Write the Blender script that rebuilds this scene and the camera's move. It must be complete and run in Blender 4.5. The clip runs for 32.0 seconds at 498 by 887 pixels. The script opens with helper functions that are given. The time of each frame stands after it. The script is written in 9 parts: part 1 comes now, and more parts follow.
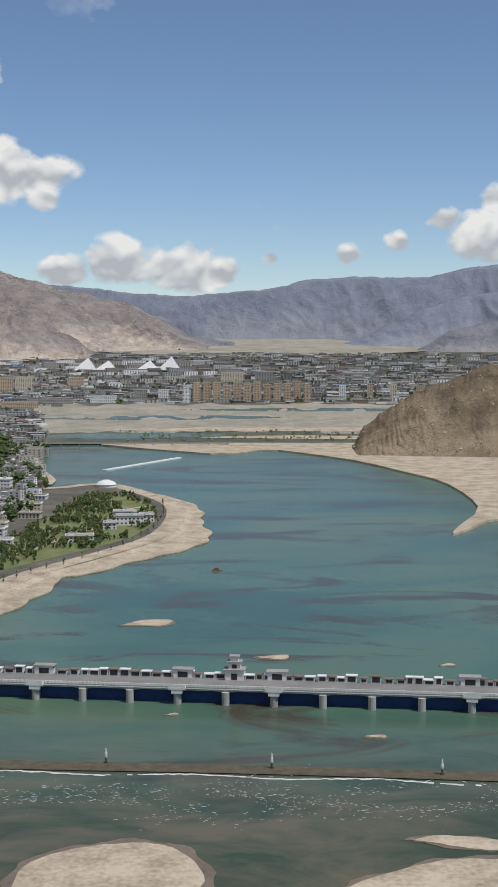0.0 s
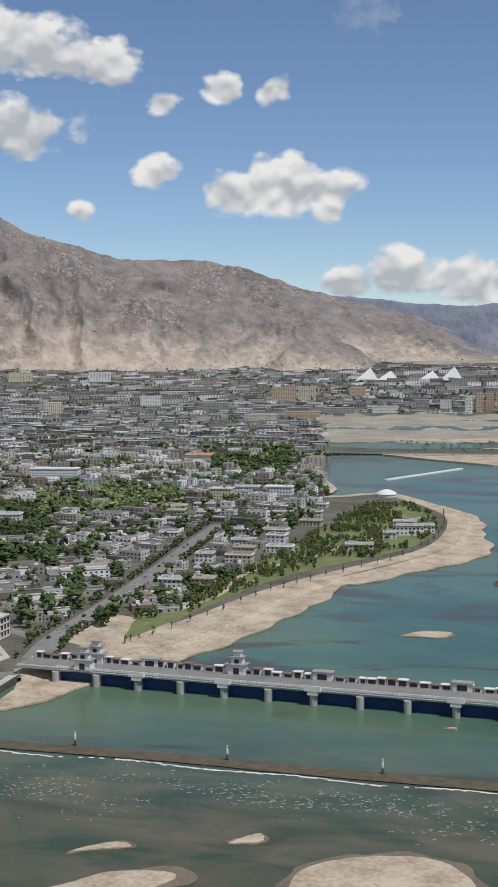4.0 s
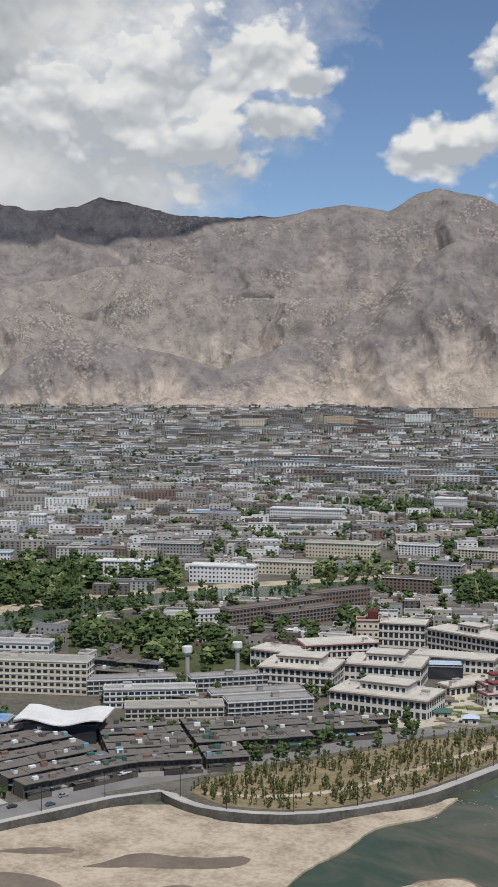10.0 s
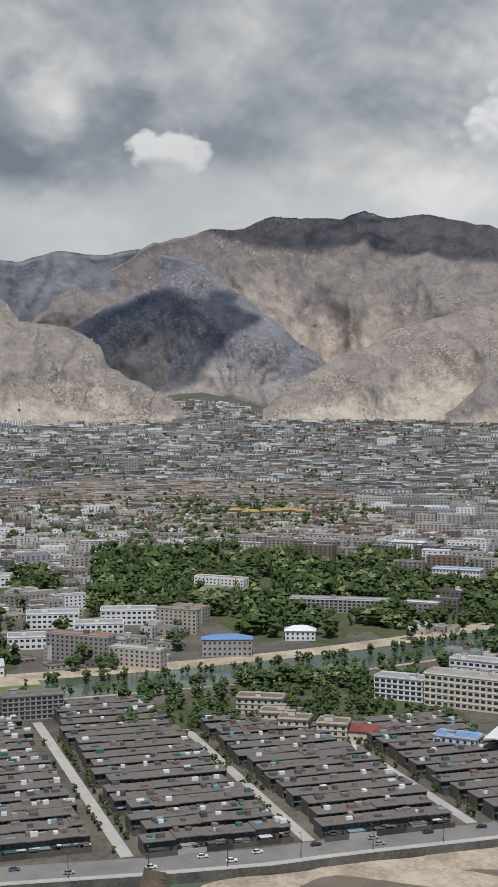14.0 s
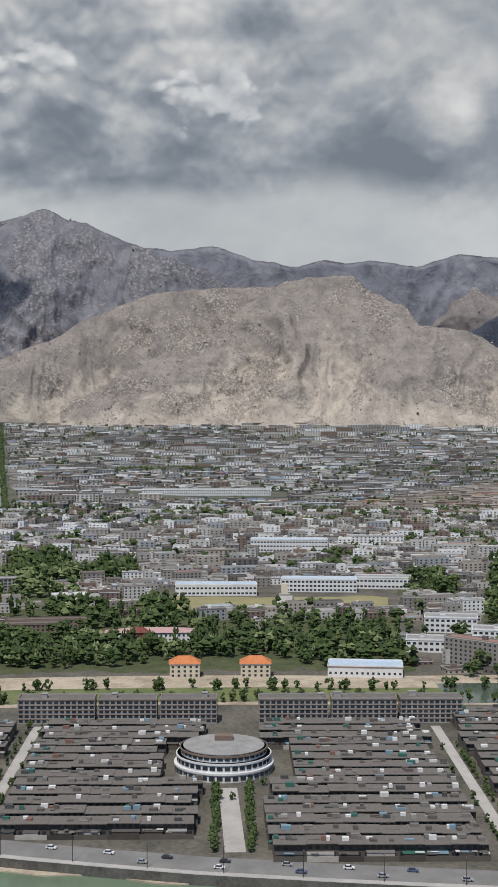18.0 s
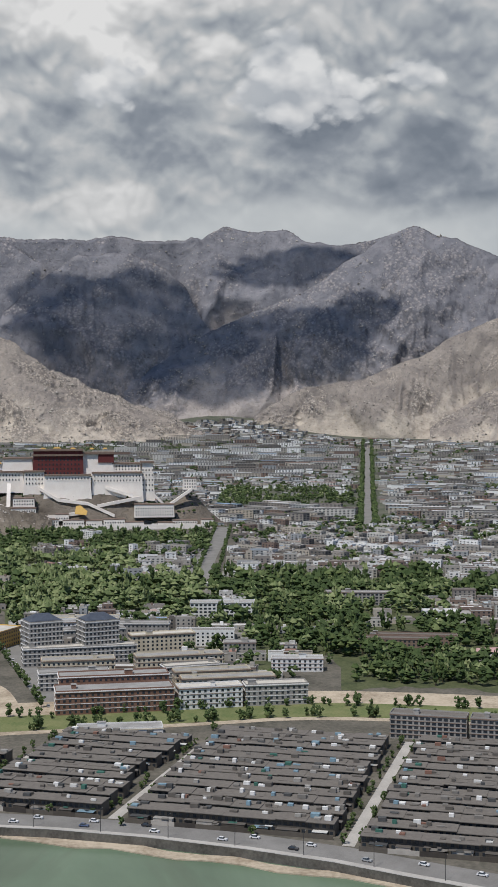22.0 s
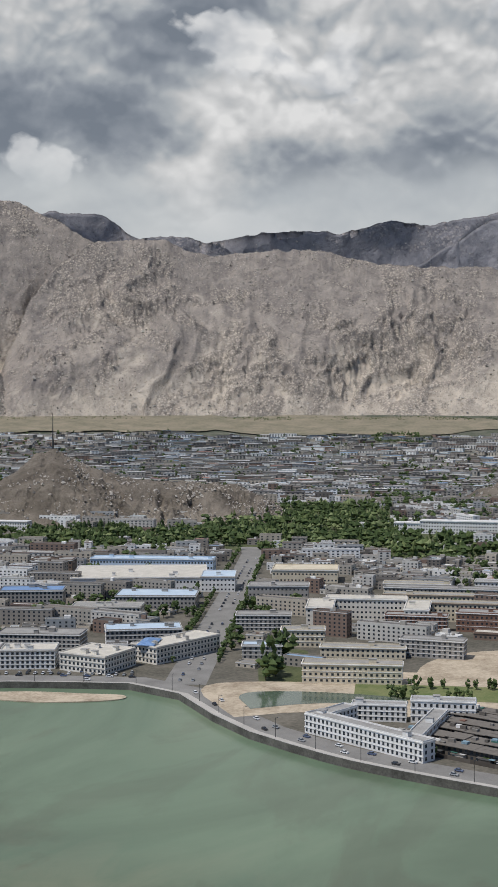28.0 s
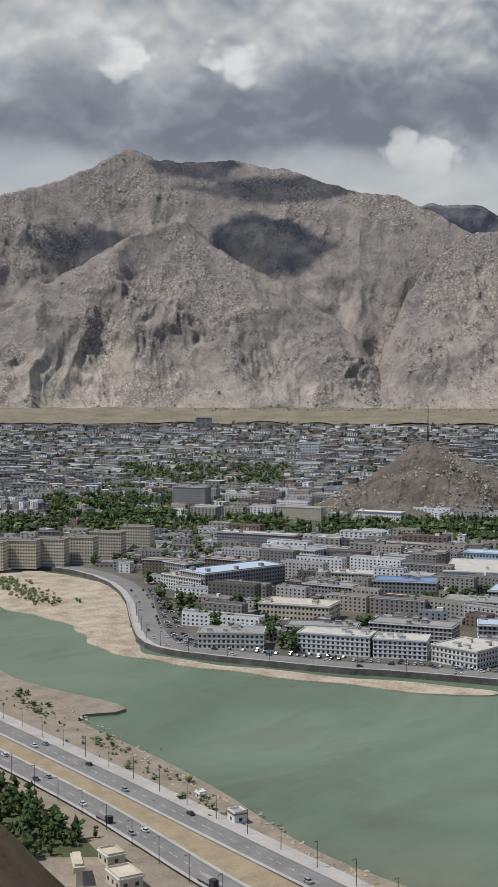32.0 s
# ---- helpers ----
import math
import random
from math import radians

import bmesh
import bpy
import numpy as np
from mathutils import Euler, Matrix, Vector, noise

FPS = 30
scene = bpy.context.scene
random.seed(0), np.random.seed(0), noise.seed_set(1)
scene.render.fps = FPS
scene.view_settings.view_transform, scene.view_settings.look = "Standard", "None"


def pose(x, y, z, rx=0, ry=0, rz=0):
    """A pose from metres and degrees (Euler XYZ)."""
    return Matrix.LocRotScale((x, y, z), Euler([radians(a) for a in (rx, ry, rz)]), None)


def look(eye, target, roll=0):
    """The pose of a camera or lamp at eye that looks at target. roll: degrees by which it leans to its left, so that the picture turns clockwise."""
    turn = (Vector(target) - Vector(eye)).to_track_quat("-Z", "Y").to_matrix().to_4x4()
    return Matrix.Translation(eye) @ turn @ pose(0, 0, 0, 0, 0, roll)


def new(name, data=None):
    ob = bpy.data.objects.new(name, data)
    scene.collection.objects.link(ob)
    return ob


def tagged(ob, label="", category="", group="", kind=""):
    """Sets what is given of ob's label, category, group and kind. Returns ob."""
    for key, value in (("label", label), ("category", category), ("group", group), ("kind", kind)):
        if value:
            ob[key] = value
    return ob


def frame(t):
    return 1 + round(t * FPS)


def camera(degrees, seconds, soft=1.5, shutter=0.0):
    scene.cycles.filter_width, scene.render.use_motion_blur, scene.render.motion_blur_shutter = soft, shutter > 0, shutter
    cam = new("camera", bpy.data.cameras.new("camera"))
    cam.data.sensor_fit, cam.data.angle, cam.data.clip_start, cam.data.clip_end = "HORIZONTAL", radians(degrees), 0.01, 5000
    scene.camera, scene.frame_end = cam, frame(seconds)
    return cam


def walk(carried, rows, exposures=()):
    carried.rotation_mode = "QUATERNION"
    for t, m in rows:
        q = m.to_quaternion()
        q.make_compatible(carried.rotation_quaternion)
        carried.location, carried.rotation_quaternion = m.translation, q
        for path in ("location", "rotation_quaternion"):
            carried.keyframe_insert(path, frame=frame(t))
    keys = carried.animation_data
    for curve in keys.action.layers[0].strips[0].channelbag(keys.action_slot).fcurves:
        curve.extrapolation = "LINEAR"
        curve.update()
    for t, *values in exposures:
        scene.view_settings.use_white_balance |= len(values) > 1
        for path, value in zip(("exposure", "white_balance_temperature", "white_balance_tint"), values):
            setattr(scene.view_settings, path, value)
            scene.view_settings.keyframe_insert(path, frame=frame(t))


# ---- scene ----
# exposure of the clip's camera, in stops
EXPOSURES = ((0.0, 0.0), (6.0, 0.0), (32.0, 0.0))
cam = camera(21.46, 32.0)
# seconds, east-ish x, y, height above the river, yaw, pitch, lean
ROWS = [
    (0.0, 6.72, -4.08, 182.78, 0.00, -4.94, 0.07), (0.5, 6.77, -3.34, 182.49, 1.06, -4.85, 0.14),
    (1.0, 6.79, -2.65, 182.22, 2.31, -4.80, 0.12), (1.5, 6.77, -2.02, 181.97, 3.66, -4.77, 0.13),
    (2.0, 6.72, -1.43, 181.75, 5.12, -4.72, 0.17), (2.5, 6.64, -0.90, 181.54, 6.68, -4.66, 0.18),
    (4.5, 6.08, 0.77, 180.90, 14.26, -4.36, 0.30), (5.0, 5.89, 1.07, 180.77, 16.28, -4.32, 0.21),
    (5.5, 5.68, 1.34, 180.66, 18.18, -4.30, 0.12), (6.0, 5.46, 1.56, 180.56, 20.16, -4.25, -0.04),
    (6.5, 5.22, 1.75, 180.48, 22.00, -4.21, -0.11), (7.0, 4.97, 1.90, 180.40, 24.01, -4.11, -0.17),
    (7.5, 4.71, 2.02, 180.34, 25.98, -3.92, -0.24), (8.0, 4.44, 2.10, 180.28, 28.19, -3.66, -0.27),
    (8.5, 4.16, 2.15, 180.23, 30.38, -3.41, -0.24), (9.0, 3.88, 2.17, 180.18, 32.84, -3.16, -0.24),
    (9.5, 3.59, 2.16, 180.15, 35.21, -2.98, -0.14), (10.0, 3.30, 2.12, 180.12, 37.79, -2.83, -0.04),
    (10.5, 3.01, 2.05, 180.09, 40.15, -2.70, 0.04), (11.0, 2.71, 1.96, 180.07, 42.65, -2.56, 0.04),
    (11.5, 2.42, 1.85, 180.05, 45.01, -2.46, -0.01), (12.0, 2.13, 1.71, 180.04, 47.63, -2.36, -0.01),
    (12.5, 1.84, 1.56, 180.03, 50.21, -2.31, -0.04), (13.0, 1.56, 1.38, 180.02, 52.96, -2.24, 0.02),
    (13.5, 1.28, 1.19, 180.02, 55.48, -2.17, 0.03), (14.0, 1.01, 0.98, 180.01, 58.01, -2.02, 0.12),
    (14.5, 0.74, 0.75, 180.01, 60.27, -1.91, 0.12), (15.0, 0.49, 0.51, 180.00, 62.57, -1.80, 0.10),
    (15.5, 0.24, 0.26, 180.00, 64.65, -1.79, -0.01), (17.5, -0.65, -0.84, 179.99, 73.03, -1.83, -0.07),
    (18.0, -0.84, -1.13, 179.99, 75.21, -1.85, -0.07), (18.5, -1.02, -1.42, 179.98, 77.25, -1.88, -0.20),
    (19.0, -1.18, -1.72, 179.98, 79.36, -1.94, -0.20), (19.5, -1.33, -2.02, 179.97, 81.43, -1.96, -0.16),
    (20.0, -1.47, -2.32, 179.97, 83.45, -1.91, -0.15), (20.5, -1.59, -2.61, 179.96, 85.44, -1.76, -0.13),
    (21.0, -1.69, -2.91, 179.95, 87.35, -1.53, -0.06), (21.5, -1.78, -3.20, 179.95, 89.28, -1.30, 0.00),
    (22.0, -1.85, -3.48, 179.94, 91.18, -1.16, 0.07), (22.5, -1.90, -3.76, 179.93, 93.03, -1.12, 0.08),
    (23.0, -1.94, -4.03, 179.92, 94.80, -1.15, 0.11), (23.5, -1.96, -4.29, 179.91, 96.49, -1.22, 0.05),
    (24.0, -1.97, -4.54, 179.91, 98.19, -1.27, 0.03), (24.5, -1.96, -4.77, 179.90, 100.06, -1.29, 0.06),
    (25.0, -1.93, -4.99, 179.89, 102.18, -1.27, 0.13), (25.5, -1.88, -5.20, 179.89, 104.52, -1.23, 0.29),
    (26.0, -1.82, -5.39, 179.89, 107.00, -1.28, 0.33), (26.5, -1.74, -5.56, 179.89, 109.45, -1.45, 0.35),
    (28.5, -1.25, -6.06, 179.93, 117.51, -2.64, 0.14), (29.0, -1.09, -6.12, 179.95, 119.46, -2.86, 0.03),
    (29.5, -0.92, -6.16, 179.98, 121.56, -2.98, -0.09), (30.0, -0.72, -6.18, 180.01, 123.76, -3.03, -0.13),
    (30.5, -0.52, -6.16, 180.06, 125.92, -3.01, -0.11), (31.0, -0.30, -6.12, 180.11, 127.97, -2.96, -0.06),
    (31.5, -0.07, -6.05, 180.16, 129.93, -2.82, -0.13), (32.0, 0.17, -5.94, 180.23, 131.86, -2.66, -0.04),
]
walk(cam, [(t, pose(x, y, z, 90 + pitch, lean, yaw)) for t, x, y, z, yaw, pitch, lean in ROWS], EXPOSURES)

# ---- world and sun ----
SUN_BEARING, SUN_HEIGHT = 238.0, 60.0  # degrees, bearing counted to the left from +y


def way(bearing, rise=0.0):
    a, e = radians(bearing), radians(rise)
    return Vector((-math.sin(a) * math.cos(e), math.cos(a) * math.cos(e), math.sin(e)))


def node(tree, kind, **values):
    n = tree.nodes.new(kind)
    for key, value in values.items():
        n.inputs[key.replace("_", " ")].default_value = value
    return n


def math_node(tree, op, a, b=None, c=None, clamp=False):
    n = tree.nodes.new("ShaderNodeMath")
    n.operation, n.use_clamp = op, clamp
    for i, v in enumerate((a, b, c)):
        if v is None:
            continue
        if isinstance(v, (int, float)):
            n.inputs[i].default_value = v
        else:
            tree.links.new(v, n.inputs[i])
    return n.outputs[0]


def ramp_node(tree, fac, stops, mode="LINEAR"):
    n = tree.nodes.new("ShaderNodeValToRGB")
    n.color_ramp.interpolation = mode
    while len(n.color_ramp.elements) < len(stops):
        n.color_ramp.elements.new(0.5)
    for e, (pos, col) in zip(n.color_ramp.elements, stops):
        e.position, e.color = pos, (*col, 1)
    tree.links.new(fac, n.inputs[0])
    return n.outputs[0]


def mix_node(tree, fac, a, b, blend="MIX"):
    n = tree.nodes.new("ShaderNodeMix")
    n.data_type, n.blend_type = "RGBA", blend
    for sock, v in ((n.inputs[0], fac), (n.inputs[6], a), (n.inputs[7], b)):
        if isinstance(v, (int, float)):
            sock.default_value = v
        elif isinstance(v, tuple):
            sock.default_value = (*v, 1)
        else:
            tree.links.new(v, sock)
    return n.outputs[2]


world = bpy.data.worlds.new("sky")
scene.world = world
world.use_nodes = True
wt = world.node_tree
bg = wt.nodes["Background"]
sky = wt.nodes.new("ShaderNodeTexSky")
sky.sky_type, sky.sun_disc = "NISHITA", False
sun_way = way(SUN_BEARING, SUN_HEIGHT)
sky.sun_elevation, sky.sun_rotation = radians(SUN_HEIGHT), math.atan2(sun_way.x, sun_way.y)
sky.altitude, sky.air_density, sky.dust_density, sky.ozone_density = 2800, 1.0, 0.35, 3.2
SKY_STRENGTH = 0.098
coord = wt.nodes.new("ShaderNodeTexCoord")


def sky_noise(scale, stretch, detail, rough, shift=0.0, warp=0.0, up=0.0):
    m = wt.nodes.new("ShaderNodeMapping")
    m.inputs["Scale"].default_value = (1, 1, stretch)
    m.inputs["Location"].default_value = (shift, shift * 0.7, shift * 0.3 + up / scale)
    wt.links.new(coord.outputs["Generated"], m.inputs[0])
    n = node(wt, "ShaderNodeTexNoise", Scale=scale, Detail=detail, Roughness=rough, Distortion=warp)
    wt.links.new(m.outputs[0], n.inputs["Vector"])
    return n.outputs[0]


def toward(bearing, rise):
    d = wt.nodes.new("ShaderNodeVectorMath")
    d.operation = "DOT_PRODUCT"
    wt.links.new(coord.outputs["Generated"], d.inputs[0])
    d.inputs[1].default_value = way(bearing, rise)
    return d.outputs["Value"]


def spread_from(bearing, rise):
    """How far a direction lies from the middle of a heap that is wider than tall."""
    d = wt.nodes.new("ShaderNodeVectorMath")
    d.operation = "SUBTRACT"
    wt.links.new(coord.outputs["Generated"], d.inputs[0])
    d.inputs[1].default_value = way(bearing, rise)
    e = wt.nodes.new("ShaderNodeVectorMath")
    e.operation = "MULTIPLY"
    wt.links.new(d.outputs[0], e.inputs[0])
    e.inputs[1].default_value = (1, 1, 1.45)
    f = wt.nodes.new("ShaderNodeVectorMath")
    f.operation = "LENGTH"
    wt.links.new(e.outputs[0], f.inputs[0])
    return f.outputs["Value"]


# clouds thicken from the clear east towards the overcast north
sep = wt.nodes.new("ShaderNodeSeparateXYZ")
wt.links.new(coord.outputs["Generated"], sep.inputs[0])
cov = wt.nodes.new("ShaderNodeMapRange")
cov.interpolation_type = "SMOOTHSTEP"
wt.links.new(toward(100, 0), cov.inputs[0])
for i, v in zip((1, 2, 3, 4), (0.28, 0.74, 0.0, 1.0)):
    cov.inputs[i].default_value = v
overcast = cov.outputs[0]
# single heaps of cumulus: bearing, rise, radius in degrees
HEAPS = ((26, 12.8, 2.3), (23, 12.2, 1.9), (20.5, 12.0, 1.8), (18, 11.8, 1.4), (28.5, 9.9, 2.0), (25.5, 9.2, 2.1), (22, 9.1, 1.9), (30.5, 9.5, 1.2), (15.8, 10.2, 0.7), (13.2, 10.8, 0.8), (11.2, 10.7, 0.8), (16.3, 7.3, 0.9),
         (12.8, 6.5, 1.2), (10.5, 6.9, 1.6), (9, 6.6, 1.3), (19.5, 5.6, 0.6), (41, 12.6, 3.2), (38, 13.6, 2.9), (43.5, 10.6, 3.4), (36.6, 11.0, 1.8), (35.4, 12.5, 1.2), (46, 11.8, 2.4), (40, 9.6, 2.6), (8, 2.6, 1.0), (5.5, 2.9, 1.3),
         (3, 2.8, 1.6), (1.2, 2.6, 0.8), (-1, 3.2, 0.6), (-10, 4.0, 1.6), (-8.4, 4.7, 0.8), (-6.5, 3.8, 0.7), (-4.3, 3.2, 0.6), (-10.8, 5.5, 1.0), (9.8, 6.6, 0.9), (8.7, 5.6, 0.7))
BRIGHT_HEAPS = ((76.3, 12.8, 2.2), (84.0, 14.5, 1.3), (88.5, 14.0, 3.0), (61.5, 10.5, 1.9), (46.5, 10.8, 3.2), (43.0, 12.0, 3.0), (132.5, 13.6, 1.4), (124.5, 9.4, 1.8), (112.0, 13.0, 2.6), (116.5, 14.5, 2.4), (104.0, 15.5, 2.2), (98.0, 14.0, 2.0), (137.0, 13.8, 1.4))
heap = heap_up = None
for b, r, size in HEAPS:
    m = math_node(wt, "SUBTRACT", 1.0, math_node(wt, "DIVIDE", spread_from(b, r), radians(size * 1.6)), clamp=True)
    heap = m if heap is None else math_node(wt, "MAXIMUM", heap, m)
    m = math_node(wt, "SUBTRACT", 1.0, math_node(wt, "DIVIDE", spread_from(b, r + size * 0.45), radians(size * 1.6)), clamp=True)
    heap_up = m if heap_up is None else math_node(wt, "MAXIMUM", heap_up, m)


def cauliflower(up):
    """Rounded billows at three sizes; up shifts the pattern so that the side towards the sky can be told."""
    warp = node(wt, "ShaderNodeTexNoise", Scale=9.0, Detail=4.0, Roughness=0.55)
    wt.links.new(coord.outputs["Generated"], warp.inputs["Vector"])
    moved = wt.nodes.new("ShaderNodeVectorMath")
    moved.operation = "MULTIPLY_ADD"
    wt.links.new(warp.outputs["Color"], moved.inputs[0])
    moved.inputs[1].default_value = (0.06, 0.06, 0.06)
    wt.links.new(coord.outputs["Generated"], moved.inputs[2])
    m = wt.nodes.new("ShaderNodeMapping")
    m.inputs["Scale"].default_value = (1, 1, 1.35)
    m.inputs["Location"].default_value = (0.31, 0.17, up)
    wt.links.new(moved.outputs[0], m.inputs[0])
    total = None
    for scale, weight in ((17, 0.50), (39, 0.31), (88, 0.19)):
        v = node(wt, "ShaderNodeTexVoronoi", Scale=scale)
        v.feature = "SMOOTH_F1"
        v.inputs["Smoothness"].default_value = 0.35
        wt.links.new(m.outputs[0], v.inputs["Vector"])
        w = math_node(wt, "MULTIPLY", v.outputs["Distance"], weight)
        total = w if total is None else math_node(wt, "ADD", total, w)
    return math_node(wt, "SUBTRACT", 1.0, total)


knobs, knobs_up = cauliflower(0.0), cauliflower(0.011)
knob_lit = math_node(wt, "SUBTRACT", knobs, knobs_up)


def lumps(scale, stretch, detail, rough, shift, up):
    """Billows lit from above: how much thinner the cloud is a little higher up."""
    n = [sky_noise(scale, stretch, detail, rough, shift, 0.0, h) for h in (0.0, up)]
    return n[0], math_node(wt, "SUBTRACT", n[0], n[1])


def graded(value, lo, hi, out0, out1):
    m = wt.nodes.new("ShaderNodeMapRange")
    m.interpolation_type = "SMOOTHSTEP"
    wt.links.new(value, m.inputs[0])
    for i, v in zip((1, 2, 3, 4), (lo, hi, out0, out1)):
        m.inputs[i].default_value = v
    return m.outputs[0]


puff, _ = lumps(22, 1.5, 8, 0.55, 3.1, 0.22)
soft, puff_lit = lumps(22, 1.5, 3, 0.42, 3.1, 0.34)
mass, mass_lit = lumps(5.2, 1.5, 6, 0.42, 8.3, 0.28)
knot, knot_lit = lumps(12, 1.35, 7, 0.5, 5.6, 0.3)
billow = sky_noise(5.2, 1.5, 10, 0.6, 1.7, 0.1)
heap_d = math_node(wt, "ADD", heap, math_node(wt, "ADD", math_node(wt, "MULTIPLY", math_node(wt, "SUBTRACT", puff, 0.5), 1.7), math_node(wt, "MULTIPLY", math_node(wt, "SUBTRACT", knobs, 0.58), 0.9)))
heap_m = math_node(wt, "MULTIPLY", math_node(wt, "MULTIPLY", math_node(wt, "SUBTRACT", heap_d, 0.20), 4.2, clamp=True), math_node(wt, "MULTIPLY", heap, 5.0, clamp=True))
sheet = math_node(wt, "ADD", billow, math_node(wt, "MULTIPLY", overcast, 0.62))
sheet_m = math_node(wt, "MULTIPLY", math_node(wt, "SUBTRACT", sheet, 0.66), 4.5, clamp=True)
cloud_m = math_node(wt, "MAXIMUM", heap_m, sheet_m)
tone_v = math_node(wt, "ADD", math_node(wt, "ADD", math_node(wt, "MULTIPLY", mass_lit, 0.7), math_node(wt, "MULTIPLY", knot_lit, 0.45)), math_node(wt, "MULTIPLY", mass, 0.9))
gloom = graded(toward(75, 0), 0.74, 0.985, 0.22, 0.0)  # thinner and whiter towards the clear east
rolling = graded(toward(104, 0), 0.70, 0.92, 0.25, 1.0)  # heaped billows in the north, smoother sheets beside them
tone_v = math_node(wt, "ADD", tone_v, math_node(wt, "MULTIPLY", rolling, math_node(wt, "ADD", math_node(wt, "MULTIPLY", knob_lit, 0.55), math_node(wt, "MULTIPLY", math_node(wt, "SUBTRACT", knobs, 0.60), 0.25))))
tone_v = math_node(wt, "ADD", tone_v, graded(toward(52, 8), 0.955, 0.995, 0.0, 0.03))
tone_v = math_node(wt, "ADD", math_node(wt, "ADD", tone_v, gloom), graded(toward(142, 0), 0.84, 0.975, 0.0, -0.22))
# broad dark undersides of the northern clouds: bearing, rise, size
DARK_BASES = ((69, 11.0, 3.6), (64, 12.2, 2.4), (78, 10.8, 3.4), (74.5, 16.2, 1.6), (83, 10.4, 3.0), (89, 11.6, 2.6), (95.5, 11.6, 2.8), (101, 11.0, 2.0), (108, 9.9, 3.4), (99, 13.0, 1.6), (113.5, 9.6, 2.6), (121, 10.8, 2.6), (127.5, 12.4, 3.6), (134, 11.2, 3.2), (139, 12.5, 2.6), (118, 15.5, 2.0))
LIT_TOPS = ((92, 14.6, 2.4), (97.5, 15.2, 2.2), (103.5, 13.2, 2.6), (109, 13.0, 2.8), (113, 14.6, 2.4), (85, 13.4, 1.8), (88, 14.6, 1.8), (117, 12.4, 2.0))
sway = math_node(wt, "ADD", math_node(wt, "MULTIPLY", math_node(wt, "SUBTRACT", puff, 0.5), 1.1), math_node(wt, "MULTIPLY", math_node(wt, "SUBTRACT", knobs, 0.58), 1.1))
for bases, gain in ((DARK_BASES, -0.26), (LIT_TOPS, 0.16)):
    field = None
    for b, r, size in bases:
        m = math_node(wt, "SUBTRACT", 1.0, math_node(wt, "DIVIDE", spread_from(b, r), radians(size * 1.8)), clamp=True)
        field = m if field is None else math_node(wt, "MAXIMUM", field, m)
    field = graded(math_node(wt, "ADD", field, sway), 0.08, 0.85, 0.0, gain)
    tone_v = math_node(wt, "ADD", tone_v, field)
grey = ramp_node(wt, tone_v, ((0.18, (0.19, 0.22, 0.265)), (0.34, (0.27, 0.30, 0.345)), (0.48, (0.40, 0.43, 0.46)), (0.60, (0.54, 0.55, 0.56)), (0.78, (0.76, 0.76, 0.76))))
shade = math_node(wt, "ADD", math_node(wt, "MULTIPLY", math_node(wt, "ADD", knob_lit, puff_lit), 0.9), math_node(wt, "ADD", math_node(wt, "MULTIPLY", math_node(wt, "SUBTRACT", heap_up, heap), 0.75), math_node(wt, "MULTIPLY", math_node(wt, "SUBTRACT", knobs, 0.6), 0.8)))
white = ramp_node(wt, math_node(wt, "ADD", shade, 0.5), ((0.12, (0.46, 0.49, 0.53)), (0.38, (0.66, 0.68, 0.70)), (0.62, (0.84, 0.84, 0.83))))
tone = mix_node(wt, math_node(wt, "MULTIPLY", overcast, math_node(wt, "SUBTRACT", 1.0, math_node(wt, "MULTIPLY", heap_m, 0.85))), white, grey)
# a few bright heaps stand out in the overcast: bearing, rise, radius
BRIGHT = None
for b, r, size in BRIGHT_HEAPS:
    m = math_node(wt, "SUBTRACT", 1.0, math_node(wt, "DIVIDE", spread_from(b, r), radians(size * 1.7)), clamp=True)
    BRIGHT = m if BRIGHT is None else math_node(wt, "MAXIMUM", BRIGHT, m)
bright_d = math_node(wt, "ADD", BRIGHT, math_node(wt, "ADD", math_node(wt, "MULTIPLY", math_node(wt, "SUBTRACT", puff, 0.5), 1.0), math_node(wt, "MULTIPLY", math_node(wt, "SUBTRACT", knobs, 0.58), 1.3)))
bright_m = math_node(wt, "MULTIPLY", math_node(wt, "MULTIPLY", math_node(wt, "SUBTRACT", bright_d, 0.40), 6.0, clamp=True), math_node(wt, "MULTIPLY", BRIGHT, 4.0, clamp=True))
glow = ramp_node(wt, math_node(wt, "ADD", math_node(wt, "MULTIPLY", puff_lit, 1.4), math_node(wt, "MULTIPLY", bright_d, 0.4)), ((0.10, (0.46, 0.49, 0.53)), (0.45, (0.84, 0.84, 0.84))))
tone = mix_node(wt, math_node(wt, "MULTIPLY", math_node(wt, "MULTIPLY", bright_m, overcast), 0.75), tone, glow)
# a paler band of cloud low over the northern ridges
low = graded(math_node(wt, "ADD", sep.outputs[2], math_node(wt, "MULTIPLY", math_node(wt, "SUBTRACT", mass, 0.5), 0.16)), 0.140, 0.175, 0.8, 0.0)
tone = mix_node(wt, math_node(wt, "MULTIPLY", low, overcast), tone, mix_node(wt, math_node(wt, "MULTIPLY", knot, 1.0), (0.42, 0.46, 0.50), (0.66, 0.68, 0.68)))
lift = wt.nodes.new("ShaderNodeVectorMath")
lift.operation = "SCALE"
wt.links.new(tone, lift.inputs[0])
lift.inputs["Scale"].default_value = 0.95 / SKY_STRENGTH
wt.links.new(mix_node(wt, cloud_m, sky.outputs[0], lift.outputs[0]), bg.inputs[0])
bg.inputs[1].default_value = SKY_STRENGTH

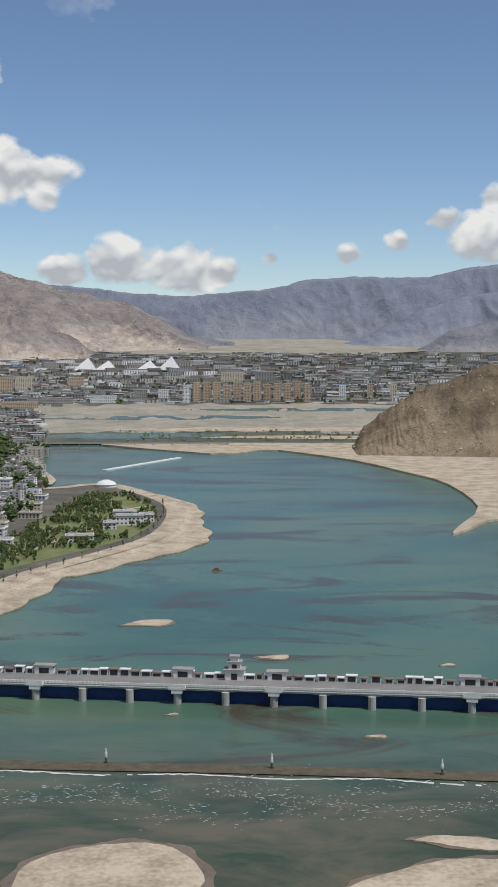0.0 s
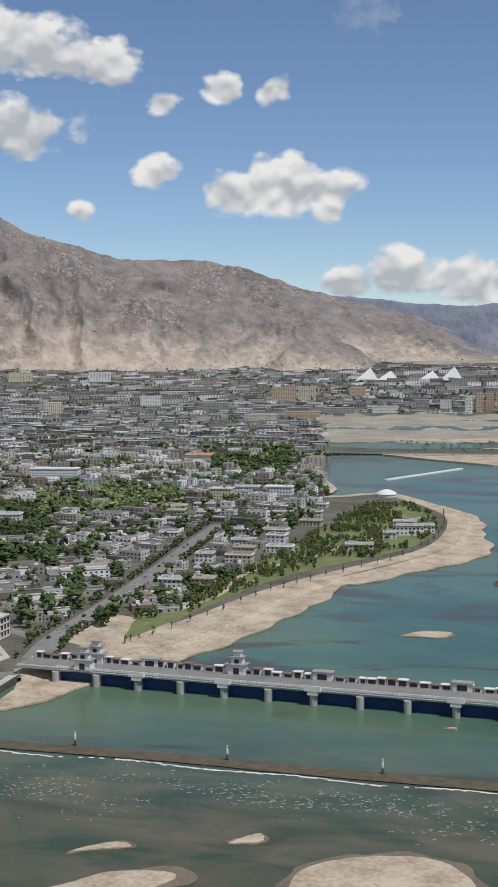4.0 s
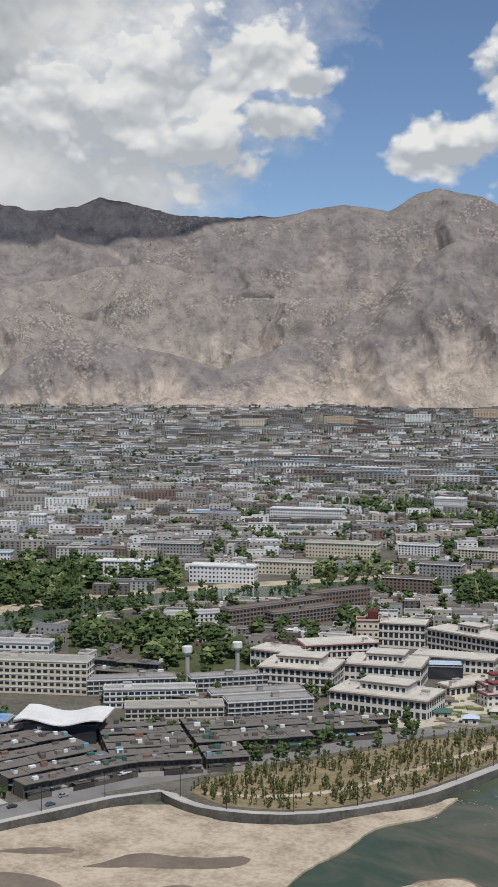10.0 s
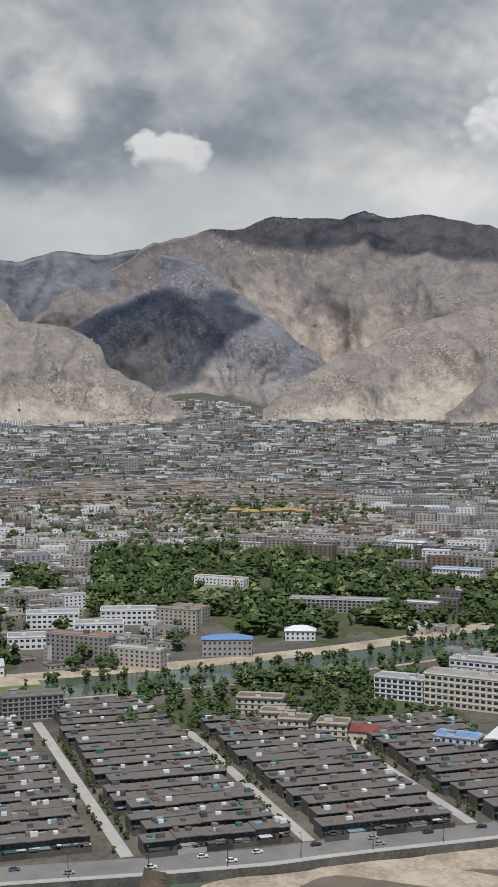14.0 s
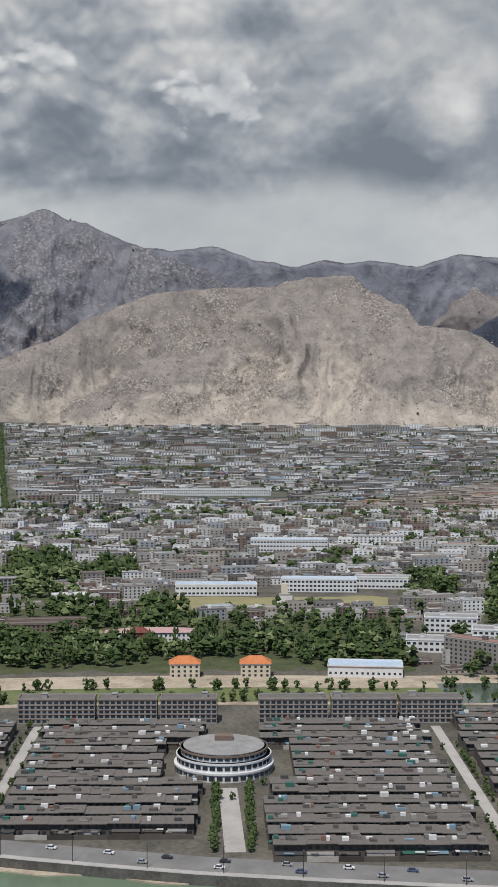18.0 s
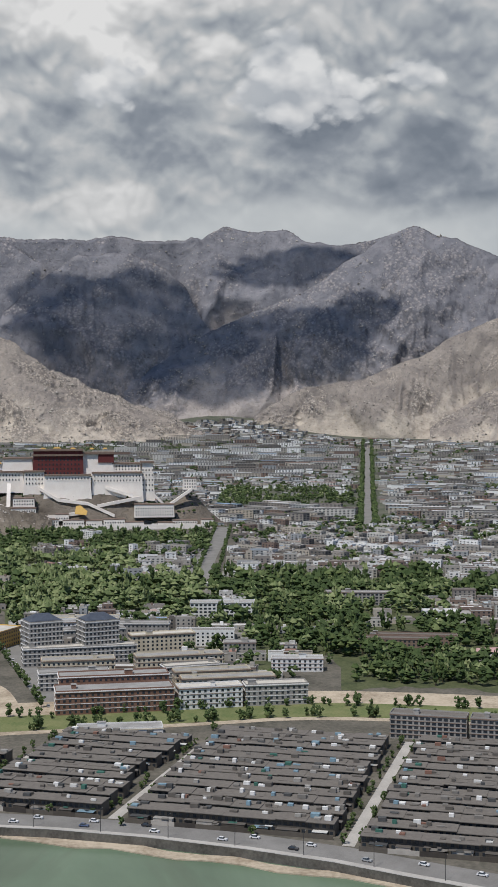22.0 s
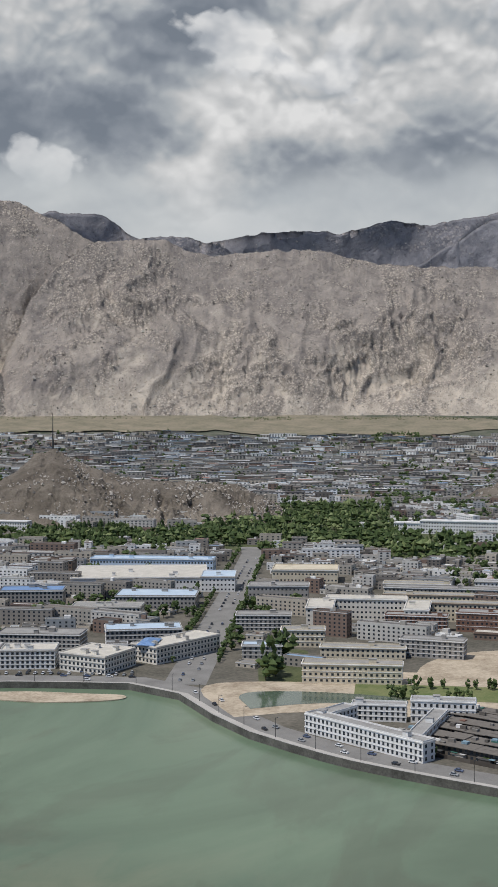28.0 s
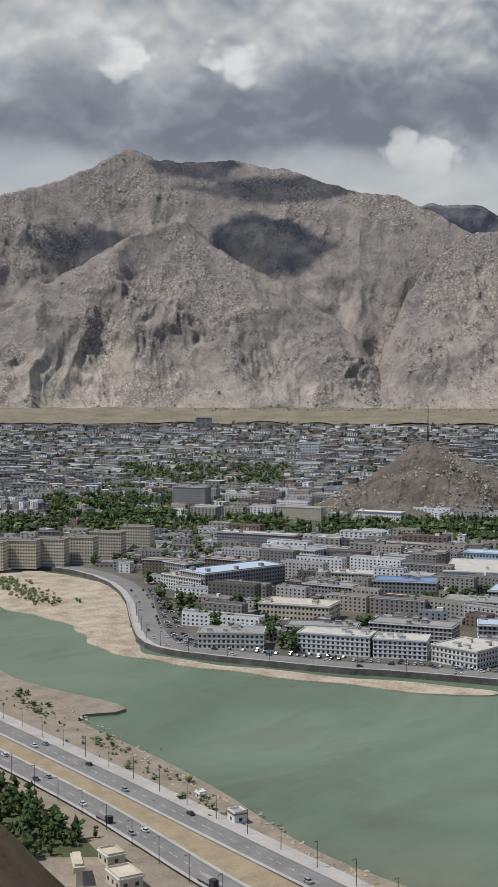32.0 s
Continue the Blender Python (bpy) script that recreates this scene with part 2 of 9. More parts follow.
sun = new("sun", bpy.data.lights.new("sun", "SUN"))
sun.data.energy, sun.data.angle, sun.data.color = 3.3, radians(0.9), (1.0, 0.965, 0.92)
sun.matrix_world = look((0, 0, 2500), Vector((0, 0, 2500)) - sun_way)


# ---- materials ----
def base(name, rough=0.8, metal=0.0, spec=0.3):
    m = bpy.data.materials.new(name)
    m.use_nodes = True
    b = m.node_tree.nodes["Principled BSDF"]
    b.inputs["Roughness"].default_value, b.inputs["Metallic"].default_value = rough, metal
    b.inputs["Specular IOR Level"].default_value = spec
    return m, m.node_tree, b


def tex(t, scale, detail=6.0, rough=0.6, warp=0.0, stretch=(1, 1, 1)):
    g = t.nodes.new("ShaderNodeNewGeometry")
    m = t.nodes.new("ShaderNodeMapping")
    m.inputs["Scale"].default_value = stretch
    t.links.new(g.outputs["Position"], m.inputs[0])
    n = node(t, "ShaderNodeTexNoise", Scale=scale, Detail=detail, Roughness=rough, Distortion=warp)
    t.links.new(m.outputs[0], n.inputs["Vector"])
    return n.outputs[0]


def bump(t, b, height, strength, distance):
    n = node(t, "ShaderNodeBump", Strength=strength, Distance=distance)
    t.links.new(height, n.inputs["Height"])
    t.links.new(n.outputs[0], b.inputs["Normal"])


def surface(name, dark, light, coarse, fine, rough=0.85, relief=0.0, spec=0.3, metal=0.0, span=(0.35, 0.65), weight=0.6):
    """A weathered surface: two colours laid by coarse stains and fine grain; sizes in metres."""
    m, t, b = base(name, rough, metal, spec)
    c, f = tex(t, 1.0 / coarse), tex(t, 1.0 / fine, 4)
    v = math_node(t, "ADD", math_node(t, "MULTIPLY", c, weight), math_node(t, "MULTIPLY", f, 1 - weight))
    t.links.new(ramp_node(t, v, ((span[0], dark), (span[1], light))), b.inputs["Base Color"])
    if relief:
        bump(t, b, f, 0.6, relief)
    return m


def islands(name, stops, coarse=6.0, rough=0.85, spec=0.3, stain=0.35):
    """Paint that changes from house to house, with stains on it."""
    m, t, b = base(name, rough, 0, spec)
    g = t.nodes.new("ShaderNodeNewGeometry")
    col = ramp_node(t, g.outputs["Random Per Island"], stops, "CONSTANT")
    v = math_node(t, "ADD", math_node(t, "MULTIPLY", tex(t, 1.0 / coarse, 8, 0.7), stain * 2), 1 - stain)
    n = t.nodes.new("ShaderNodeVectorMath")
    n.operation = "SCALE"
    t.links.new(col, n.inputs[0])
    t.links.new(v, n.inputs["Scale"])
    t.links.new(n.outputs[0], b.inputs["Base Color"])
    return m


M_WALL = islands("house paint", ((0, (0.36, 0.335, 0.295)), (0.18, (0.52, 0.50, 0.46)), (0.32, (0.27, 0.245, 0.215)), (0.48, (0.44, 0.39, 0.32)), (0.60, (0.15, 0.135, 0.12)),
                                  (0.70, (0.76, 0.75, 0.72)), (0.86, (0.21, 0.15, 0.12)), (0.94, (0.33, 0.34, 0.34))))
M_ROOF = islands("flat roof", ((0, (0.15, 0.14, 0.13)), (0.22, (0.23, 0.22, 0.205)), (0.40, (0.085, 0.08, 0.076)), (0.56, (0.36, 0.345, 0.325)), (0.68, (0.18, 0.155, 0.135)),
                               (0.82, (0.58, 0.57, 0.55)), (0.92, (0.24, 0.34, 0.46)), (0.94, (0.40, 0.47, 0.50)), (0.975, (0.34, 0.19, 0.15))), 5.0, 0.9)
M_GLASS, t_, b_ = base("window glass", 0.15, 0, 0.5)
b_.inputs["Base Color"].default_value = (0.035, 0.042, 0.05, 1)
M_TRIM = islands("cornice paint", ((0, (0.62, 0.60, 0.57)), (0.4, (0.24, 0.17, 0.14)), (0.7, (0.50, 0.46, 0.40))), 3.0)
M_WHITE = surface("white render", (0.62, 0.61, 0.58), (0.78, 0.77, 0.75), 9, 0.8)
M_CREAM = surface("cream render", (0.52, 0.45, 0.33), (0.68, 0.61, 0.48), 9, 0.8)
M_GREYW = surface("grey render", (0.25, 0.235, 0.215), (0.38, 0.36, 0.335), 9, 0.8)
M_BROWN = surface("brown render", (0.16, 0.115, 0.09), (0.25, 0.18, 0.14), 9, 0.8)
M_RED = surface("deep red wall", (0.095, 0.022, 0.022), (0.15, 0.04, 0.038), 8, 0.8)
M_REDROOF = surface("red painted frieze", (0.17, 0.05, 0.04), (0.26, 0.09, 0.07), 6, 0.7)
M_ORANGE = surface("orange tile roof", (0.52, 0.17, 0.06), (0.66, 0.25, 0.10), 4, 0.5)
M_GOLD = surface("gilded roof", (0.70, 0.42, 0.10), (0.85, 0.55, 0.18), 3, 0.5, 0.4, metal=0.6)
M_YELLOW = surface("ochre wall", (0.55, 0.33, 0.09), (0.66, 0.43, 0.14), 5, 0.5)
M_LIME = surface("warm limewash", (0.60, 0.56, 0.49), (0.76, 0.72, 0.65), 9, 0.8)
M_PALEROOF = surface("pale roof screed", (0.46, 0.43, 0.37), (0.64, 0.60, 0.53), 7, 0.8)
M_COURT = surface("pale court paving", (0.42, 0.37, 0.29), (0.60, 0.54, 0.44), 10, 1.2)
M_BRICK = surface("brown brick", (0.15, 0.082, 0.058), (0.25, 0.14, 0.10), 6, 0.6)
M_SLATE = surface("blue-grey slate roof", (0.05, 0.062, 0.085), (0.09, 0.105, 0.135), 5, 0.6)
M_BLUE = surface("blue sheet roof", (0.12, 0.22, 0.42), (0.20, 0.33, 0.55), 8, 1.0, 0.5)
M_PALEBLUE = surface("pale blue sheet roof", (0.42, 0.53, 0.64), (0.54, 0.64, 0.74), 10, 1.5, 0.5)
M_GREEN = surface("green canopy", (0.05, 0.13, 0.10), (0.08, 0.19, 0.15), 4, 0.5)
M_CONC = surface("concrete", (0.30, 0.29, 0.27), (0.45, 0.44, 0.41), 7, 0.6, 0.85, 0.02)
M_ROOFG = surface("roof screed", (0.24, 0.23, 0.22), (0.38, 0.37, 0.35), 7, 0.7, 0.9)
M_ASPHALT = surface("asphalt", (0.17, 0.163, 0.152), (0.27, 0.26, 0.243), 14, 0.6, 0.9)
M_PAVE = surface("paving", (0.36, 0.34, 0.31), (0.52, 0.49, 0.45), 12, 1.0, 0.9)
M_SAND = surface("river sand", (0.25, 0.195, 0.135), (0.53, 0.445, 0.335), 20, 2.2, 0.95, 0.05, span=(0.34, 0.58))
M_GRAVEL = surface("bank gravel", (0.20, 0.165, 0.12), (0.37, 0.31, 0.24), 14, 1.6, 0.95, 0.05)
M_WETSAND = surface("wet sand", (0.13, 0.105, 0.08), (0.24, 0.19, 0.14), 18, 2.0, 0.6)
M_SOIL = surface("city soil", (0.06, 0.058, 0.044), (0.19, 0.17, 0.138), 30, 2.5, 0.95)
M_PLAIN = surface("valley floor", (0.05, 0.066, 0.04), (0.16, 0.155, 0.12), 60, 8, 0.95)
M_FLATS = surface("dry river flats", (0.22, 0.205, 0.16), (0.42, 0.375, 0.30), 70, 9, 0.95)
M_GRASS = surface("lawn", (0.10, 0.14, 0.045), (0.22, 0.22, 0.10), 14, 1.5, 0.95)
M_FIELD = surface("straw field", (0.24, 0.22, 0.10), (0.36, 0.32, 0.17), 25, 3.0, 0.95)
M_WET = surface("brown wetland", (0.15, 0.145, 0.095), (0.31, 0.26, 0.19), 70, 9, 0.95)
# a darker lawn colour that holds the shade of the trees
M_WOODFLOOR = surface("shade-darkened grass", (0.045, 0.06, 0.024), (0.12, 0.13, 0.06), 16, 2.0, 0.95)
M_BARK = surface("bark", (0.07, 0.05, 0.035), (0.13, 0.10, 0.07), 1, 0.2)
M_DARK = surface("dark metal", (0.03, 0.03, 0.032), (0.06, 0.06, 0.065), 2, 0.3, 0.5, metal=0.3)
M_NAVY = surface("navy painted steel", (0.012, 0.035, 0.12), (0.02, 0.06, 0.19), 12, 1.2, 0.5)
M_FOAM = surface("white water", (0.46, 0.48, 0.45), (0.74, 0.75, 0.73), 3, 0.5, 0.7)
M_CANAL, t_, b_ = base("canal water", 0.12, 0, 0.5)
t_.links.new(ramp_node(t_, tex(t_, 0.03), ((0.3, (0.07, 0.10, 0.075)), (0.7, (0.11, 0.145, 0.105)))), b_.inputs["Base Color"])


def leafage(name, stops, patchy=0.6):
    m, t, b = base(name, 0.75, 0, 0.2)
    g = t.nodes.new("ShaderNodeNewGeometry")
    col = ramp_node(t, g.outputs["Random Per Island"], stops)
    t.links.new(mix_node(t, math_node(t, "MULTIPLY", tex(t, 0.035, 3), patchy), col, (0.075, 0.10, 0.04)), b.inputs["Base Color"])
    return m


M_LEAF = leafage("foliage", ((0.0, (0.028, 0.05, 0.014)), (0.5, (0.052, 0.084, 0.025)), (0.85, (0.085, 0.12, 0.038)), (1.0, (0.13, 0.16, 0.055))), 0.45)
M_PALELEAF = leafage("willow foliage", ((0.0, (0.09, 0.125, 0.045)), (0.5, (0.17, 0.21, 0.085)), (1.0, (0.27, 0.30, 0.14))), 0.2)
M_YOUNG = leafage("young foliage", ((0.0, (0.075, 0.07, 0.025)), (0.5, (0.12, 0.11, 0.04)), (1.0, (0.18, 0.17, 0.055))))


def rock(name, low_dark, low_light, top_dark, top_light, grain=26.0, speckle=0.5):
    """Bare slope: sandy fans low down, darker rock above, pale broken outcrops and clefts shaded by colour."""
    m, t, b = base(name, 0.95, 0, 0.1)
    big, mid, fine = tex(t, 0.0022, 8, 0.6, 0.6), tex(t, 1 / 60.0, 10, 0.68, 0.4), tex(t, 1 / grain, 8, 0.75, 0.3)
    lo = ramp_node(t, mid, ((0.38, low_dark), (0.60, low_light)))
    hi = ramp_node(t, mid, ((0.38, top_dark), (0.60, top_light)))
    fan, crop = t.nodes.new("ShaderNodeAttribute"), t.nodes.new("ShaderNodeAttribute")
    fan.attribute_name, crop.attribute_name = "scree", "outcrop"
    f = math_node(t, "MULTIPLY", math_node(t, "SUBTRACT", math_node(t, "ADD", fan.outputs["Fac"], math_node(t, "MULTIPLY", math_node(t, "SUBTRACT", big, 0.5), 0.8)), 0.22), 1.7, clamp=True)
    col = mix_node(t, f, hi, lo)
    # bare rock: blocks of stone, each of its own tone, parted by clefts with painted shade
    stone = t.nodes.new("ShaderNodeTexVoronoi")
    stone.inputs["Scale"].default_value = 1 / (grain * 0.62)
    g = t.nodes.new("ShaderNodeNewGeometry")
    warp = t.nodes.new("ShaderNodeVectorMath")
    warp.operation = "MULTIPLY_ADD"
    nz = node(t, "ShaderNodeTexNoise", Scale=1 / grain, Detail=4.0, Roughness=0.6)
    t.links.new(g.outputs["Position"], nz.inputs["Vector"])
    t.links.new(nz.outputs["Color"], warp.inputs[0])
    warp.inputs[1].default_value = (grain * 0.9, grain * 0.9, grain * 0.9)
    t.links.new(g.outputs["Position"], warp.inputs[2])
    t.links.new(warp.outputs[0], stone.inputs["Vector"])
    tone_ = t.nodes.new("ShaderNodeSeparateColor")
    t.links.new(stone.outputs["Color"], tone_.inputs[0])
    blocks = ramp_node(t, tone_.outputs[0], ((0.0, tuple(c * 0.75 for c in top_dark)), (0.5, top_light), (0.85, low_light), (1.0, tuple(min(1, c * 1.25) for c in low_light))))
    gap = ramp_node(t, stone.outputs["Distance"], ((0.25, (1, 1, 1)), (0.75, (0.5, 0.5, 0.52))))
    bare = mix_node(t, 1.0, blocks, gap, "MULTIPLY")
    rocky = math_node(t, "MULTIPLY", math_node(t, "SUBTRACT", math_node(t, "ADD", math_node(t, "MULTIPLY", crop.outputs["Fac"], 0.55), fine), 0.56), 6.0, clamp=True)
    col = mix_node(t, math_node(t, "MULTIPLY", rocky, speckle * 0.9), col, bare)
    # low noise is darkened as crevice shade, high noise lightened as pale flecks
    spots = ramp_node(t, fine, ((0.33, (1 - speckle,) * 3), (0.44, (1, 1, 1)), (0.60, (1, 1, 1)), (0.70, (1 + speckle * 0.9,) * 3)))
    col = mix_node(t, 1.0, col, spots, "MULTIPLY")
    t.links.new(col, b.inputs["Base Color"])
    bump(t, b, math_node(t, "ADD", mid, math_node(t, "MULTIPLY", fine, 0.4)), 0.8, 14.0)
    return m


M_ROCK = rock("brown slope", (0.392, 0.326, 0.266), (0.562, 0.476, 0.393), (0.188, 0.165, 0.158), (0.295, 0.260, 0.238), 14.0, 0.50)
# darkened for cloud shade, and its upper tones blued for haze
M_ROCKS = rock("shade- and haze-tinted slope", (0.314, 0.278, 0.254), (0.445, 0.396, 0.362), (0.172, 0.172, 0.189), (0.264, 0.257, 0.271), 14.0, 0.50)
M_ROCKN = rock("stony slope", (0.410, 0.354, 0.292), (0.596, 0.521, 0.428), (0.232, 0.205, 0.185), (0.362, 0.317, 0.274), 9.0, 0.65)
# haze of distance is mixed into these two blue-grey rock colours
M_ROCKF = rock("haze-tinted far slope", (0.241, 0.236, 0.243), (0.333, 0.322, 0.326), (0.161, 0.164, 0.184), (0.236, 0.238, 0.261), 60.0, 0.25)
M_ROCKE = rock("haze-tinted eastern range", (0.235, 0.25, 0.29), (0.285, 0.30, 0.34), (0.19, 0.21, 0.262), (0.235, 0.256, 0.31), 90.0, 0.12)
M_BOULDER = surface("pale boulders", (0.34, 0.305, 0.265), (0.56, 0.505, 0.44), 12, 3)
M_DARKROCK = surface("shading-dark outcrop", (0.10, 0.09, 0.082), (0.18, 0.16, 0.14), 12, 3)
# concrete darkened in colour to give the river wall its shade
M_SHADEWALL = surface("shade-dark concrete", (0.06, 0.056, 0.048), (0.17, 0.16, 0.14), 9, 1.2)
M_CRAGG = rock("grey crag", (0.16, 0.135, 0.105), (0.29, 0.25, 0.20), (0.13, 0.11, 0.088), (0.25, 0.215, 0.175), 6.0, 0.5)
M_CRAG = rock("crag", (0.22, 0.17, 0.11), (0.36, 0.285, 0.19), (0.15, 0.115, 0.078), (0.27, 0.21, 0.14), 7.0, 0.45)


def river(name):
    m, t, b = base(name, 0.22, 0, 0.18)
    g = t.nodes.new("ShaderNodeNewGeometry")
    s = t.nodes.new("ShaderNodeSeparateXYZ")
    t.links.new(g.outputs["Position"], s.inputs[0])
    silt = t.nodes.new("ShaderNodeMapRange")
    silt.interpolation_type = "SMOOTHSTEP"
    t.links.new(math_node(t, "ADD", s.outputs[0], math_node(t, "MULTIPLY", tex(t, 1 / 200.0), 160.0)), silt.inputs[0])
    for i, v in zip((1, 2, 3, 4), (-420.0, -180.0, 1.0, 0.0)):
        silt.inputs[i].default_value = v
    flow = tex(t, 1 / 150.0, 6, 0.55, 0.8, (0.55, 1, 1))
    bed = tex(t, 1 / 75.0, 6, 0.6, 1.4, (0.4, 1, 1))
    col = ramp_node(t, flow, ((0.34, (0.050, 0.112, 0.088)), (0.5, (0.078, 0.150, 0.108)), (0.66, (0.115, 0.165, 0.098))))
    thick = ramp_node(t, flow, ((0.34, (0.095, 0.14, 0.088)), (0.5, (0.135, 0.195, 0.125)), (0.66, (0.18, 0.235, 0.155))))
    col = mix_node(t, silt.outputs[0], col, thick)
    shoal = math_node(t, "MULTIPLY", math_node(t, "SUBTRACT", bed, 0.535), 12.0, clamp=True)
    col = mix_node(t, math_node(t, "MULTIPLY", math_node(t, "MULTIPLY", shoal, 0.9), math_node(t, "SUBTRACT", 1.0, math_node(t, "MULTIPLY", silt.outputs[0], 0.8))), col, (0.07, 0.06, 0.042))
    shallow = t.nodes.new("ShaderNodeMapRange")  # the bed shows brown through the shallows below the weir
    shallow.interpolation_type = "SMOOTHSTEP"
    t.links.new(math_node(t, "ADD", s.outputs[1], math_node(t, "MULTIPLY", bed, 160.0)), shallow.inputs[0])
    for i, v in zip((1, 2, 3, 4), (540.0, 720.0, 0.92, 0.0)):
        shallow.inputs[i].default_value = v
    gravel = math_node(t, "MULTIPLY", shallow.outputs[0], math_node(t, "SUBTRACT", 1.0, silt.outputs[0]))
    col = mix_node(t, gravel, col, ramp_node(t, tex(t, 1 / 30.0, 8, 0.65, 0.8, (0.5, 1, 1)), ((0.38, (0.045, 0.062, 0.034)), (0.62, (0.135, 0.115, 0.072)))))
    t.links.new(col, b.inputs["Base Color"])
    bump(t, b, tex(t, 0.9, 3, 0.6), 0.12, 0.25)
    return m


M_RIVER = river("river water")


# ---- building blocks ----
class Geo:
    """Gathers vertices and faces of one part."""

    def __init__(self):
        self.v, self.f = [], []

    def add(self, pts, faces):
        n = len(self.v)
        self.v += [tuple(p) for p in pts]
        self.f += [tuple(n + i for i in f) for f in faces]
        return self

    def box(self, x, y, z, w, d, h, ang=0.0, taper=1.0, ends=True):
        c, s = math.cos(ang), math.sin(ang)
        pts = []
        for k, (zz, q) in enumerate(((z, 1.0), (z + h, taper))):
            for sx, sy in ((-1, -1), (1, -1), (1, 1), (-1, 1)):
                px, py = sx * w / 2 * q, sy * d / 2 * q
                pts.append((x + c * px - s * py, y + s * px + c * py, zz))
        faces = [(0, 1, 5, 4), (1, 2, 6, 5), (2, 3, 7, 6), (3, 0, 4, 7)] + ([(3, 2, 1, 0), (4, 5, 6, 7)] if ends else [])
        return self.add(pts, faces)

    def cyl(self, x, y, z, r, h, n=12, r2=None):
        r2 = r if r2 is None else r2
        pts = [(x + q * math.cos(2 * math.pi * i / n), y + q * math.sin(2 * math.pi * i / n), zz) for q, zz in ((r, z), (r2, z + h)) for i in range(n)]
        faces = [(i, (i + 1) % n, n + (i + 1) % n, n + i) for i in range(n)] + [tuple(range(n - 1, -1, -1)), tuple(range(n, 2 * n))]
        return self.add(pts, faces)

    def slab(self, outline, z0, z1):
        """A flat piece with that outline (counter-clockwise), from z0 up to z1."""
        n = len(outline)
        pts = [(x, y, z) for z in (z0, z1) for x, y in outline]
        return self.add(pts, [(i, (i + 1) % n, n + (i + 1) % n, n + i) for i in range(n)] + [tuple(range(n, 2 * n))])

    def hip(self, x, y, z, w, d, h, ang=0.0, ridge=0.4):
        c, s = math.cos(ang), math.sin(ang)
        raw = [(-w / 2, -d / 2, 0), (w / 2, -d / 2, 0), (w / 2, d / 2, 0), (-w / 2, d / 2, 0), (-w / 2 * ridge, 0, h), (w / 2 * ridge, 0, h)]
        return self.add([(x + c * a - s * b, y + s * a + c * b, z + e) for a, b, e in raw], [(0, 1, 5, 4), (1, 2, 5), (2, 3, 4, 5), (3, 0, 4), (3, 2, 1, 0)])


def mesh(name, geo, mats):
    me = bpy.data.meshes.new(name)
    me.from_pydata(geo.v, [], geo.f)
    for m in mats if isinstance(mats, (list, tuple)) else (mats,):
        me.materials.append(m)
    return me


def part(name, geo, material, parent, label=""):
    ob = new(name, mesh(name, geo, material))
    ob.parent = parent
    return tagged(ob, label)


def thing(name, x, y, z, ang, label, category, group="", kind=""):
    ob = new(name)
    ob.matrix_world = Matrix.Translation((x, y, z)) @ Matrix.Rotation(ang, 4, "Z")
    ob.empty_display_size = 1
    return tagged(ob, label, category, group, kind)


def sheet_object(name, geo, material, label, category, kind="structure"):
    return tagged(new(name, mesh(name, geo, material)), label, category, "", kind)


def quads_object(name, V, F, mats, midx, label, category, kind="stuff"):
    """One mesh out of arrays of vertices and four-cornered faces."""
    me = bpy.data.meshes.new(name)
    me.vertices.add(len(V))
    me.vertices.foreach_set("co", np.asarray(V, np.float32).ravel())
    me.loops.add(len(F) * 4)
    me.loops.foreach_set("vertex_index", np.asarray(F, np.int32).ravel())
    me.polygons.add(len(F))
    me.polygons.foreach_set("loop_start", np.arange(len(F), dtype=np.int32) * 4)
    for m in mats:
        me.materials.append(m)
    if midx is not None:
        me.polygons.foreach_set("material_index", np.asarray(midx, np.int32))
    me.polygons.foreach_set("use_smooth", np.full(len(F), kind == "structure"))
    me.update()
    return tagged(new(name, me), label, category, "", kind)


def boxes(P, top=True):
    """Vertices and faces of many boxes; rows of x, y, z, width, depth, height, angle."""
    P = np.asarray(P, float)
    n = len(P)
    sx, sy = np.array([-1, 1, 1, -1] * 2) / 2, np.array([-1, -1, 1, 1] * 2) / 2
    up = np.array([0] * 4 + [1] * 4)
    px, py = P[:, 3:4] * sx, P[:, 4:5] * sy
    c, s = np.cos(P[:, 6:7]), np.sin(P[:, 6:7])
    V = np.stack([P[:, 0:1] + c * px - s * py, P[:, 1:2] + s * px + c * py, P[:, 2:3] + P[:, 5:6] * up], -1).reshape(-1, 3)
    f = [(0, 1, 5, 4), (1, 2, 6, 5), (2, 3, 7, 6), (3, 0, 4, 7)] + ([(4, 5, 6, 7)] if top else [])
    F = (np.arange(n)[:, None, None] * 8 + np.array(f)).reshape(-1, 4)
    return V, F


class Bulk:
    def __init__(self):
        self.V, self.F, self.M, self.n = [], [], [], 0

    def add(self, V, F, m):
        self.V.append(V), self.F.append(np.asarray(F) + self.n), self.M.append(np.full(len(F), m))
        self.n += len(V)

    def make(self, name, mats, label, category, kind="stuff"):
        return quads_object(name, np.concatenate(self.V), np.concatenate(self.F), mats, np.concatenate(self.M), label, category, kind)


def hash2(i, j, seed):
    h = np.sin(i * 127.1 + j * 311.7 + seed * 74.7) * 43758.5453
    return h - np.floor(h)


def value_noise(x, y, seed=0):
    i, j = np.floor(x), np.floor(y)
    u, v = x - i, y - j
    u, v = u * u * u * (u * (6 * u - 15) + 10), v * v * v * (v * (6 * v - 15) + 10)
    a, b, c, d = hash2(i, j, seed), hash2(i + 1, j, seed), hash2(i, j + 1, seed), hash2(i + 1, j + 1, seed)
    return a + (b - a) * u + (c - a) * v + (a - b - c + d) * u * v


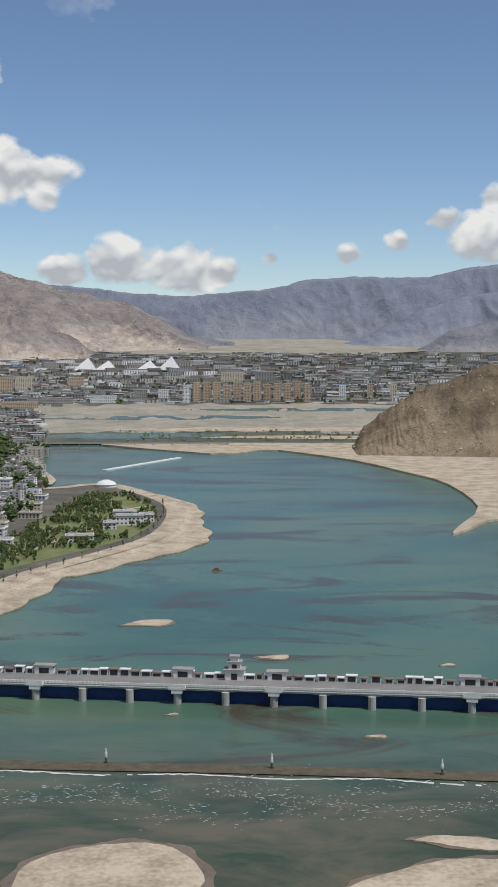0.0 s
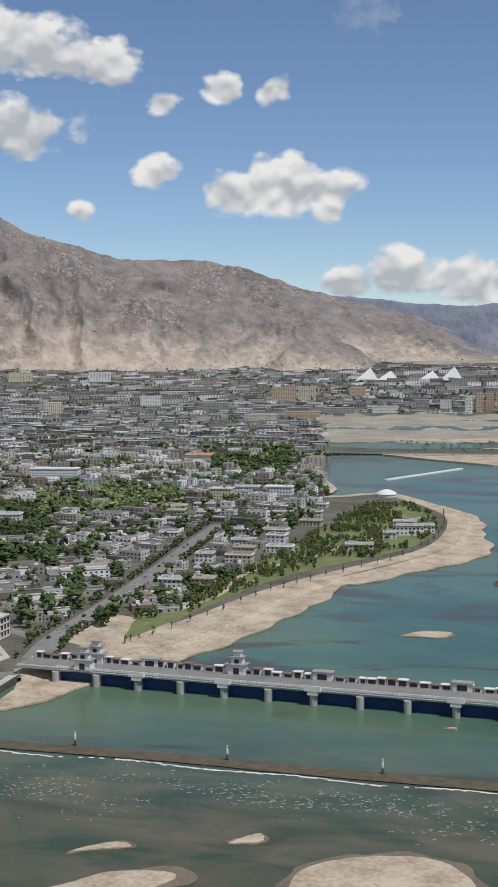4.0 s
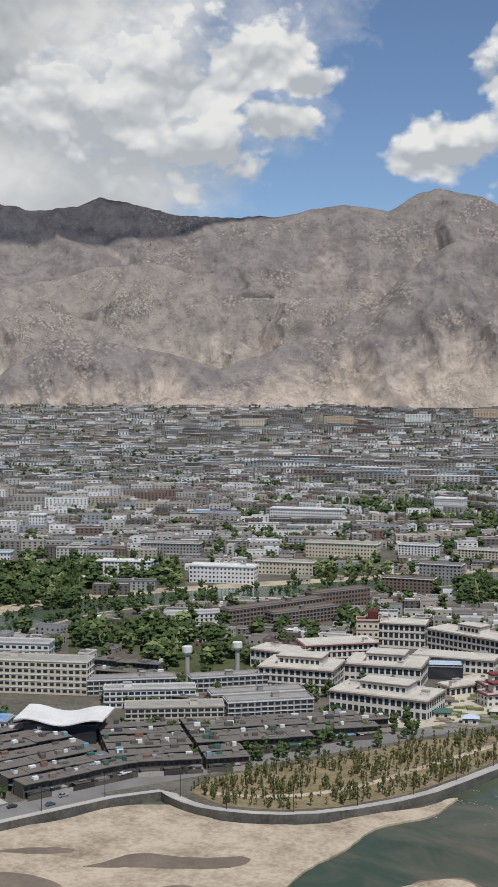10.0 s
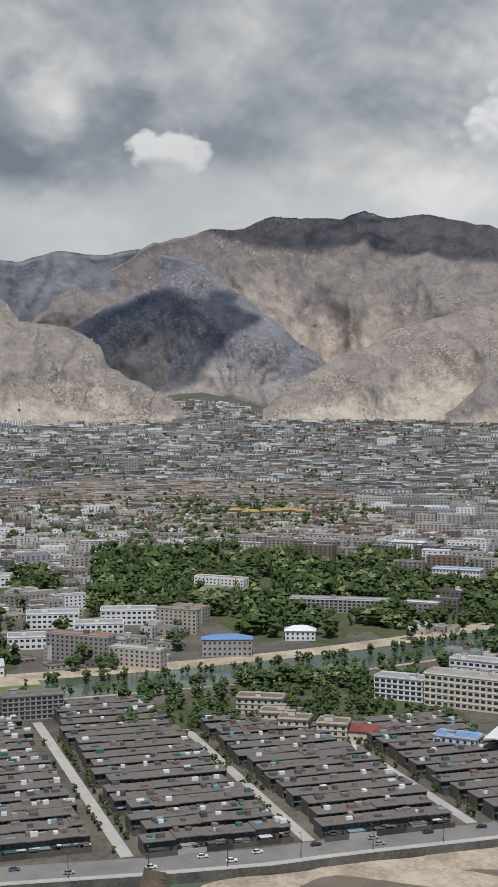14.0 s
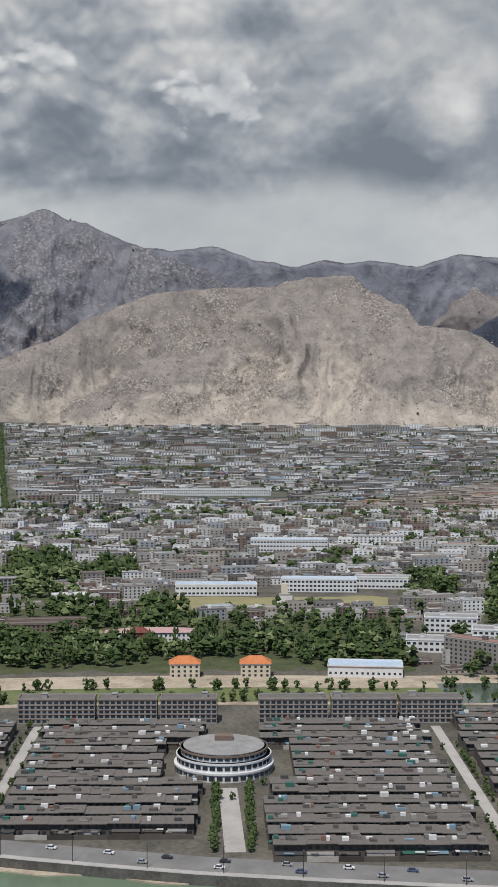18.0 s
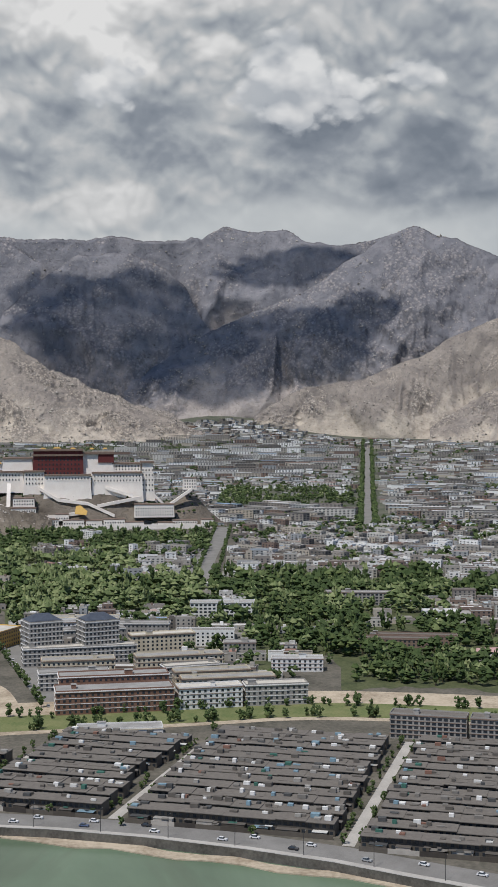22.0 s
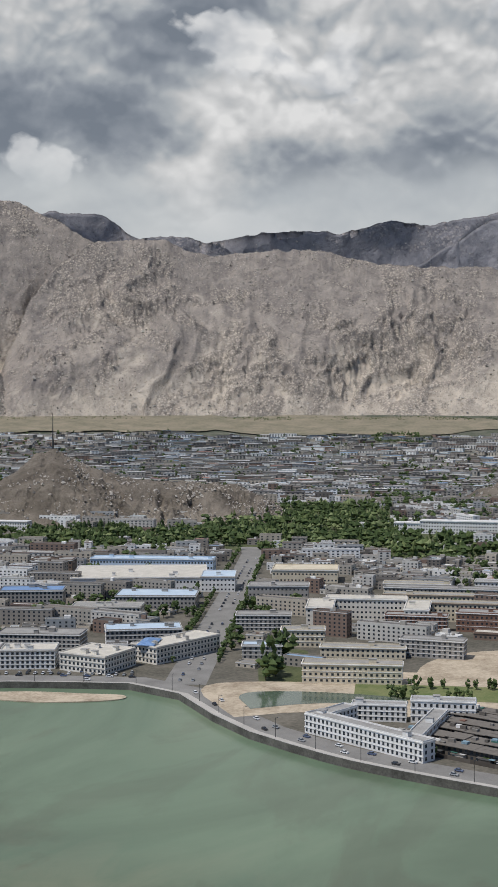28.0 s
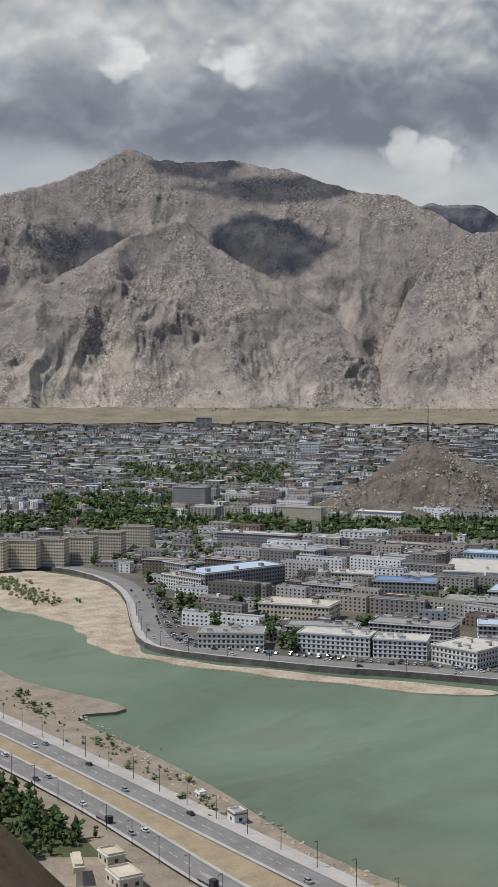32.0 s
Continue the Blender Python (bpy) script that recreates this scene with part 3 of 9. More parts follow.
def fractal(x, y, octaves=5, gain=0.5, seed=0, ridged=False):
    out, amp, total = 0.0, 1.0, 0.0
    for k in range(octaves):
        n = value_noise(x * 2 ** k + k * 13.7, y * 2 ** k + k * 7.3, seed + k)
        out, total, amp = out + amp * (1 - abs(2 * n - 1) if ridged else n), total + amp, amp * gain
    return out / total


def ground_rise(d):
    """Height of the valley floor: level near the river, then bent up towards the mountains' feet to fit the camera's
    view.
    """
    d = np.asarray(d, float)
    far = 180 + d * np.tan(np.radians(-4.82 + 0.00196 * (d - 2100)))
    return np.where(d < 2100, 3.0, np.maximum(far, 3.0))


def valley(bearing):
    return 1.7 * np.exp(-((bearing - 92.3) / 4.2) ** 2) + 1.7 * np.exp(-((bearing - 60.2) / 3.2) ** 2) + 0.35 * np.exp(-(bearing / 8.0) ** 2)


def ground_z(x, y):
    d = np.hypot(x, y)
    b = np.degrees(np.arctan2(-np.asarray(x, float), np.asarray(y, float)))
    z = ground_rise(np.minimum(d, 4000))
    end = 180 + d * np.tan(np.radians(-1.1 + (d - 4000) / 900 * (0.55 + valley(b))))
    return np.where(d > 4000, np.maximum(end, z), z)


def polar(bearing, d):
    a = radians(bearing)
    return -d * math.sin(a), d * math.cos(a)


def strip(line, left, right, z):
    """A ribbon along a line of points, from left to right metres off it."""
    g = Geo()
    L, R = [], []
    for i, p in enumerate(line):
        a, b = Vector(line[max(i - 1, 0)]), Vector(line[min(i + 1, len(line) - 1)])
        t = (b - a).normalized()
        n = Vector((-t.y, t.x))
        L.append((p[0] + n.x * left, p[1] + n.y * left, z)), R.append((p[0] + n.x * right, p[1] + n.y * right, z))
    k = len(line)
    g.add(L + R, [(i + k, i + 1 + k, i + 1, i) if left > right else (i, i + 1, i + 1 + k, i + k) for i in range(k - 1)])
    return g


def smooth(line, times=2):
    for _ in range(times):
        out = [line[0]]
        for a, b in zip(line[:-1], line[1:]):
            out += [(0.75 * a[0] + 0.25 * b[0], 0.75 * a[1] + 0.25 * b[1]), (0.25 * a[0] + 0.75 * b[0], 0.25 * a[1] + 0.75 * b[1])]
        line = out + [line[-1]]
    return line


def inside(x, y, outline):
    """Which points lie within the outline."""
    x, y = np.asarray(x, float), np.asarray(y, float)
    hit = np.zeros(x.shape, bool)
    for (x0, y0), (x1, y1) in zip(outline, outline[1:] + outline[:1]):
        if y0 != y1:
            hit ^= ((y0 > y) != (y1 > y)) & (x < (x1 - x0) * (y - y0) / (y1 - y0) + x0)
    return hit


def filled(outline, z, skirt=0.0):
    """A level sheet with any outline, triangulated, with a wall down its edge."""
    from mathutils.geometry import tessellate_polygon
    g = Geo()
    tri = tessellate_polygon([[Vector((x, y, 0)) for x, y in outline]])
    area = sum(a[0] * b[1] - b[0] * a[1] for a, b in zip(outline, outline[1:] + outline[:1]))
    g.add([(x, y, z) for x, y in outline], [])
    for a, b, c in tri:
        p, q, r = outline[a], outline[b], outline[c]
        up = (q[0] - p[0]) * (r[1] - p[1]) - (q[1] - p[1]) * (r[0] - p[0])
        g.f.append((a, b, c) if up > 0 else (c, b, a))
    if skirt:
        n = len(outline)
        g.add([(x, y, zz) for zz in (z - skirt, z) for x, y in outline], [(i, (i + 1) % n, n + (i + 1) % n, n + i) if area > 0 else (n + i, n + (i + 1) % n, (i + 1) % n, i) for i in range(n)])
    return g


# ---- the ground, the river and the banks ----
BANK = smooth([(-787, -1037), (-810, -971), (-789, -888), (-739, -806), (-656, -710), (-614, -657), (-604, -623), (-614, -576), (-637, -501), (-654, -471), (-683, -390),
               (-612, -310), (-586, -254), (-575, -221), (-565, -163), (-555, -80), (-526, 5), (-496, 58), (-466, 117), (-411, 255), (-402, 299), (-389, 346), (-375, 398)], 1)
BANK += smooth([(-365, 416), (-352, 411), (-335, 410), (-310, 420), (-291, 439), (-273, 478), (-268, 519), (-264, 569), (-262, 652)], 1)
SHORE = smooth([(-262, 652), (-248, 662), (-232, 680), (-215, 717), (-197, 747), (-182, 802), (-170, 870), (-150, 945), (-132, 990), (-99, 1052), (-62, 1129), (-53, 1249), (-61, 1351), (-99, 1442),
                (-146, 1529), (-181, 1537), (-221, 1490), (-250, 1500), (-226, 1557), (-254, 1663), (-275, 1710), (-324, 2030), (-330, 2080)], 1)


def arc(r, b0, b1, step=2.0):
    n = max(2, int(abs(b1 - b0) / step))
    return [polar(b0 + (b1 - b0) * i / n, r) for i in range(n + 1)]


R0 = 2106.0
CITY = BANK + SHORE + arc(R0, 9.0, 155.0) + [(-820, -1200)]
sheet_object("ground", filled(CITY, 3.0, 6.0), M_SOIL, "bare grey-brown city ground behind the embankment", "ground")
EAST = smooth([(-228, 2073), (-122, 1974), (-26, 1901), (33, 2000), (106, 1899), (163, 1800), (208, 1657), (239, 1569), (247, 1419), (240, 1307), (192, 1177), (187, 1145), (250, 1267), (330, 1240), (420, 1100), (520, 800)], 1)
sheet_object("ground_east", filled(EAST + [(900, 700), (1300, 800)] + arc(R0, -50, 6.2), 2.2, 4.0), M_SAND, "pale sand flats on the far shore of the river", "ground")
SOUTH = smooth([(-560, -800), (-493, -653), (-488, -593), (-492, -549), (-484, -526), (-455, -544), (-444, -505), (-435, -462), (-424, -424), (-413, -389), (-402, -363), (-389, -331), (-382, -303), (-379, -275), (-370, -180), (-330, -60), (-280, 60), (-200, 180), (-60, 260), (120, 300)], 1)
sheet_object("ground_south", filled(SOUTH + [(700, 300), (700, -1500), (-560, -1500)], 1.6, 4.0), M_GRAVEL, "sandy gravel bank below the highway", "ground")

nb, nr = 241, 61
bb, rr = np.meshgrid(np.linspace(-60, 180, nb), np.linspace(2100, 4960, nr))
gx, gy = -rr * np.sin(np.radians(bb)), rr * np.cos(np.radians(bb))
gz = ground_z(gx, gy) + np.where((rr > 2200) & ((bb > 12) | (rr > 3050)), (fractal(gx / 160, gy / 160, 3) - 0.5) * 4, 0)
idx = np.arange(nb * nr).reshape(nr, nb)
quads_object("ground_far", np.stack([gx, gy, gz], -1).reshape(-1, 3), np.stack([idx[:-1, 1:], idx[:-1, :-1], idx[1:, :-1], idx[1:, 1:]], -1).reshape(-1, 4), [M_PLAIN], None,
             "dry valley floor reaching to the mountains' feet", "ground", "structure")
back = Geo()
ring = arc(4960, 180, 300, 3)
back.add([(x * q, y * q, -6) for q in (0.0001, 1) for x, y in ring], [(i, i + 1, i + 1 + len(ring), i + len(ring)) for i in range(len(ring) - 1)])
sheet_object("ground_behind", back, M_PLAIN, "dry ground behind the viewpoint", "ground")
sheet_object("water_river", Geo().add([(-1500, -2100, 0), (1500, -2100, 0), (1500, 2110, 0), (-1500, 2110, 0)], [(0, 1, 2, 3)]), M_RIVER, "calm green-blue river with brown shoals", "river")


def sandbar(outline, z=0.5, mat=None, name="sandbar", label="low pale sandbar lying in the river"):
    o = smooth(outline + outline[:1], 3)[:-1]
    rng = random.Random(int(abs(outline[0][0]) * 3 + abs(outline[0][1])))
    o = [(x + rng.uniform(-1, 1) * 0.35 + 2.2 * math.sin(y * 0.11 + x * 0.07), y + rng.uniform(-1, 1) * 0.35 + 2.2 * math.sin(x * 0.09 + 2)) for x, y in o]
    sheet_object(name, filled(o, z, 1.0), mat or M_SAND, label, "sandbar")
    if mat is None and len(outline) < 9:
        cx, cy = sum(p[0] for p in o) / len(o), sum(p[1] for p in o) / len(o)
        wet = [(cx + (x - cx) * 1.12 + 1.5 * math.sin(y * 0.4), cy + (y - cy) * 1.16 + 1.5 * math.sin(x * 0.3)) for x, y in o]
        sheet_object("wet_sand", filled(wet, z - 0.3, 0.5), M_WETSAND, "damp brown rim round a sandbar", "sandbar")


TIP = [(-262, 646), (-250, 590), (-237, 612), (-219, 649), (-200, 692), (-172, 747), (-150, 830), (-128, 925), (-136, 958), (-118, 960), (-90, 1012), (-48, 1070), (-22, 1141), (-40, 1231), (-38, 1310), (-55, 1374), (-90, 1440), (-140, 1500), (-120, 1300), (-130, 1100), (-220, 800)]
sandbar(TIP, 1.2, label="broad pale beach round the tip of the island")
sandbar([(-395, 330), (-378, 385), (-362, 414), (-335, 409), (-309, 418), (-287, 440), (-268, 489), (-262, 500), (-266, 462), (-274, 430), (-270, 400), (-262, 360), (-285, 320), (-330, 296), (-360, 300), (-372, 270), (-420, 215)], 0.8,
        label="dry sand flat under the river wall")
for o in ([(-392, 262), (-366, 288), (-340, 306), (-322, 318), (-330, 326), (-352, 318), (-376, 304), (-398, 284)], [(-338, 340), (-322, 352), (-302, 362), (-290, 378), (-296, 386), (-312, 372), (-328, 366)], [(-306, 318), (-294, 330), (-286, 346), (-292, 350), (-303, 338)], [(-372, 330), (-360, 346), (-350, 350), (-356, 336)]):
    sandbar(o, 0.9, M_WETSAND, "wet_sand", "damp brown patch on the sand flat")
for o in ([(-76, 400), (-65, 442), (-42, 454), (-24, 452), (-13, 437), (-8, 400)], [(25, 400), (56, 427), (87, 439), (110, 436), (100, 414)], [(67, 451), (79, 459), (110, 452), (96, 444)],
          [(-74, 796), (-65, 811), (-37, 819), (-43, 798)], [(12, 718), (29, 728), (30, 714)], [(-240, 392), (-221, 415), (-206, 409), (-222, 386)], [(-152, 430), (-144, 443), (-132, 440)],
          [(-240, 372), (-193, 395), (-175, 388), (-145, 402), (-130, 420), (-108, 425), (-120, 398), (-220, 360)], [(-98, 452), (-92, 465), (-86, 452)], [(110, 700), (118, 705), (122, 699)],
          [(60, 572), (70, 575), (71, 569)], [(-35, 610), (-30, 613), (-28, 609)]):
    sandbar(o)
sandbar([(-705, -350), (-600, -235), (-560, -100), (-520, 20), (-470, 120), (-470, 108), (-512, 20), (-549, -90), (-590, -262)], 0.5, label="narrow sand strip under the river wall")
sandbar([(-800, -1060), (-790, -860), (-735, -800), (-650, -700), (-605, -650), (-596, -620), (-606, -570), (-630, -495), (-668, -400), (-640, -400), (-604, -520), (-586, -600), (-584, -665), (-615, -715), (-640, -770), (-640, -850), (-680, -950), (-750, -1040)], 0.6,
        label="sand strip at the foot of the embankment")

# roads
ROADZ = 3.06
road = [p for p in BANK if p[1] > -1000]
carriage = [p for p in road if p[0] < -372]
sheet_object("road_embankment", strip(carriage, 22, 6, ROADZ), M_ASPHALT, "grey riverside road along the embankment", "road")
sheet_object("pavement_embankment", strip(road, 6, 0.5, ROADZ + 0.12), M_PAVE, "pale paved riverside walk", "pavement")
sheet_object("river_wall", strip(road, 0.6, -0.3, 4.1), M_CONC, "low concrete parapet on the river wall", "wall")
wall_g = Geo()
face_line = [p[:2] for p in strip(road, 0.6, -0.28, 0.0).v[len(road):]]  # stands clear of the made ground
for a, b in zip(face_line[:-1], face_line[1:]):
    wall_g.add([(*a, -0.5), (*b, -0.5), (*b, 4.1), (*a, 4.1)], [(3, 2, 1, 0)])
sheet_object("wall_river", wall_g, M_SHADEWALL, "sheer concrete river wall, coloured dark for shade", "wall")
beach = strip(SHORE, 0.4, -5.5, 3.1)
beach.v[len(SHORE):] = [(x, y, 1.15) for x, y, z in beach.v[len(SHORE):]]
sheet_object("shore_slope", beach, M_SAND, "sloping sandy bank down to the beach", "ground")
sheet_object("pavement_shore", strip(SHORE, 16, 0.2, 3.11), M_SAND, "pale sandy edge above the beach", "pavement")
BACK_LANE = [(-470, 800), (-330, 770), (-290, 742)]
ISLE_ROAD = [(-268, 690), (-276, 740), (-276, 914), (-288, 1128), (-292, 1240)]
for name, line, w in (("road_isle", ISLE_ROAD, 16), ("road_north", [(-1420, -80), (-1476, -93), (-2105, -88)], 26), ("road_west", [(-690, -380), (-1262, -605), (-1330, -640)], 26),
                      ("road_market", [(-790, -135), (-1125, -250), (-1330, -330)], 16), ("road_museum", [(-262, 655), (-300, 640), (-330, 560), (-352, 505), (-378, 440), (-396, 395)], 14),
                      ("road_back", BACK_LANE, 9), ("road_canal", [(-700, -330), (-735, -170), (-770, -60), (-790, 10)], 10)):
    sheet_object(name, strip(smooth(line, 1), w / 2, -w / 2, ROADZ + 0.02), M_ASPHALT, "long straight grey city street", "road")
far_road = [polar(86.1 - 0.0002 * i, 2110 + 32 * i) for i in range(60)]
g = Geo()
for (x0, y0), (x1, y1) in zip(far_road[:-1], far_road[1:]):
    z0, z1 = float(ground_z(x0, y0)) + 2.4, float(ground_z(x1, y1)) + 2.4
    g.add([(x0, y0 - 7, z0), (x0, y0 + 7, z0), (x1, y1 + 7, z1), (x1, y1 - 7, z1)], [(0, 1, 2, 3)])
sheet_object("road_far", g, M_ASPHALT, "wide avenue running straight to the mountains", "road")

# the canal behind the island, with sandy banks
CANAL = smooth([(-655, -300), (-700, -330), (-745, -200), (-775, -60), (-800, 20), (-770, 180), (-735, 300), (-712, 420), (-702, 520), (-706, 630), (-722, 720), (-680, 815), (-600, 945), (-580, 985), (-470, 1160)], 2)
sheet_object("pavement_canal", strip(CANAL[6:], 54, -28, 3.10), M_SAND, "bare sandy banks of the canal", "ground")
sheet_object("water_canal", strip(CANAL[26:], 30, -24, 3.22), M_CANAL, "still green canal water", "canal")
sheet_object("canal_grass", strip(CANAL[7:27], 18, -20, 3.20), M_GRASS, "grassy bed of the dry canal", "grass")



# ---- mountains ----
def crest_height(b, crest):
    xs, zs = np.array([c[0] for c in crest]), np.array([c[1] for c in crest])
    i = np.clip(np.searchsorted(xs, b) - 1, 0, len(xs) - 2)
    u = np.clip((b - xs[i]) / (xs[i + 1] - xs[i]), 0, 1)
    s = u * 0.55 + 0.45 * u * u * (3 - 2 * u)
    return zs[i] * (1 - s) + zs[i + 1] * s


STONES = [Vector(p) for p in ((1, 0, 0), (0, 1, 0), (-1, 0, 0), (0, -1, 0), (0, 0, 1), (0, 0, -0.7))]
STONE_F = np.array([(0, 1, 4), (1, 2, 4), (2, 3, 4), (3, 0, 4), (1, 0, 5), (2, 1, 5), (3, 2, 5), (0, 3, 5)])


def boulder_field(X, Y, Z, count, seed):
    """Boulders and broken outcrops lying in drifts on a slope."""
    r = np.random.default_rng(seed)
    n, k = X.shape
    i, j = r.integers(2, n, count * 6), r.integers(1, k - 1, count * 6)
    drift = fractal(j / k * 26, i / n * 7, 4, 0.6, seed + 70)
    keep = r.random(count * 6) < np.clip((drift - 0.50) * 9, 0.03, 1)
    i, j = i[keep][:count], j[keep][:count]
    m = len(i)
    size = np.exp(r.normal(0.36, 0.42, m))[:, None, None] * max(0.62, np.hypot(X[0, 0], Y[0, 0]) / 4200)
    form = np.array(STONES)[None] * r.uniform(0.6, 1.4, (m, 6, 1)) + r.uniform(-0.3, 0.3, (m, 6, 3))
    at = np.stack([X[i, j], Y[i, j], Z[i, j]], -1) + r.uniform(-4, 4, (m, 3)) * (1, 1, 0)
    V = (form * size * 1.15 + at[:, None, :]).reshape(-1, 3)
    # a share of the stones is coloured dark to add shading
    for name, part_, mat, label in (("boulders", slice(0, int(m * 0.82)), M_BOULDER, "pale boulders strewn over the mountain slope"), ("outcrops", slice(int(m * 0.82), m), M_DARKROCK, "broken outcrops coloured dark to add shading to the slope")):
        T = (np.arange(m)[part_, None, None] * 6 + STONE_F).reshape(-1, 3)
        T = T - T.min()
        W = V.reshape(m, 18)[part_].reshape(-1, 3)
        me = bpy.data.meshes.new(name)
        me.from_pydata(W.tolist(), [], T.tolist())
        me.materials.append(mat)
        tagged(new(name, me), label, "boulders", "", "stuff")


def mountain(name, crest, foot, top, mat, label, seed, columns=700, rows=46, power=1.0, spur=0.12, ripple=4.0, spurs=1.0, stones=0, craggy=1.0):
    """A ridge seen across the valley. crest: bearing and rise of the ridge line in degrees; foot, top: distances in metres, foot also by bearing."""
    columns, rows = int(columns * 0.82), int(rows * 0.82)
    b = np.linspace(crest[0][0], crest[-1][0], columns)
    rise = crest_height(b, crest)
    foot = np.interp(b, *zip(*foot)) if isinstance(foot, list) else np.full(columns, float(foot))
    tops = foot + (top - foot) * (0.30 + 0.70 * np.clip((rise - rise.min()) / (rise.max() - rise.min()), 0, 1))  # low spurs reach forward
    zc = 180 + tops * np.tan(np.radians(rise))
    jag = (fractal(b * 2.2, b * 0 + seed, 6, 0.6, seed) - 0.5) * ripple * 4  # unevenness of the ridge line alone
    zf = ground_z(-foot * np.sin(np.radians(b)), foot * np.cos(np.radians(b))) - 6
    s = np.concatenate([np.linspace(0, 1, rows), [1.06, 1.2]])
    S, B = np.meshgrid(s, b, indexing="ij")
    W = np.clip(S, 0, 1)
    H, L = np.maximum(zc - zf, 1)[None], (tops - foot)[None]
    slope = np.hypot(H, L)
    u, v = B * 75.0, W * slope
    wx = (fractal(u / 300, v / 300, 4, 0.5, seed + 40) - 0.5) * 300
    wy = (fractal(u / 300, v / 300, 3, 0.5, seed + 60) - 0.5) * 300
    ribs = fractal((u + wx * 1.1) / 260 * spurs, (v + wy) / 700, 2, 0.4, seed + 3, True)  # spurs that run down the slope
    runnels = fractal((u + wx * 0.8) / 90 * spurs, (v + wy) / 380, 3, 0.5, seed + 21, True)
    crags = fractal((u + wx) / 85, (v + wy) / 85, 5, 0.6, seed + 33, True)
    grit = fractal((u + wy) / 22, (v + wx) / 22, 3, 0.6, seed + 9)
    outcrop = np.clip((fractal(u / 170, v / 170, 4, 0.55, seed + 50) - 0.46) * 6, 0.12, 1) * craggy
    cut = np.sin(np.pi * W ** 0.85) ** 0.8
    D = cut * (np.minimum(H, 420) * ((ribs - 0.62) * spur * 2.4 + (runnels - 0.62) * spur * 0.5) + (crags - 0.55) * 34 * outcrop + (grit - 0.5) * 13 * (0.35 + outcrop))
    Z = zf + H * W ** power + D * L / slope
    R = foot[None] + L * S - D * H / slope
    Z = Z + jag * W ** 7
    Z = np.where(S > 1, zc + jag - (S - 1) * H * 2.2, Z)
    R = np.minimum(R, 4985)
    X, Y = -R * np.sin(np.radians(B)), R * np.cos(np.radians(B))
    n, k = S.shape
    q = np.arange(n * k).reshape(n, k)
    F = np.stack([q[:-1, :-1], q[1:, :-1], q[1:, 1:], q[:-1, 1:]], -1).reshape(-1, 4)
    scree = np.clip(0.46 + (0.62 - ribs) * 0.9 + (0.62 - runnels) * 0.8 + (0.40 - W) * 1.7 + (grit - 0.5) * 0.6, 0, 1)
    if stones:
        boulder_field(X[:rows], Y[:rows], Z[:rows], stones, seed)
    ob = quads_object(name, np.stack([X, Y, Z], -1).reshape(-1, 3), F, [mat], None, label, "mountain", "structure")
    ob.data.attributes.new("scree", "FLOAT", "POINT").data.foreach_set("value", scree.astype(np.float32).ravel())
    ob.data.attributes.new("outcrop", "FLOAT", "POINT").data.foreach_set("value", (outcrop * np.clip((crags - 0.5) * 4, 0, 1)).astype(np.float32).ravel())


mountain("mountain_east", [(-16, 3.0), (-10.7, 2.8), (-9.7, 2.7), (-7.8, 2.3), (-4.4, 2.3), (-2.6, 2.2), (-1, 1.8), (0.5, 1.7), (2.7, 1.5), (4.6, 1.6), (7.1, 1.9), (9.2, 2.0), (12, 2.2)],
         4720, 4950, M_ROCKE, "far mountain range across the valley, tinted blue-grey for haze", 1, 500, 30, 1.0, 0.10, 3.0, craggy=0.4)
mountain("mountain_southeast", [(-16, 2.2), (-13, 2.0), (-10.7, 1.6), (-9.5, 1.5), (-7.8, 1.0), (-6.4, 0.3), (-4.4, -0.5), (-3.5, -1.0)], 4450, 4690, M_ROCKE, "mountain spur with haze tinted into its colour", 2, 300, 30, 1.0, 0.12, 3.0, craggy=0.5)
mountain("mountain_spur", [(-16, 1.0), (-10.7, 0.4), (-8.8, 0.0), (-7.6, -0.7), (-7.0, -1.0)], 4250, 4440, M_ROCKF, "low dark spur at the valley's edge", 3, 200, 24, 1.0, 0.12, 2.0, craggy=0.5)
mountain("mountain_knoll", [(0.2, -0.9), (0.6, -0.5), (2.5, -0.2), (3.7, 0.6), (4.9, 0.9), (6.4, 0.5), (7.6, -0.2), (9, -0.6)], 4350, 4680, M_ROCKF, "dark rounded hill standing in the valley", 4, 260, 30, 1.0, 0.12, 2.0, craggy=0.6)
mountain("mountain_peak", [(0.8, -1.0), (2.4, -0.3), (4.0, 0.6), (5.2, 1.2), (7.6, 1.7), (9.5, 2.2), (10.9, 2.7), (12.4, 3.2), (14.3, 3.5), (17.7, 3.6), (19.9, 4.2), (21.1, 4.5), (23.6, 5.7), (26, 6.9), (27.9, 7.7), (29.6, 8.1), (30.4, 7.9), (31.7, 7.2), (33.1, 7.4), (34.1, 7.4),
                           (36.3, 7.0), (38.7, 6.9), (40.9, 7.0), (42.1, 7.3), (43.5, 7.6), (44.2, 7.7), (45.2, 7.3), (46.8, 7.1), (48.5, 7.4), (50.4, 7.8), (51.9, 7.66), (53, 8.0), (54, 7.64), (55.7, 7.67), (57, 7.77), (58.3, 7.22), (59.5, 7.23), (61, 6.9), (62, 6.67), (64, 5.52), (65, 5.43), (66.3, 4.77), (67.7, 3.77), (69.5, 2.2)],
         [(0, 4200), (50, 4250), (55, 4520), (70, 4600)], 4930, M_ROCK, "bare grey-brown mountain with a rounded peak", 5, 1300, 84, 1.0, 0.17, 4.0, 0.8, stones=2400, craggy=0.6)
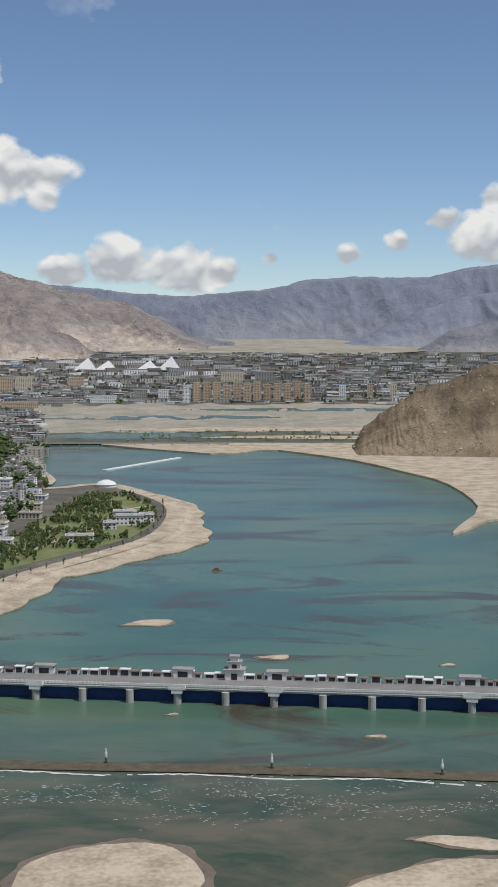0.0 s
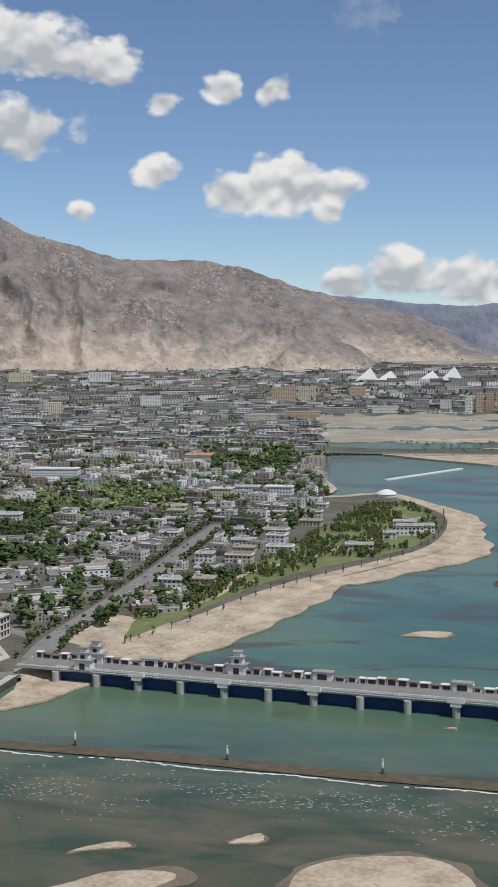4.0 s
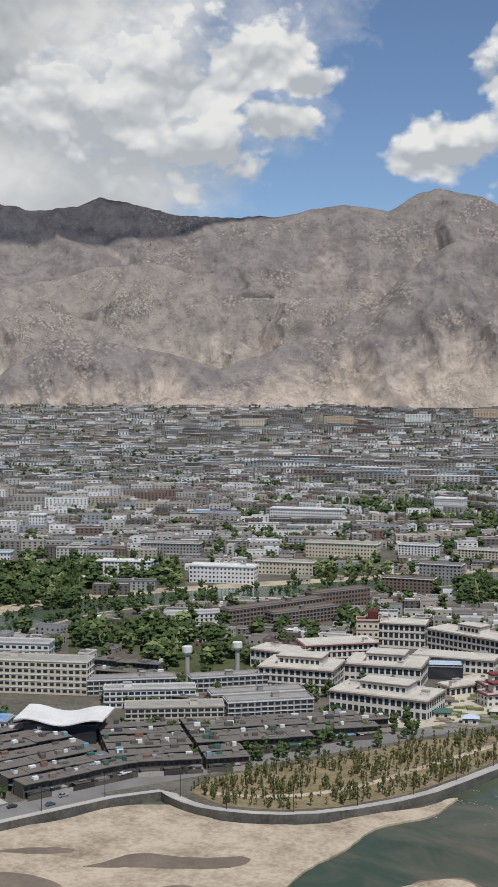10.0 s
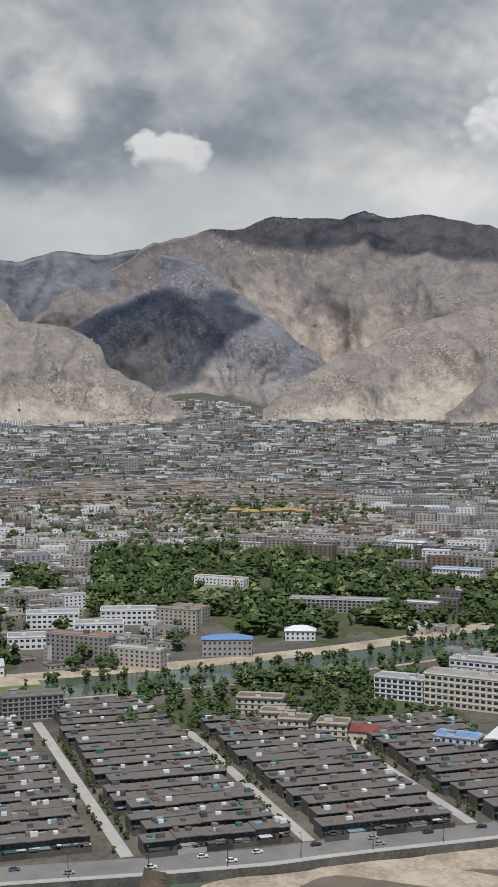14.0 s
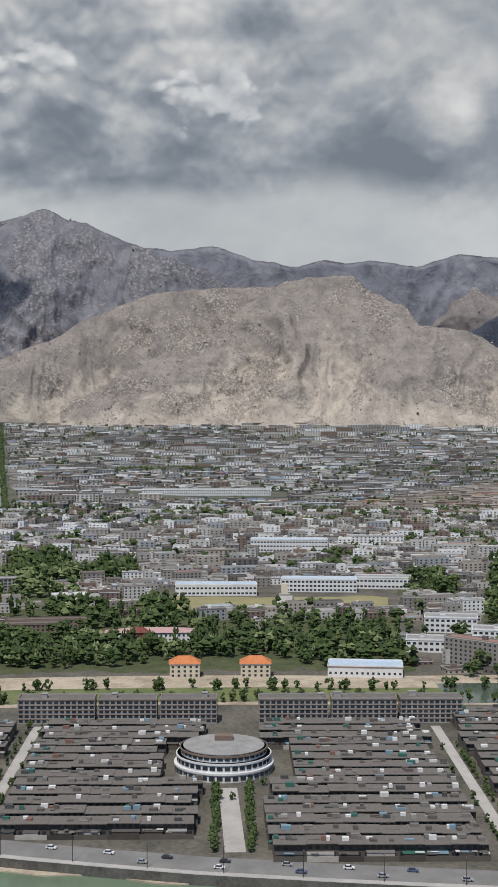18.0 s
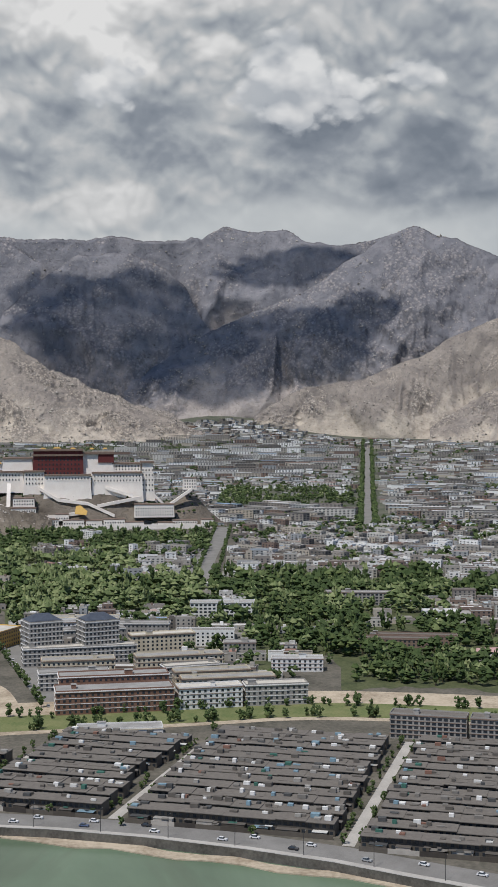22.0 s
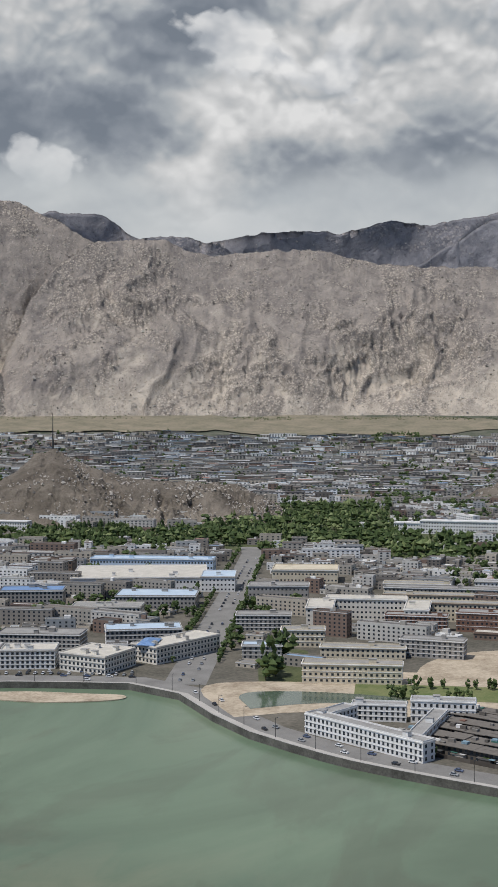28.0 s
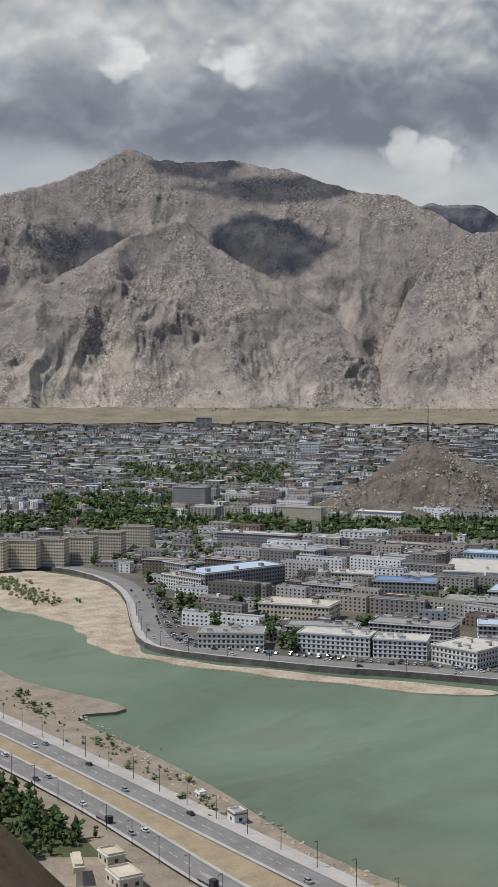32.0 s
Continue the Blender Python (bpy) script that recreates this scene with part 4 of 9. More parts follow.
mountain("mountain_foothill", [(6.2, -1.3), (6.6, -0.9), (7.8, -0.1), (9.5, 0.9), (12.4, 1.9), (15, 2.0), (17.7, 2.7), (19.9, 4.0), (22.6, 4.6), (24.6, 5.0), (26.6, 5.65), (28.7, 5.9), (29.9, 5.4), (30.8, 4.7), (32.2, 3.3), (34.5, 2.2), (37.4, 1.0), (39.9, 0.2), (41.3, -0.4), (42.4, -1.2)],
         3880, 4420, M_ROCK, "wrinkled brown foothill rising from the city's edge", 6, 900, 84, 1.0, 0.17, 4.0, 0.8, stones=1800, craggy=0.6)
mountain("mountain_midhill", [(28.5, 1.0), (30.5, 2.6), (32.4, 3.4), (36, 3.5), (38.3, 3.5), (40.1, 4.5), (42, 5.0), (44.1, 4.8), (45.9, 4.3), (48, 3.9), (50.5, 3.2), (53, 1.8), (55, 0.3)], [(28, 4150), (50, 4200), (55, 4420)], 4560, M_ROCKN, "pale quarried slope below the main ridge", 16, 620, 64, 1.0, 0.16, 3.0, 1.0, stones=2200, craggy=1.3)
mountain("mountain_sandhill", [(40.5, -0.4), (42, 1.0), (44.2, 2.4), (46.6, 3.0), (49, 3.6), (51.8, 2.9), (52.9, 2.2), (54.7, 1.4), (56.3, 0.4), (57.4, -0.5)], 4030, 4430, M_ROCKN, "sandy foothill with pale outcrops", 7, 520, 70, 1.0, 0.15, 3.0, 1.1, stones=1800)
mountain("mountain_knob", [(37.6, -0.9), (39.2, 0.5), (41.3, 1.1), (42.4, 1.3), (44.2, 1.6), (45.9, 1.7), (47.5, 0.8), (49.5, -0.7)], 3950, 4130, M_ROCK, "small rounded brown hill at the city's edge", 17, 300, 36, 1.0, 0.12, 2.0, 1.1)
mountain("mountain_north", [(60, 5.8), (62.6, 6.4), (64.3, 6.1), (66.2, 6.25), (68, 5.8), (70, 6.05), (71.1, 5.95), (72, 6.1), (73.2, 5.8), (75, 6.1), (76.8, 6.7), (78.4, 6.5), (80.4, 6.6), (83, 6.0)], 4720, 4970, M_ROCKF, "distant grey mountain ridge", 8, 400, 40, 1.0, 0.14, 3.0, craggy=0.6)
mountain("mountain_northspur", [(53.6, 0.6), (55.5, 2.2), (57.3, 3.6), (58.3, 4.4), (59.5, 5.4), (60.2, 5.76), (61.3, 5.35), (62.7, 4.6), (64, 3.95), (65.5, 3.1), (67.5, 1.6), (68.5, 0.6)], [(53, 4380), (60, 4520), (69, 4480)], 4740, M_ROCKS, "dark pointed spur above the side valley", 24, 520, 64, 1.0, 0.16, 3.0, 1.0, stones=1000)
mountain("mountain_range", [(80, 6.6), (82.5, 7.2), (85, 7.8), (86.8, 7.4), (88.6, 7.5), (89.6, 8.0), (91.2, 8.0), (92.2, 8.25), (93.4, 7.7), (95, 7.55), (96.2, 7.6), (96.8, 7.8), (98.5, 7.6), (100.7, 7.6), (103.6, 7.8), (105, 7.4),
                            (107.9, 7.0), (109.5, 7.2), (111.6, 6.7), (113.3, 6.8), (115.5, 6.7), (117.5, 6.3), (118.4, 6.6), (120.4, 6.5), (122.1, 7.5), (124.3, 7.6), (127, 6.5)],
         4620, 4975, M_ROCKS, "high dark mountain range behind the city", 9, 1000, 72, 1.0, 0.17, 5.0, 0.8, stones=3000)
mountain("mountain_summit", [(73.2, 3.2), (74.6, 4.0), (76, 4.9), (77, 5.6), (78.8, 6.2), (80.5, 6.85), (81.7, 7.35), (82.25, 7.6), (82.95, 7.7), (84.1, 8.2), (85.05, 7.8), (86.8, 6.85), (88.2, 5.8), (89.3, 5.2), (91, 4.55), (92.9, 3.7), (94.1, 3.0), (95, 2.4), (96.2, 1.6), (97.6, 0.5)],
         [(73, 4420), (85, 4400), (98, 4480)], 4800, M_ROCKS, "pointed rocky mountain with a long dark flank", 19, 760, 84, 1.0, 0.17, 4.0, 0.9, stones=3200, craggy=1.3)
mountain("mountain_darkspur", [(104.5, 3.0), (103.03, 3.89), (102.47, 4.17), (101.78, 4.5), (100.76, 5.33), (99.75, 6.16), (98.57, 6.95), (96.67, 7.1), (95.0, 6.54), (94.07, 5.71), (93.14, 4.04), (92.4, 3.11), (91.2, 1.6)][::-1], 4530, 4830, M_ROCKS, "dark triangular spur of the high range", 23, 480, 60, 1.0, 0.16, 4.0, 1.0, stones=800)
mountain("mountain_litspur", [(100.2, 6.6), (101.6, 7.4), (103.6, 7.7), (105.3, 7.1), (106.9, 6.2), (108.4, 5.3), (110.5, 3.9)], 4560, 4880, M_ROCKS, "grey spur running down from the high range", 25, 420, 56, 1.0, 0.16, 3.0, 1.0, stones=600)
mountain("mountain_backridge", [(68.5, 3.8), (70, 4.4), (72, 4.85), (74.7, 4.96), (76, 4.89), (77.7, 4.82), (79.4, 4.66), (80.5, 4.23), (82.2, 3.54), (84, 2.49), (86.4, 1.61), (88.9, 1.25), (90.2, 0.55), (91, 0.0)], [(68, 4150), (82, 4150), (91, 4330)], 4440, M_ROCKN, "long tan ridge falling towards the valley", 20, 640, 72, 1.0, 0.17, 3.0, 1.1, stones=1600)
mountain("mountain_fronthill", [(60.8, -0.6), (61.8, 0.2), (62.7, 0.6), (64.0, 1.28), (64.5, 2.28), (65.35, 2.86), (66.35, 3.11), (67.85, 3.27), (68.5, 4.1), (70, 4.75), (70.8, 5.39), (72.6, 5.34), (73.6, 5.2), (74.7, 4.53), (77, 3.0), (78.7, 2.14), (80.5, 1.27), (82.6, 0.12), (83.4, -0.5)], 3960, 4380, M_ROCKN, "stony tan foothill in sunlight", 10, 760, 92, 1.0, 0.15, 5.0, 1.0, stones=4200, craggy=1.3)
mountain("mountain_bighill", [(92.9, -1.1), (93.3, -0.7), (95, 0.35), (96.2, 0.55), (97, 0.9), (99.5, 1.9), (101.9, 3.45), (104.3, 4.8), (105.5, 5.2), (108, 5.2), (109.4, 5.3), (111.1, 5.6), (112.9, 6.0), (114.7, 6.0), (117.7, 5.8), (119.3, 6.4), (121.1, 6.46), (122.5, 6.3), (123.7, 5.47), (125, 3.98), (125.9, 1.9), (126.6, 0.2)],
         3960, 4520, M_ROCKN, "broad boulder-strewn tan hill", 15, 1100, 100, 1.0, 0.10, 6.0, 1.0, stones=12000, craggy=1.5)
mountain("mountain_west", [(120.6, 5.0), (122.5, 6.4), (123.3, 6.86), (124.1, 7.3), (125.6, 8.0), (127.1, 8.1), (128.6, 8.55), (130.3, 9.1), (131.3, 9.2), (132.6, 9.5), (134.5, 9.35), (135.8, 9.5), (137.1, 9.93), (139.1, 8.97), (140.6, 8.4), (142.5, 7.9), (146, 7.0), (152, 6)],
         [(120, 4330), (127, 4250), (152, 4200)], 4940, M_ROCKN, "high rounded mountain scored by gullies", 12, 1000, 100, 1.0, 0.16, 5.0, 0.7, stones=7000, craggy=1.3)
mountain("mountain_westspur", [(124.9, -0.6), (125.7, -0.18), (126.7, 1.15), (127.4, 2.1), (128.6, 3.04), (130.1, 4.18), (131.8, 4.92), (133.2, 5.66), (134.7, 7.0), (136.9, 6.36), (139.2, 5.03), (140.6, 4.26), (143, 2.8), (145, 1.5), (147, 0.5)], 3970, 4480, M_ROCKN, "stony spur in front of the western mountain", 13, 700, 92, 1.0, 0.15, 5.0, 0.9, stones=6500, craggy=1.2)
mountain("mountain_crag", [(-16, -0.4), (-13, -0.8), (-10.7, -1.4), (-8.8, -2.1), (-7.9, -2.4), (-6.4, -3.2), (-5.2, -4.2), (-4.7, -5.1), (-4.2, -6.2)], 1880, 2180, M_CRAG, "steep ochre rock hill by the river", 14, 420, 60, 0.8, 0.05, 4.0, 1.2, stones=500, craggy=0.5)

mountain("hill_city", [(113.8, -5.6), (115.3, -4.6), (116.5, -4.1), (118.5, -4.0), (120, -3.9), (122.0, -3.6), (123.4, -3.0), (124.2, -2.55), (124.9, -2.7), (126, -3.5), (127.6, -4.5), (129.8, -5.6)], 1690, 1905, M_CRAGG, "rocky grey-brown hill standing in the city", 31, 460, 80, 0.8, 0.06, 3.0, 2.0, stones=3200, craggy=0.9)
mountain("hill_palace_west", [(99.8, -4.2), (101, -3.4), (102.3, -3.2), (103.5, -3.4), (105.6, -4.2), (107.5, -5.2)], 1985, 2190, M_CRAGG, "brown scrubby hill beside the palace", 32, 260, 48, 0.8, 0.06, 2.0, 2.0, stones=700, craggy=0.5)

# the hill that the viewpoint hangs over
nb, nr = 241, 64
B, R = np.meshgrid(np.linspace(-60, 180, nb), np.concatenate([[0.5], np.linspace(4, 420, nr - 1)]))
Z = 166 - np.tan(np.radians(29)) * R - 0.02 * np.maximum(R - 120, 0) + (fractal(B / 6, R / 22, 5, 0.55, 77) - 0.5) * np.minimum(R * 0.10, 9)
Z += 37 * np.exp(-((B - 61.6) / 2.6) ** 2) * np.exp(-((R - 118) / 30) ** 2) + 81 * np.exp(-((B - 152) / 16) ** 2) * np.exp(-((R - 200) / 50) ** 2)
q = np.arange(nb * nr).reshape(nr, nb)
quads_object("hill_viewpoint", np.stack([-R * np.sin(np.radians(B)), R * np.cos(np.radians(B)), np.maximum(Z, -3)], -1).reshape(-1, 3), np.stack([q[:-1, 1:], q[:-1, :-1], q[1:, :-1], q[1:, 1:]], -1).reshape(-1, 4), [M_CRAG], None,
             "steep brown hillside under the viewpoint", "hill", "structure")


# ---- unseen clouds that shade the slopes ----
def cloud(b, rise, d, half, tall, slope, seed, level=2150.0):
    """A flat-bottomed cloud out of view, placed to shade a slope: bearing, rise and distance of the shadow's middle,
    half width and half height in degrees.
    """
    x, y = polar(b, d)
    z = 180 + d * math.tan(radians(rise))
    k = (level - z) / sun_way.z
    wide, deep = d * radians(half), d * radians(tall) / slope
    bm = bmesh.new()
    bmesh.ops.create_icosphere(bm, subdivisions=5, radius=1.0)
    for v in bm.verts:
        n = noise.fractal(v.co * 1.6 + Vector((seed, seed * 0.3, 0)), 0.7, 2.1, 6)
        v.co *= 1 + 0.5 * n
        v.co.z = max(v.co.z, -0.25)
        v.co = Vector((v.co.x * wide, v.co.y * deep, v.co.z * 110))
    me = bpy.data.meshes.new("cloud")
    bm.to_mesh(me)
    bm.free()
    me.materials.append(M_CLOUD)
    o = new("cloud", me)
    o.matrix_world = Matrix.Translation((x + sun_way.x * k, y + sun_way.y * k, level)) @ Matrix.Rotation(radians(b), 4, "Z")
    tagged(o, "unseen cloud placed to shade a mountain slope", "cloud", "clouds over the mountains", "structure")


M_CLOUD = surface("cloud", (0.8, 0.8, 0.8), (0.85, 0.85, 0.85), 200, 40, 1.0)
ct = M_CLOUD.node_tree  # part transparent, so that the cast shadow is lighter
thin, blend = ct.nodes.new("ShaderNodeBsdfTransparent"), ct.nodes.new("ShaderNodeMixShader")
blend.inputs[0].default_value = 0.54
ct.links.new(ct.nodes["Principled BSDF"].outputs[0], blend.inputs[1])
ct.links.new(thin.outputs[0], blend.inputs[2])
ct.links.new(blend.outputs[0], ct.nodes["Material Output"].inputs[0])
for k, spec in enumerate(((91.6, 2.9, 4560, 5.0, 2.0, 1.2), (96.8, 4.4, 4660, 4.4, 2.6, 1.2), (89.6, 6.8, 4820, 3.2, 0.6, 1.0), (86.6, 4.3, 4600, 1.9, 1.0, 1.2), (131.6, 6.2, 4640, 2.4, 1.3, 1.0), (128.3, 7.9, 4800, 4.6, 0.45, 1.0), (138.6, 6.0, 4600, 2.4, 0.9, 1.0),
                         (133.8, 8.6, 4880, 1.6, 0.4, 1.0), (61.8, 3.0, 4600, 3.2, 1.9, 1.1), (114.5, 6.4, 4850, 6.0, 0.7, 1.0), (47.5, 7.4, 4850, 12.0, 1.5, 1.0))):
    cloud(*spec, seed=k * 3.1 + 1)



# ---- trees ----
def crown_points(rng, n, width, height, base_h, slim):
    """Clumps of leaves laid unevenly within a crown."""
    out = []
    for i in range(n):
        u = rng.random()
        a, q = rng.random() * 2 * math.pi, math.sqrt(rng.random())
        prof = math.sin(math.pi * min(1, 0.12 + 0.88 * (1 - u))) ** 0.7 if not slim else (1 - u) ** 0.5 * 0.9 + 0.1
        r = width / 2 * q * prof
        out.append((r * math.cos(a), r * math.sin(a), base_h + height * u))
    return out


def clump(rng, size):
    """An eight-sided ragged leaf clump as quads of two triangles' corners."""
    pts = [Vector((1, 0, 0)), Vector((0, 1, 0)), Vector((-1, 0, 0)), Vector((0, -1, 0)), Vector((0, 0, 1)), Vector((0, 0, -0.7))]
    pts = [p * size * rng.uniform(0.65, 1.35) + Vector((rng.uniform(-1, 1), rng.uniform(-1, 1), rng.uniform(-1, 1))) * size * 0.25 for p in pts]
    return pts, [(0, 1, 4), (1, 2, 4), (2, 3, 4), (3, 0, 4), (1, 0, 5), (2, 1, 5), (3, 2, 5), (0, 3, 5)]


def tree_geo(seed, height, width, clumps=14, slim=False, size=0.22):
    rng = random.Random(seed)
    crown, trunk = Geo(), Geo()
    trunk.cyl(0, 0, -0.3, height * 0.028, height * 0.55, 5, height * 0.012)
    for k in range(3):
        a = rng.random() * 6.28
        trunk.add([(0, 0, height * 0.25), (0.12, 0, height * 0.25), (0, 0.12, height * 0.25), (math.cos(a) * width * 0.3, math.sin(a) * width * 0.3, height * rng.uniform(0.5, 0.7))], [(0, 1, 3), (1, 2, 3), (2, 0, 3)])
    for x, y, z in crown_points(rng, clumps, width * 0.9, height * 0.72, height * 0.24, slim):
        pts, faces = clump(rng, width * size * rng.uniform(0.7, 1.25))
        crown.add([(p.x + x, p.y + y, p.z + z) for p in pts], faces)
    return trunk, crown


CROWNS = [np.array(tree_geo(50 + i, 10, 8.5, 15)[1].v) for i in range(6)]
FAR_CROWNS = [np.array(tree_geo(80 + i, 10, 8.5, 6, size=0.31)[1].v) for i in range(6)]
CROWN_F = np.array([(0, 1, 4, 4), (1, 2, 4, 4), (2, 3, 4, 4), (3, 0, 4, 4), (1, 0, 5, 5), (2, 1, 5, 5), (3, 2, 5, 5), (0, 3, 5, 5)])


def tri_object(name, V, T, mats, midx, label, category, kind="stuff"):
    me = bpy.data.meshes.new(name)
    me.vertices.add(len(V))
    me.vertices.foreach_set("co", np.asarray(V, np.float32).ravel())
    me.loops.add(len(T) * 3)
    me.loops.foreach_set("vertex_index", np.asarray(T, np.int32).ravel())
    me.polygons.add(len(T))
    me.polygons.foreach_set("loop_start", np.arange(len(T), dtype=np.int32) * 3)
    for m in mats:
        me.materials.append(m)
    me.polygons.foreach_set("material_index", np.asarray(midx, np.int32))
    me.polygons.foreach_set("use_smooth", np.zeros(len(T), bool))
    me.update()
    return tagged(new(name, me), label, category, "", kind)


def grove(name, spots, mat, label, seed, category="trees"):
    """Woods too thick to count. spots: x, y, height, width."""
    rng = np.random.default_rng(seed)
    V, T, n = [], [], 0
    fine = (np.arange(15)[:, None, None] * 6 + CROWN_F[:, :3]).reshape(-1, 3)
    coarse = (np.arange(6)[:, None, None] * 6 + CROWN_F[:, :3]).reshape(-1, 3)
    per = []
    for x, y, h, w in spots:
        far = math.hypot(x, y) > 1350
        c, tris = (FAR_CROWNS if far else CROWNS)[rng.integers(6)], coarse if far else fine
        per += [0] * len(tris) + [1] * 3
        a = rng.random() * 6.28
        ca, sa = math.cos(a), math.sin(a)
        z = float(ground_z(x, y))
        p = np.stack([(c[:, 0] * ca - c[:, 1] * sa) * w / 8.5 + x, (c[:, 0] * sa + c[:, 1] * ca) * w / 8.5 + y, c[:, 2] * h / 10 + z], -1)
        V.append(p), T.append(tris + n)
        n += len(p)
        # trunk
        r = h * 0.022
        V.append(np.array([(x - r, y - r, z - 0.3), (x + r, y - r, z - 0.3), (x, y + r, z - 0.3), (x, y, z + h * 0.6)]))
        T.append(np.array([(0, 1, 3), (1, 2, 3), (2, 0, 3)]) + n)
        n += 4
    V, T = np.concatenate(V), np.concatenate(T)
    return tri_object(name, V, T, [mat, M_BARK], per, label, category)


# woods: bearing from, to, distance from, to, tree height, spacing, pale
WOODS = ((22.6, 28.4, 1040, 1130, 10, 8, 0), (19.9, 22.9, 1055, 1120, 9, 9, 0), (15.0, 21.2, 1360, 1600, 9, 11, 1), (9.9, 13.8, 1720, 2150, 10, 12, 0), (19.2, 23.6, 1340, 1440, 9, 10, 0),
         (40.7, 45.0, 1100, 1230, 10, 10, 0), (39.6, 45.1, 855, 930, 10, 9, 0), (38.0, 41.2, 840, 890, 9, 9, 0), (31.3, 35.2, 1170, 1270, 10, 10, 1), (30.3, 33.5, 1720, 1840, 9, 11, 0), (26.4, 30.3, 1590, 1670, 9, 11, 0),
         (45.0, 52.0, 1010, 1260, 11, 9.5, 0), (51.0, 58.4, 960, 1440, 12, 10, 0), (58.4, 64.8, 1050, 1480, 12, 10, 0), (48.6, 58.4, 790, 820, 8, 8, 0), (37.3, 42.0, 800, 850, 9, 9, 0),
         (66.3, 68.5, 1200, 1310, 12, 9, 0), (82.9, 88.0, 1170, 1300, 12, 10, 1), (80.2, 85.4, 1280, 1390, 13, 10, 0), (68.3, 87.1, 870, 960, 10, 10, 0), (78.0, 87.1, 960, 1130, 11, 11, 0), (69, 78, 960, 1060, 9, 13, 0),
         (93.5, 101.6, 1130, 1440, 13, 11, 1), (86.6, 93.0, 960, 1440, 12, 11, 0), (83.0, 88.6, 1290, 1450, 13, 11, 0), (86.4, 92.6, 2560, 2960, 9, 12, 0), (93.0, 103.8, 1720, 1960, 10, 10, 0), (94.0, 101.9, 3790, 3900, 5, 11, 0),
         (109.7, 117.8, 1500, 1960, 11, 11, 0), (103.1, 109.8, 1350, 1700, 11, 11, 0), (96.3, 103.1, 1240, 1680, 12, 12, 1), (108.2, 110.2, 3340, 3560, 6, 10, 0), (113.7, 115.3, 790, 880, 14, 8, 0),
         (114.5, 127.1, 1470, 1620, 10, 10, 0), (108.7, 115.5, 1420, 1560, 10, 10, 0), (135.3, 140.5, 1690, 1980, 11, 11, 0), (130.4, 143.0, 1540, 1700, 9, 11, 0), (121.1, 130.4, 1460, 1650, 10, 11, 0),
         (105, 117, 3850, 3920, 4, 9, 0), (119.5, 136, 3900, 3960, 4, 9, 0), (130.4, 137.3, 2260, 2700, 8, 16, 0), (96, 104, 1980, 2040, 8, 9, 0), (41, 52, 3960, 3990, 4, 8, 0), (62, 74, 3000, 3040, 5, 9, 0), (76, 81, 3000, 3080, 5, 9, 0),
         (24, 29, 2300, 2330, 7, 10, 0), (44, 50, 2480, 2515, 6, 10, 0), (33, 38, 2150, 2180, 7, 10, 0), (66, 72, 2300, 2335, 7, 10, 0), (74, 79, 2190, 2220, 7, 10, 0), (132, 140, 2950, 2990, 5, 10, 0), (121, 128, 2540, 2580, 6, 10, 0))
"""Gaps in the woods for the houses that stand among the trees: x, y, radius."""
CLEAR = [(-878, 638, 46), (-792, 540, 18), (-770, 464, 26), (-821, 174, 17), (-816, 220, 17), (-1030, 105, 30), (-952, 179, 34), (-797, 287, 30), (-1165, -52, 36), (-1001, 91, 34), (-919, 12, 24), (-983, -31, 18), (-1242, 75, 34), (-1153, 336, 30),
         (-574, 1026, 24), (-702, 1022, 26), (-718, 1084, 40), (-711, 888, 34), (-960, 838, 30), (-1553, -463, 90), (-1108, -481, 34), (-1363, -1001, 34), (-1309, -1285, 34), (-1165, 276, 60), (-1164, 373, 60), (-1169, 441, 44)]


rng = random.Random(4)
for k, (b0, b1, d0, d1, h, gap, pale) in enumerate(WOODS):
    spots, mixed = [], []
    area = radians(b1 - b0) * (d1 * d1 - d0 * d0) / 2
    for i in range(min(620, int(area / (gap * gap)))):
        b, d = rng.uniform(b0, b1), math.sqrt(rng.uniform(d0 * d0, d1 * d1))
        x, y = polar(b, d)
        if any((x - cx) ** 2 + (y - cy) ** 2 < r * r for cx, cy, r in CLEAR) or value_noise(np.float64(x / 45), np.float64(y / 45), 5) < 0.33:
            continue
        hh = h * rng.uniform(0.6, 1.35)
        slim = rng.random() < 0.25  # poplars among the rounder crowns
        (mixed if (pale and rng.random() < 0.8) or rng.random() < 0.16 else spots).append((x, y, hh * 1.35, hh * 0.5) if slim else (x, y, hh, hh * rng.uniform(0.8, 1.2)))
    if len(spots) > 2:
        grove("woods", spots, M_LEAF, "dense dark green broadleaf woods among the houses", 100 + k)
    if len(mixed) > 2:
        grove("willow_woods", mixed, M_PALELEAF, "pale grey-green willows among darker trees", 300 + k)


# ---- houses ----
def window_rows(w, d, h, storeys, ang, x, y, z, rng, spacing=3.2, size=(1.5, 1.5), proud=0.06):
    """Corner points of the panes on all four sides of a block."""
    out = []
    c, s = math.cos(ang), math.sin(ang)
    fl = (h - 0.8) / storeys
    ww, wh = size[0], min(size[1], fl * 0.62)
    for side in range(4):
        run, off = (w, d / 2) if side % 2 == 0 else (d, w / 2)
        n = max(1, int((run - 1.0) / spacing))
        for f in range(storeys):
            zz = z + f * fl + fl * 0.32
            for i in range(n):
                a = (i - (n - 1) / 2) * run / n
                pts = []
                for da, dz in ((-ww / 2, 0), (ww / 2, 0), (ww / 2, wh), (-ww / 2, wh)):
                    px, py = ((a + da, -off - proud), (off + proud, a + da), (-a - da, off + proud), (-off - proud, -a - da))[side]
                    pts.append((x + c * px - s * py, y + s * px + c * py, zz + dz))
                out.append(pts)
    return out


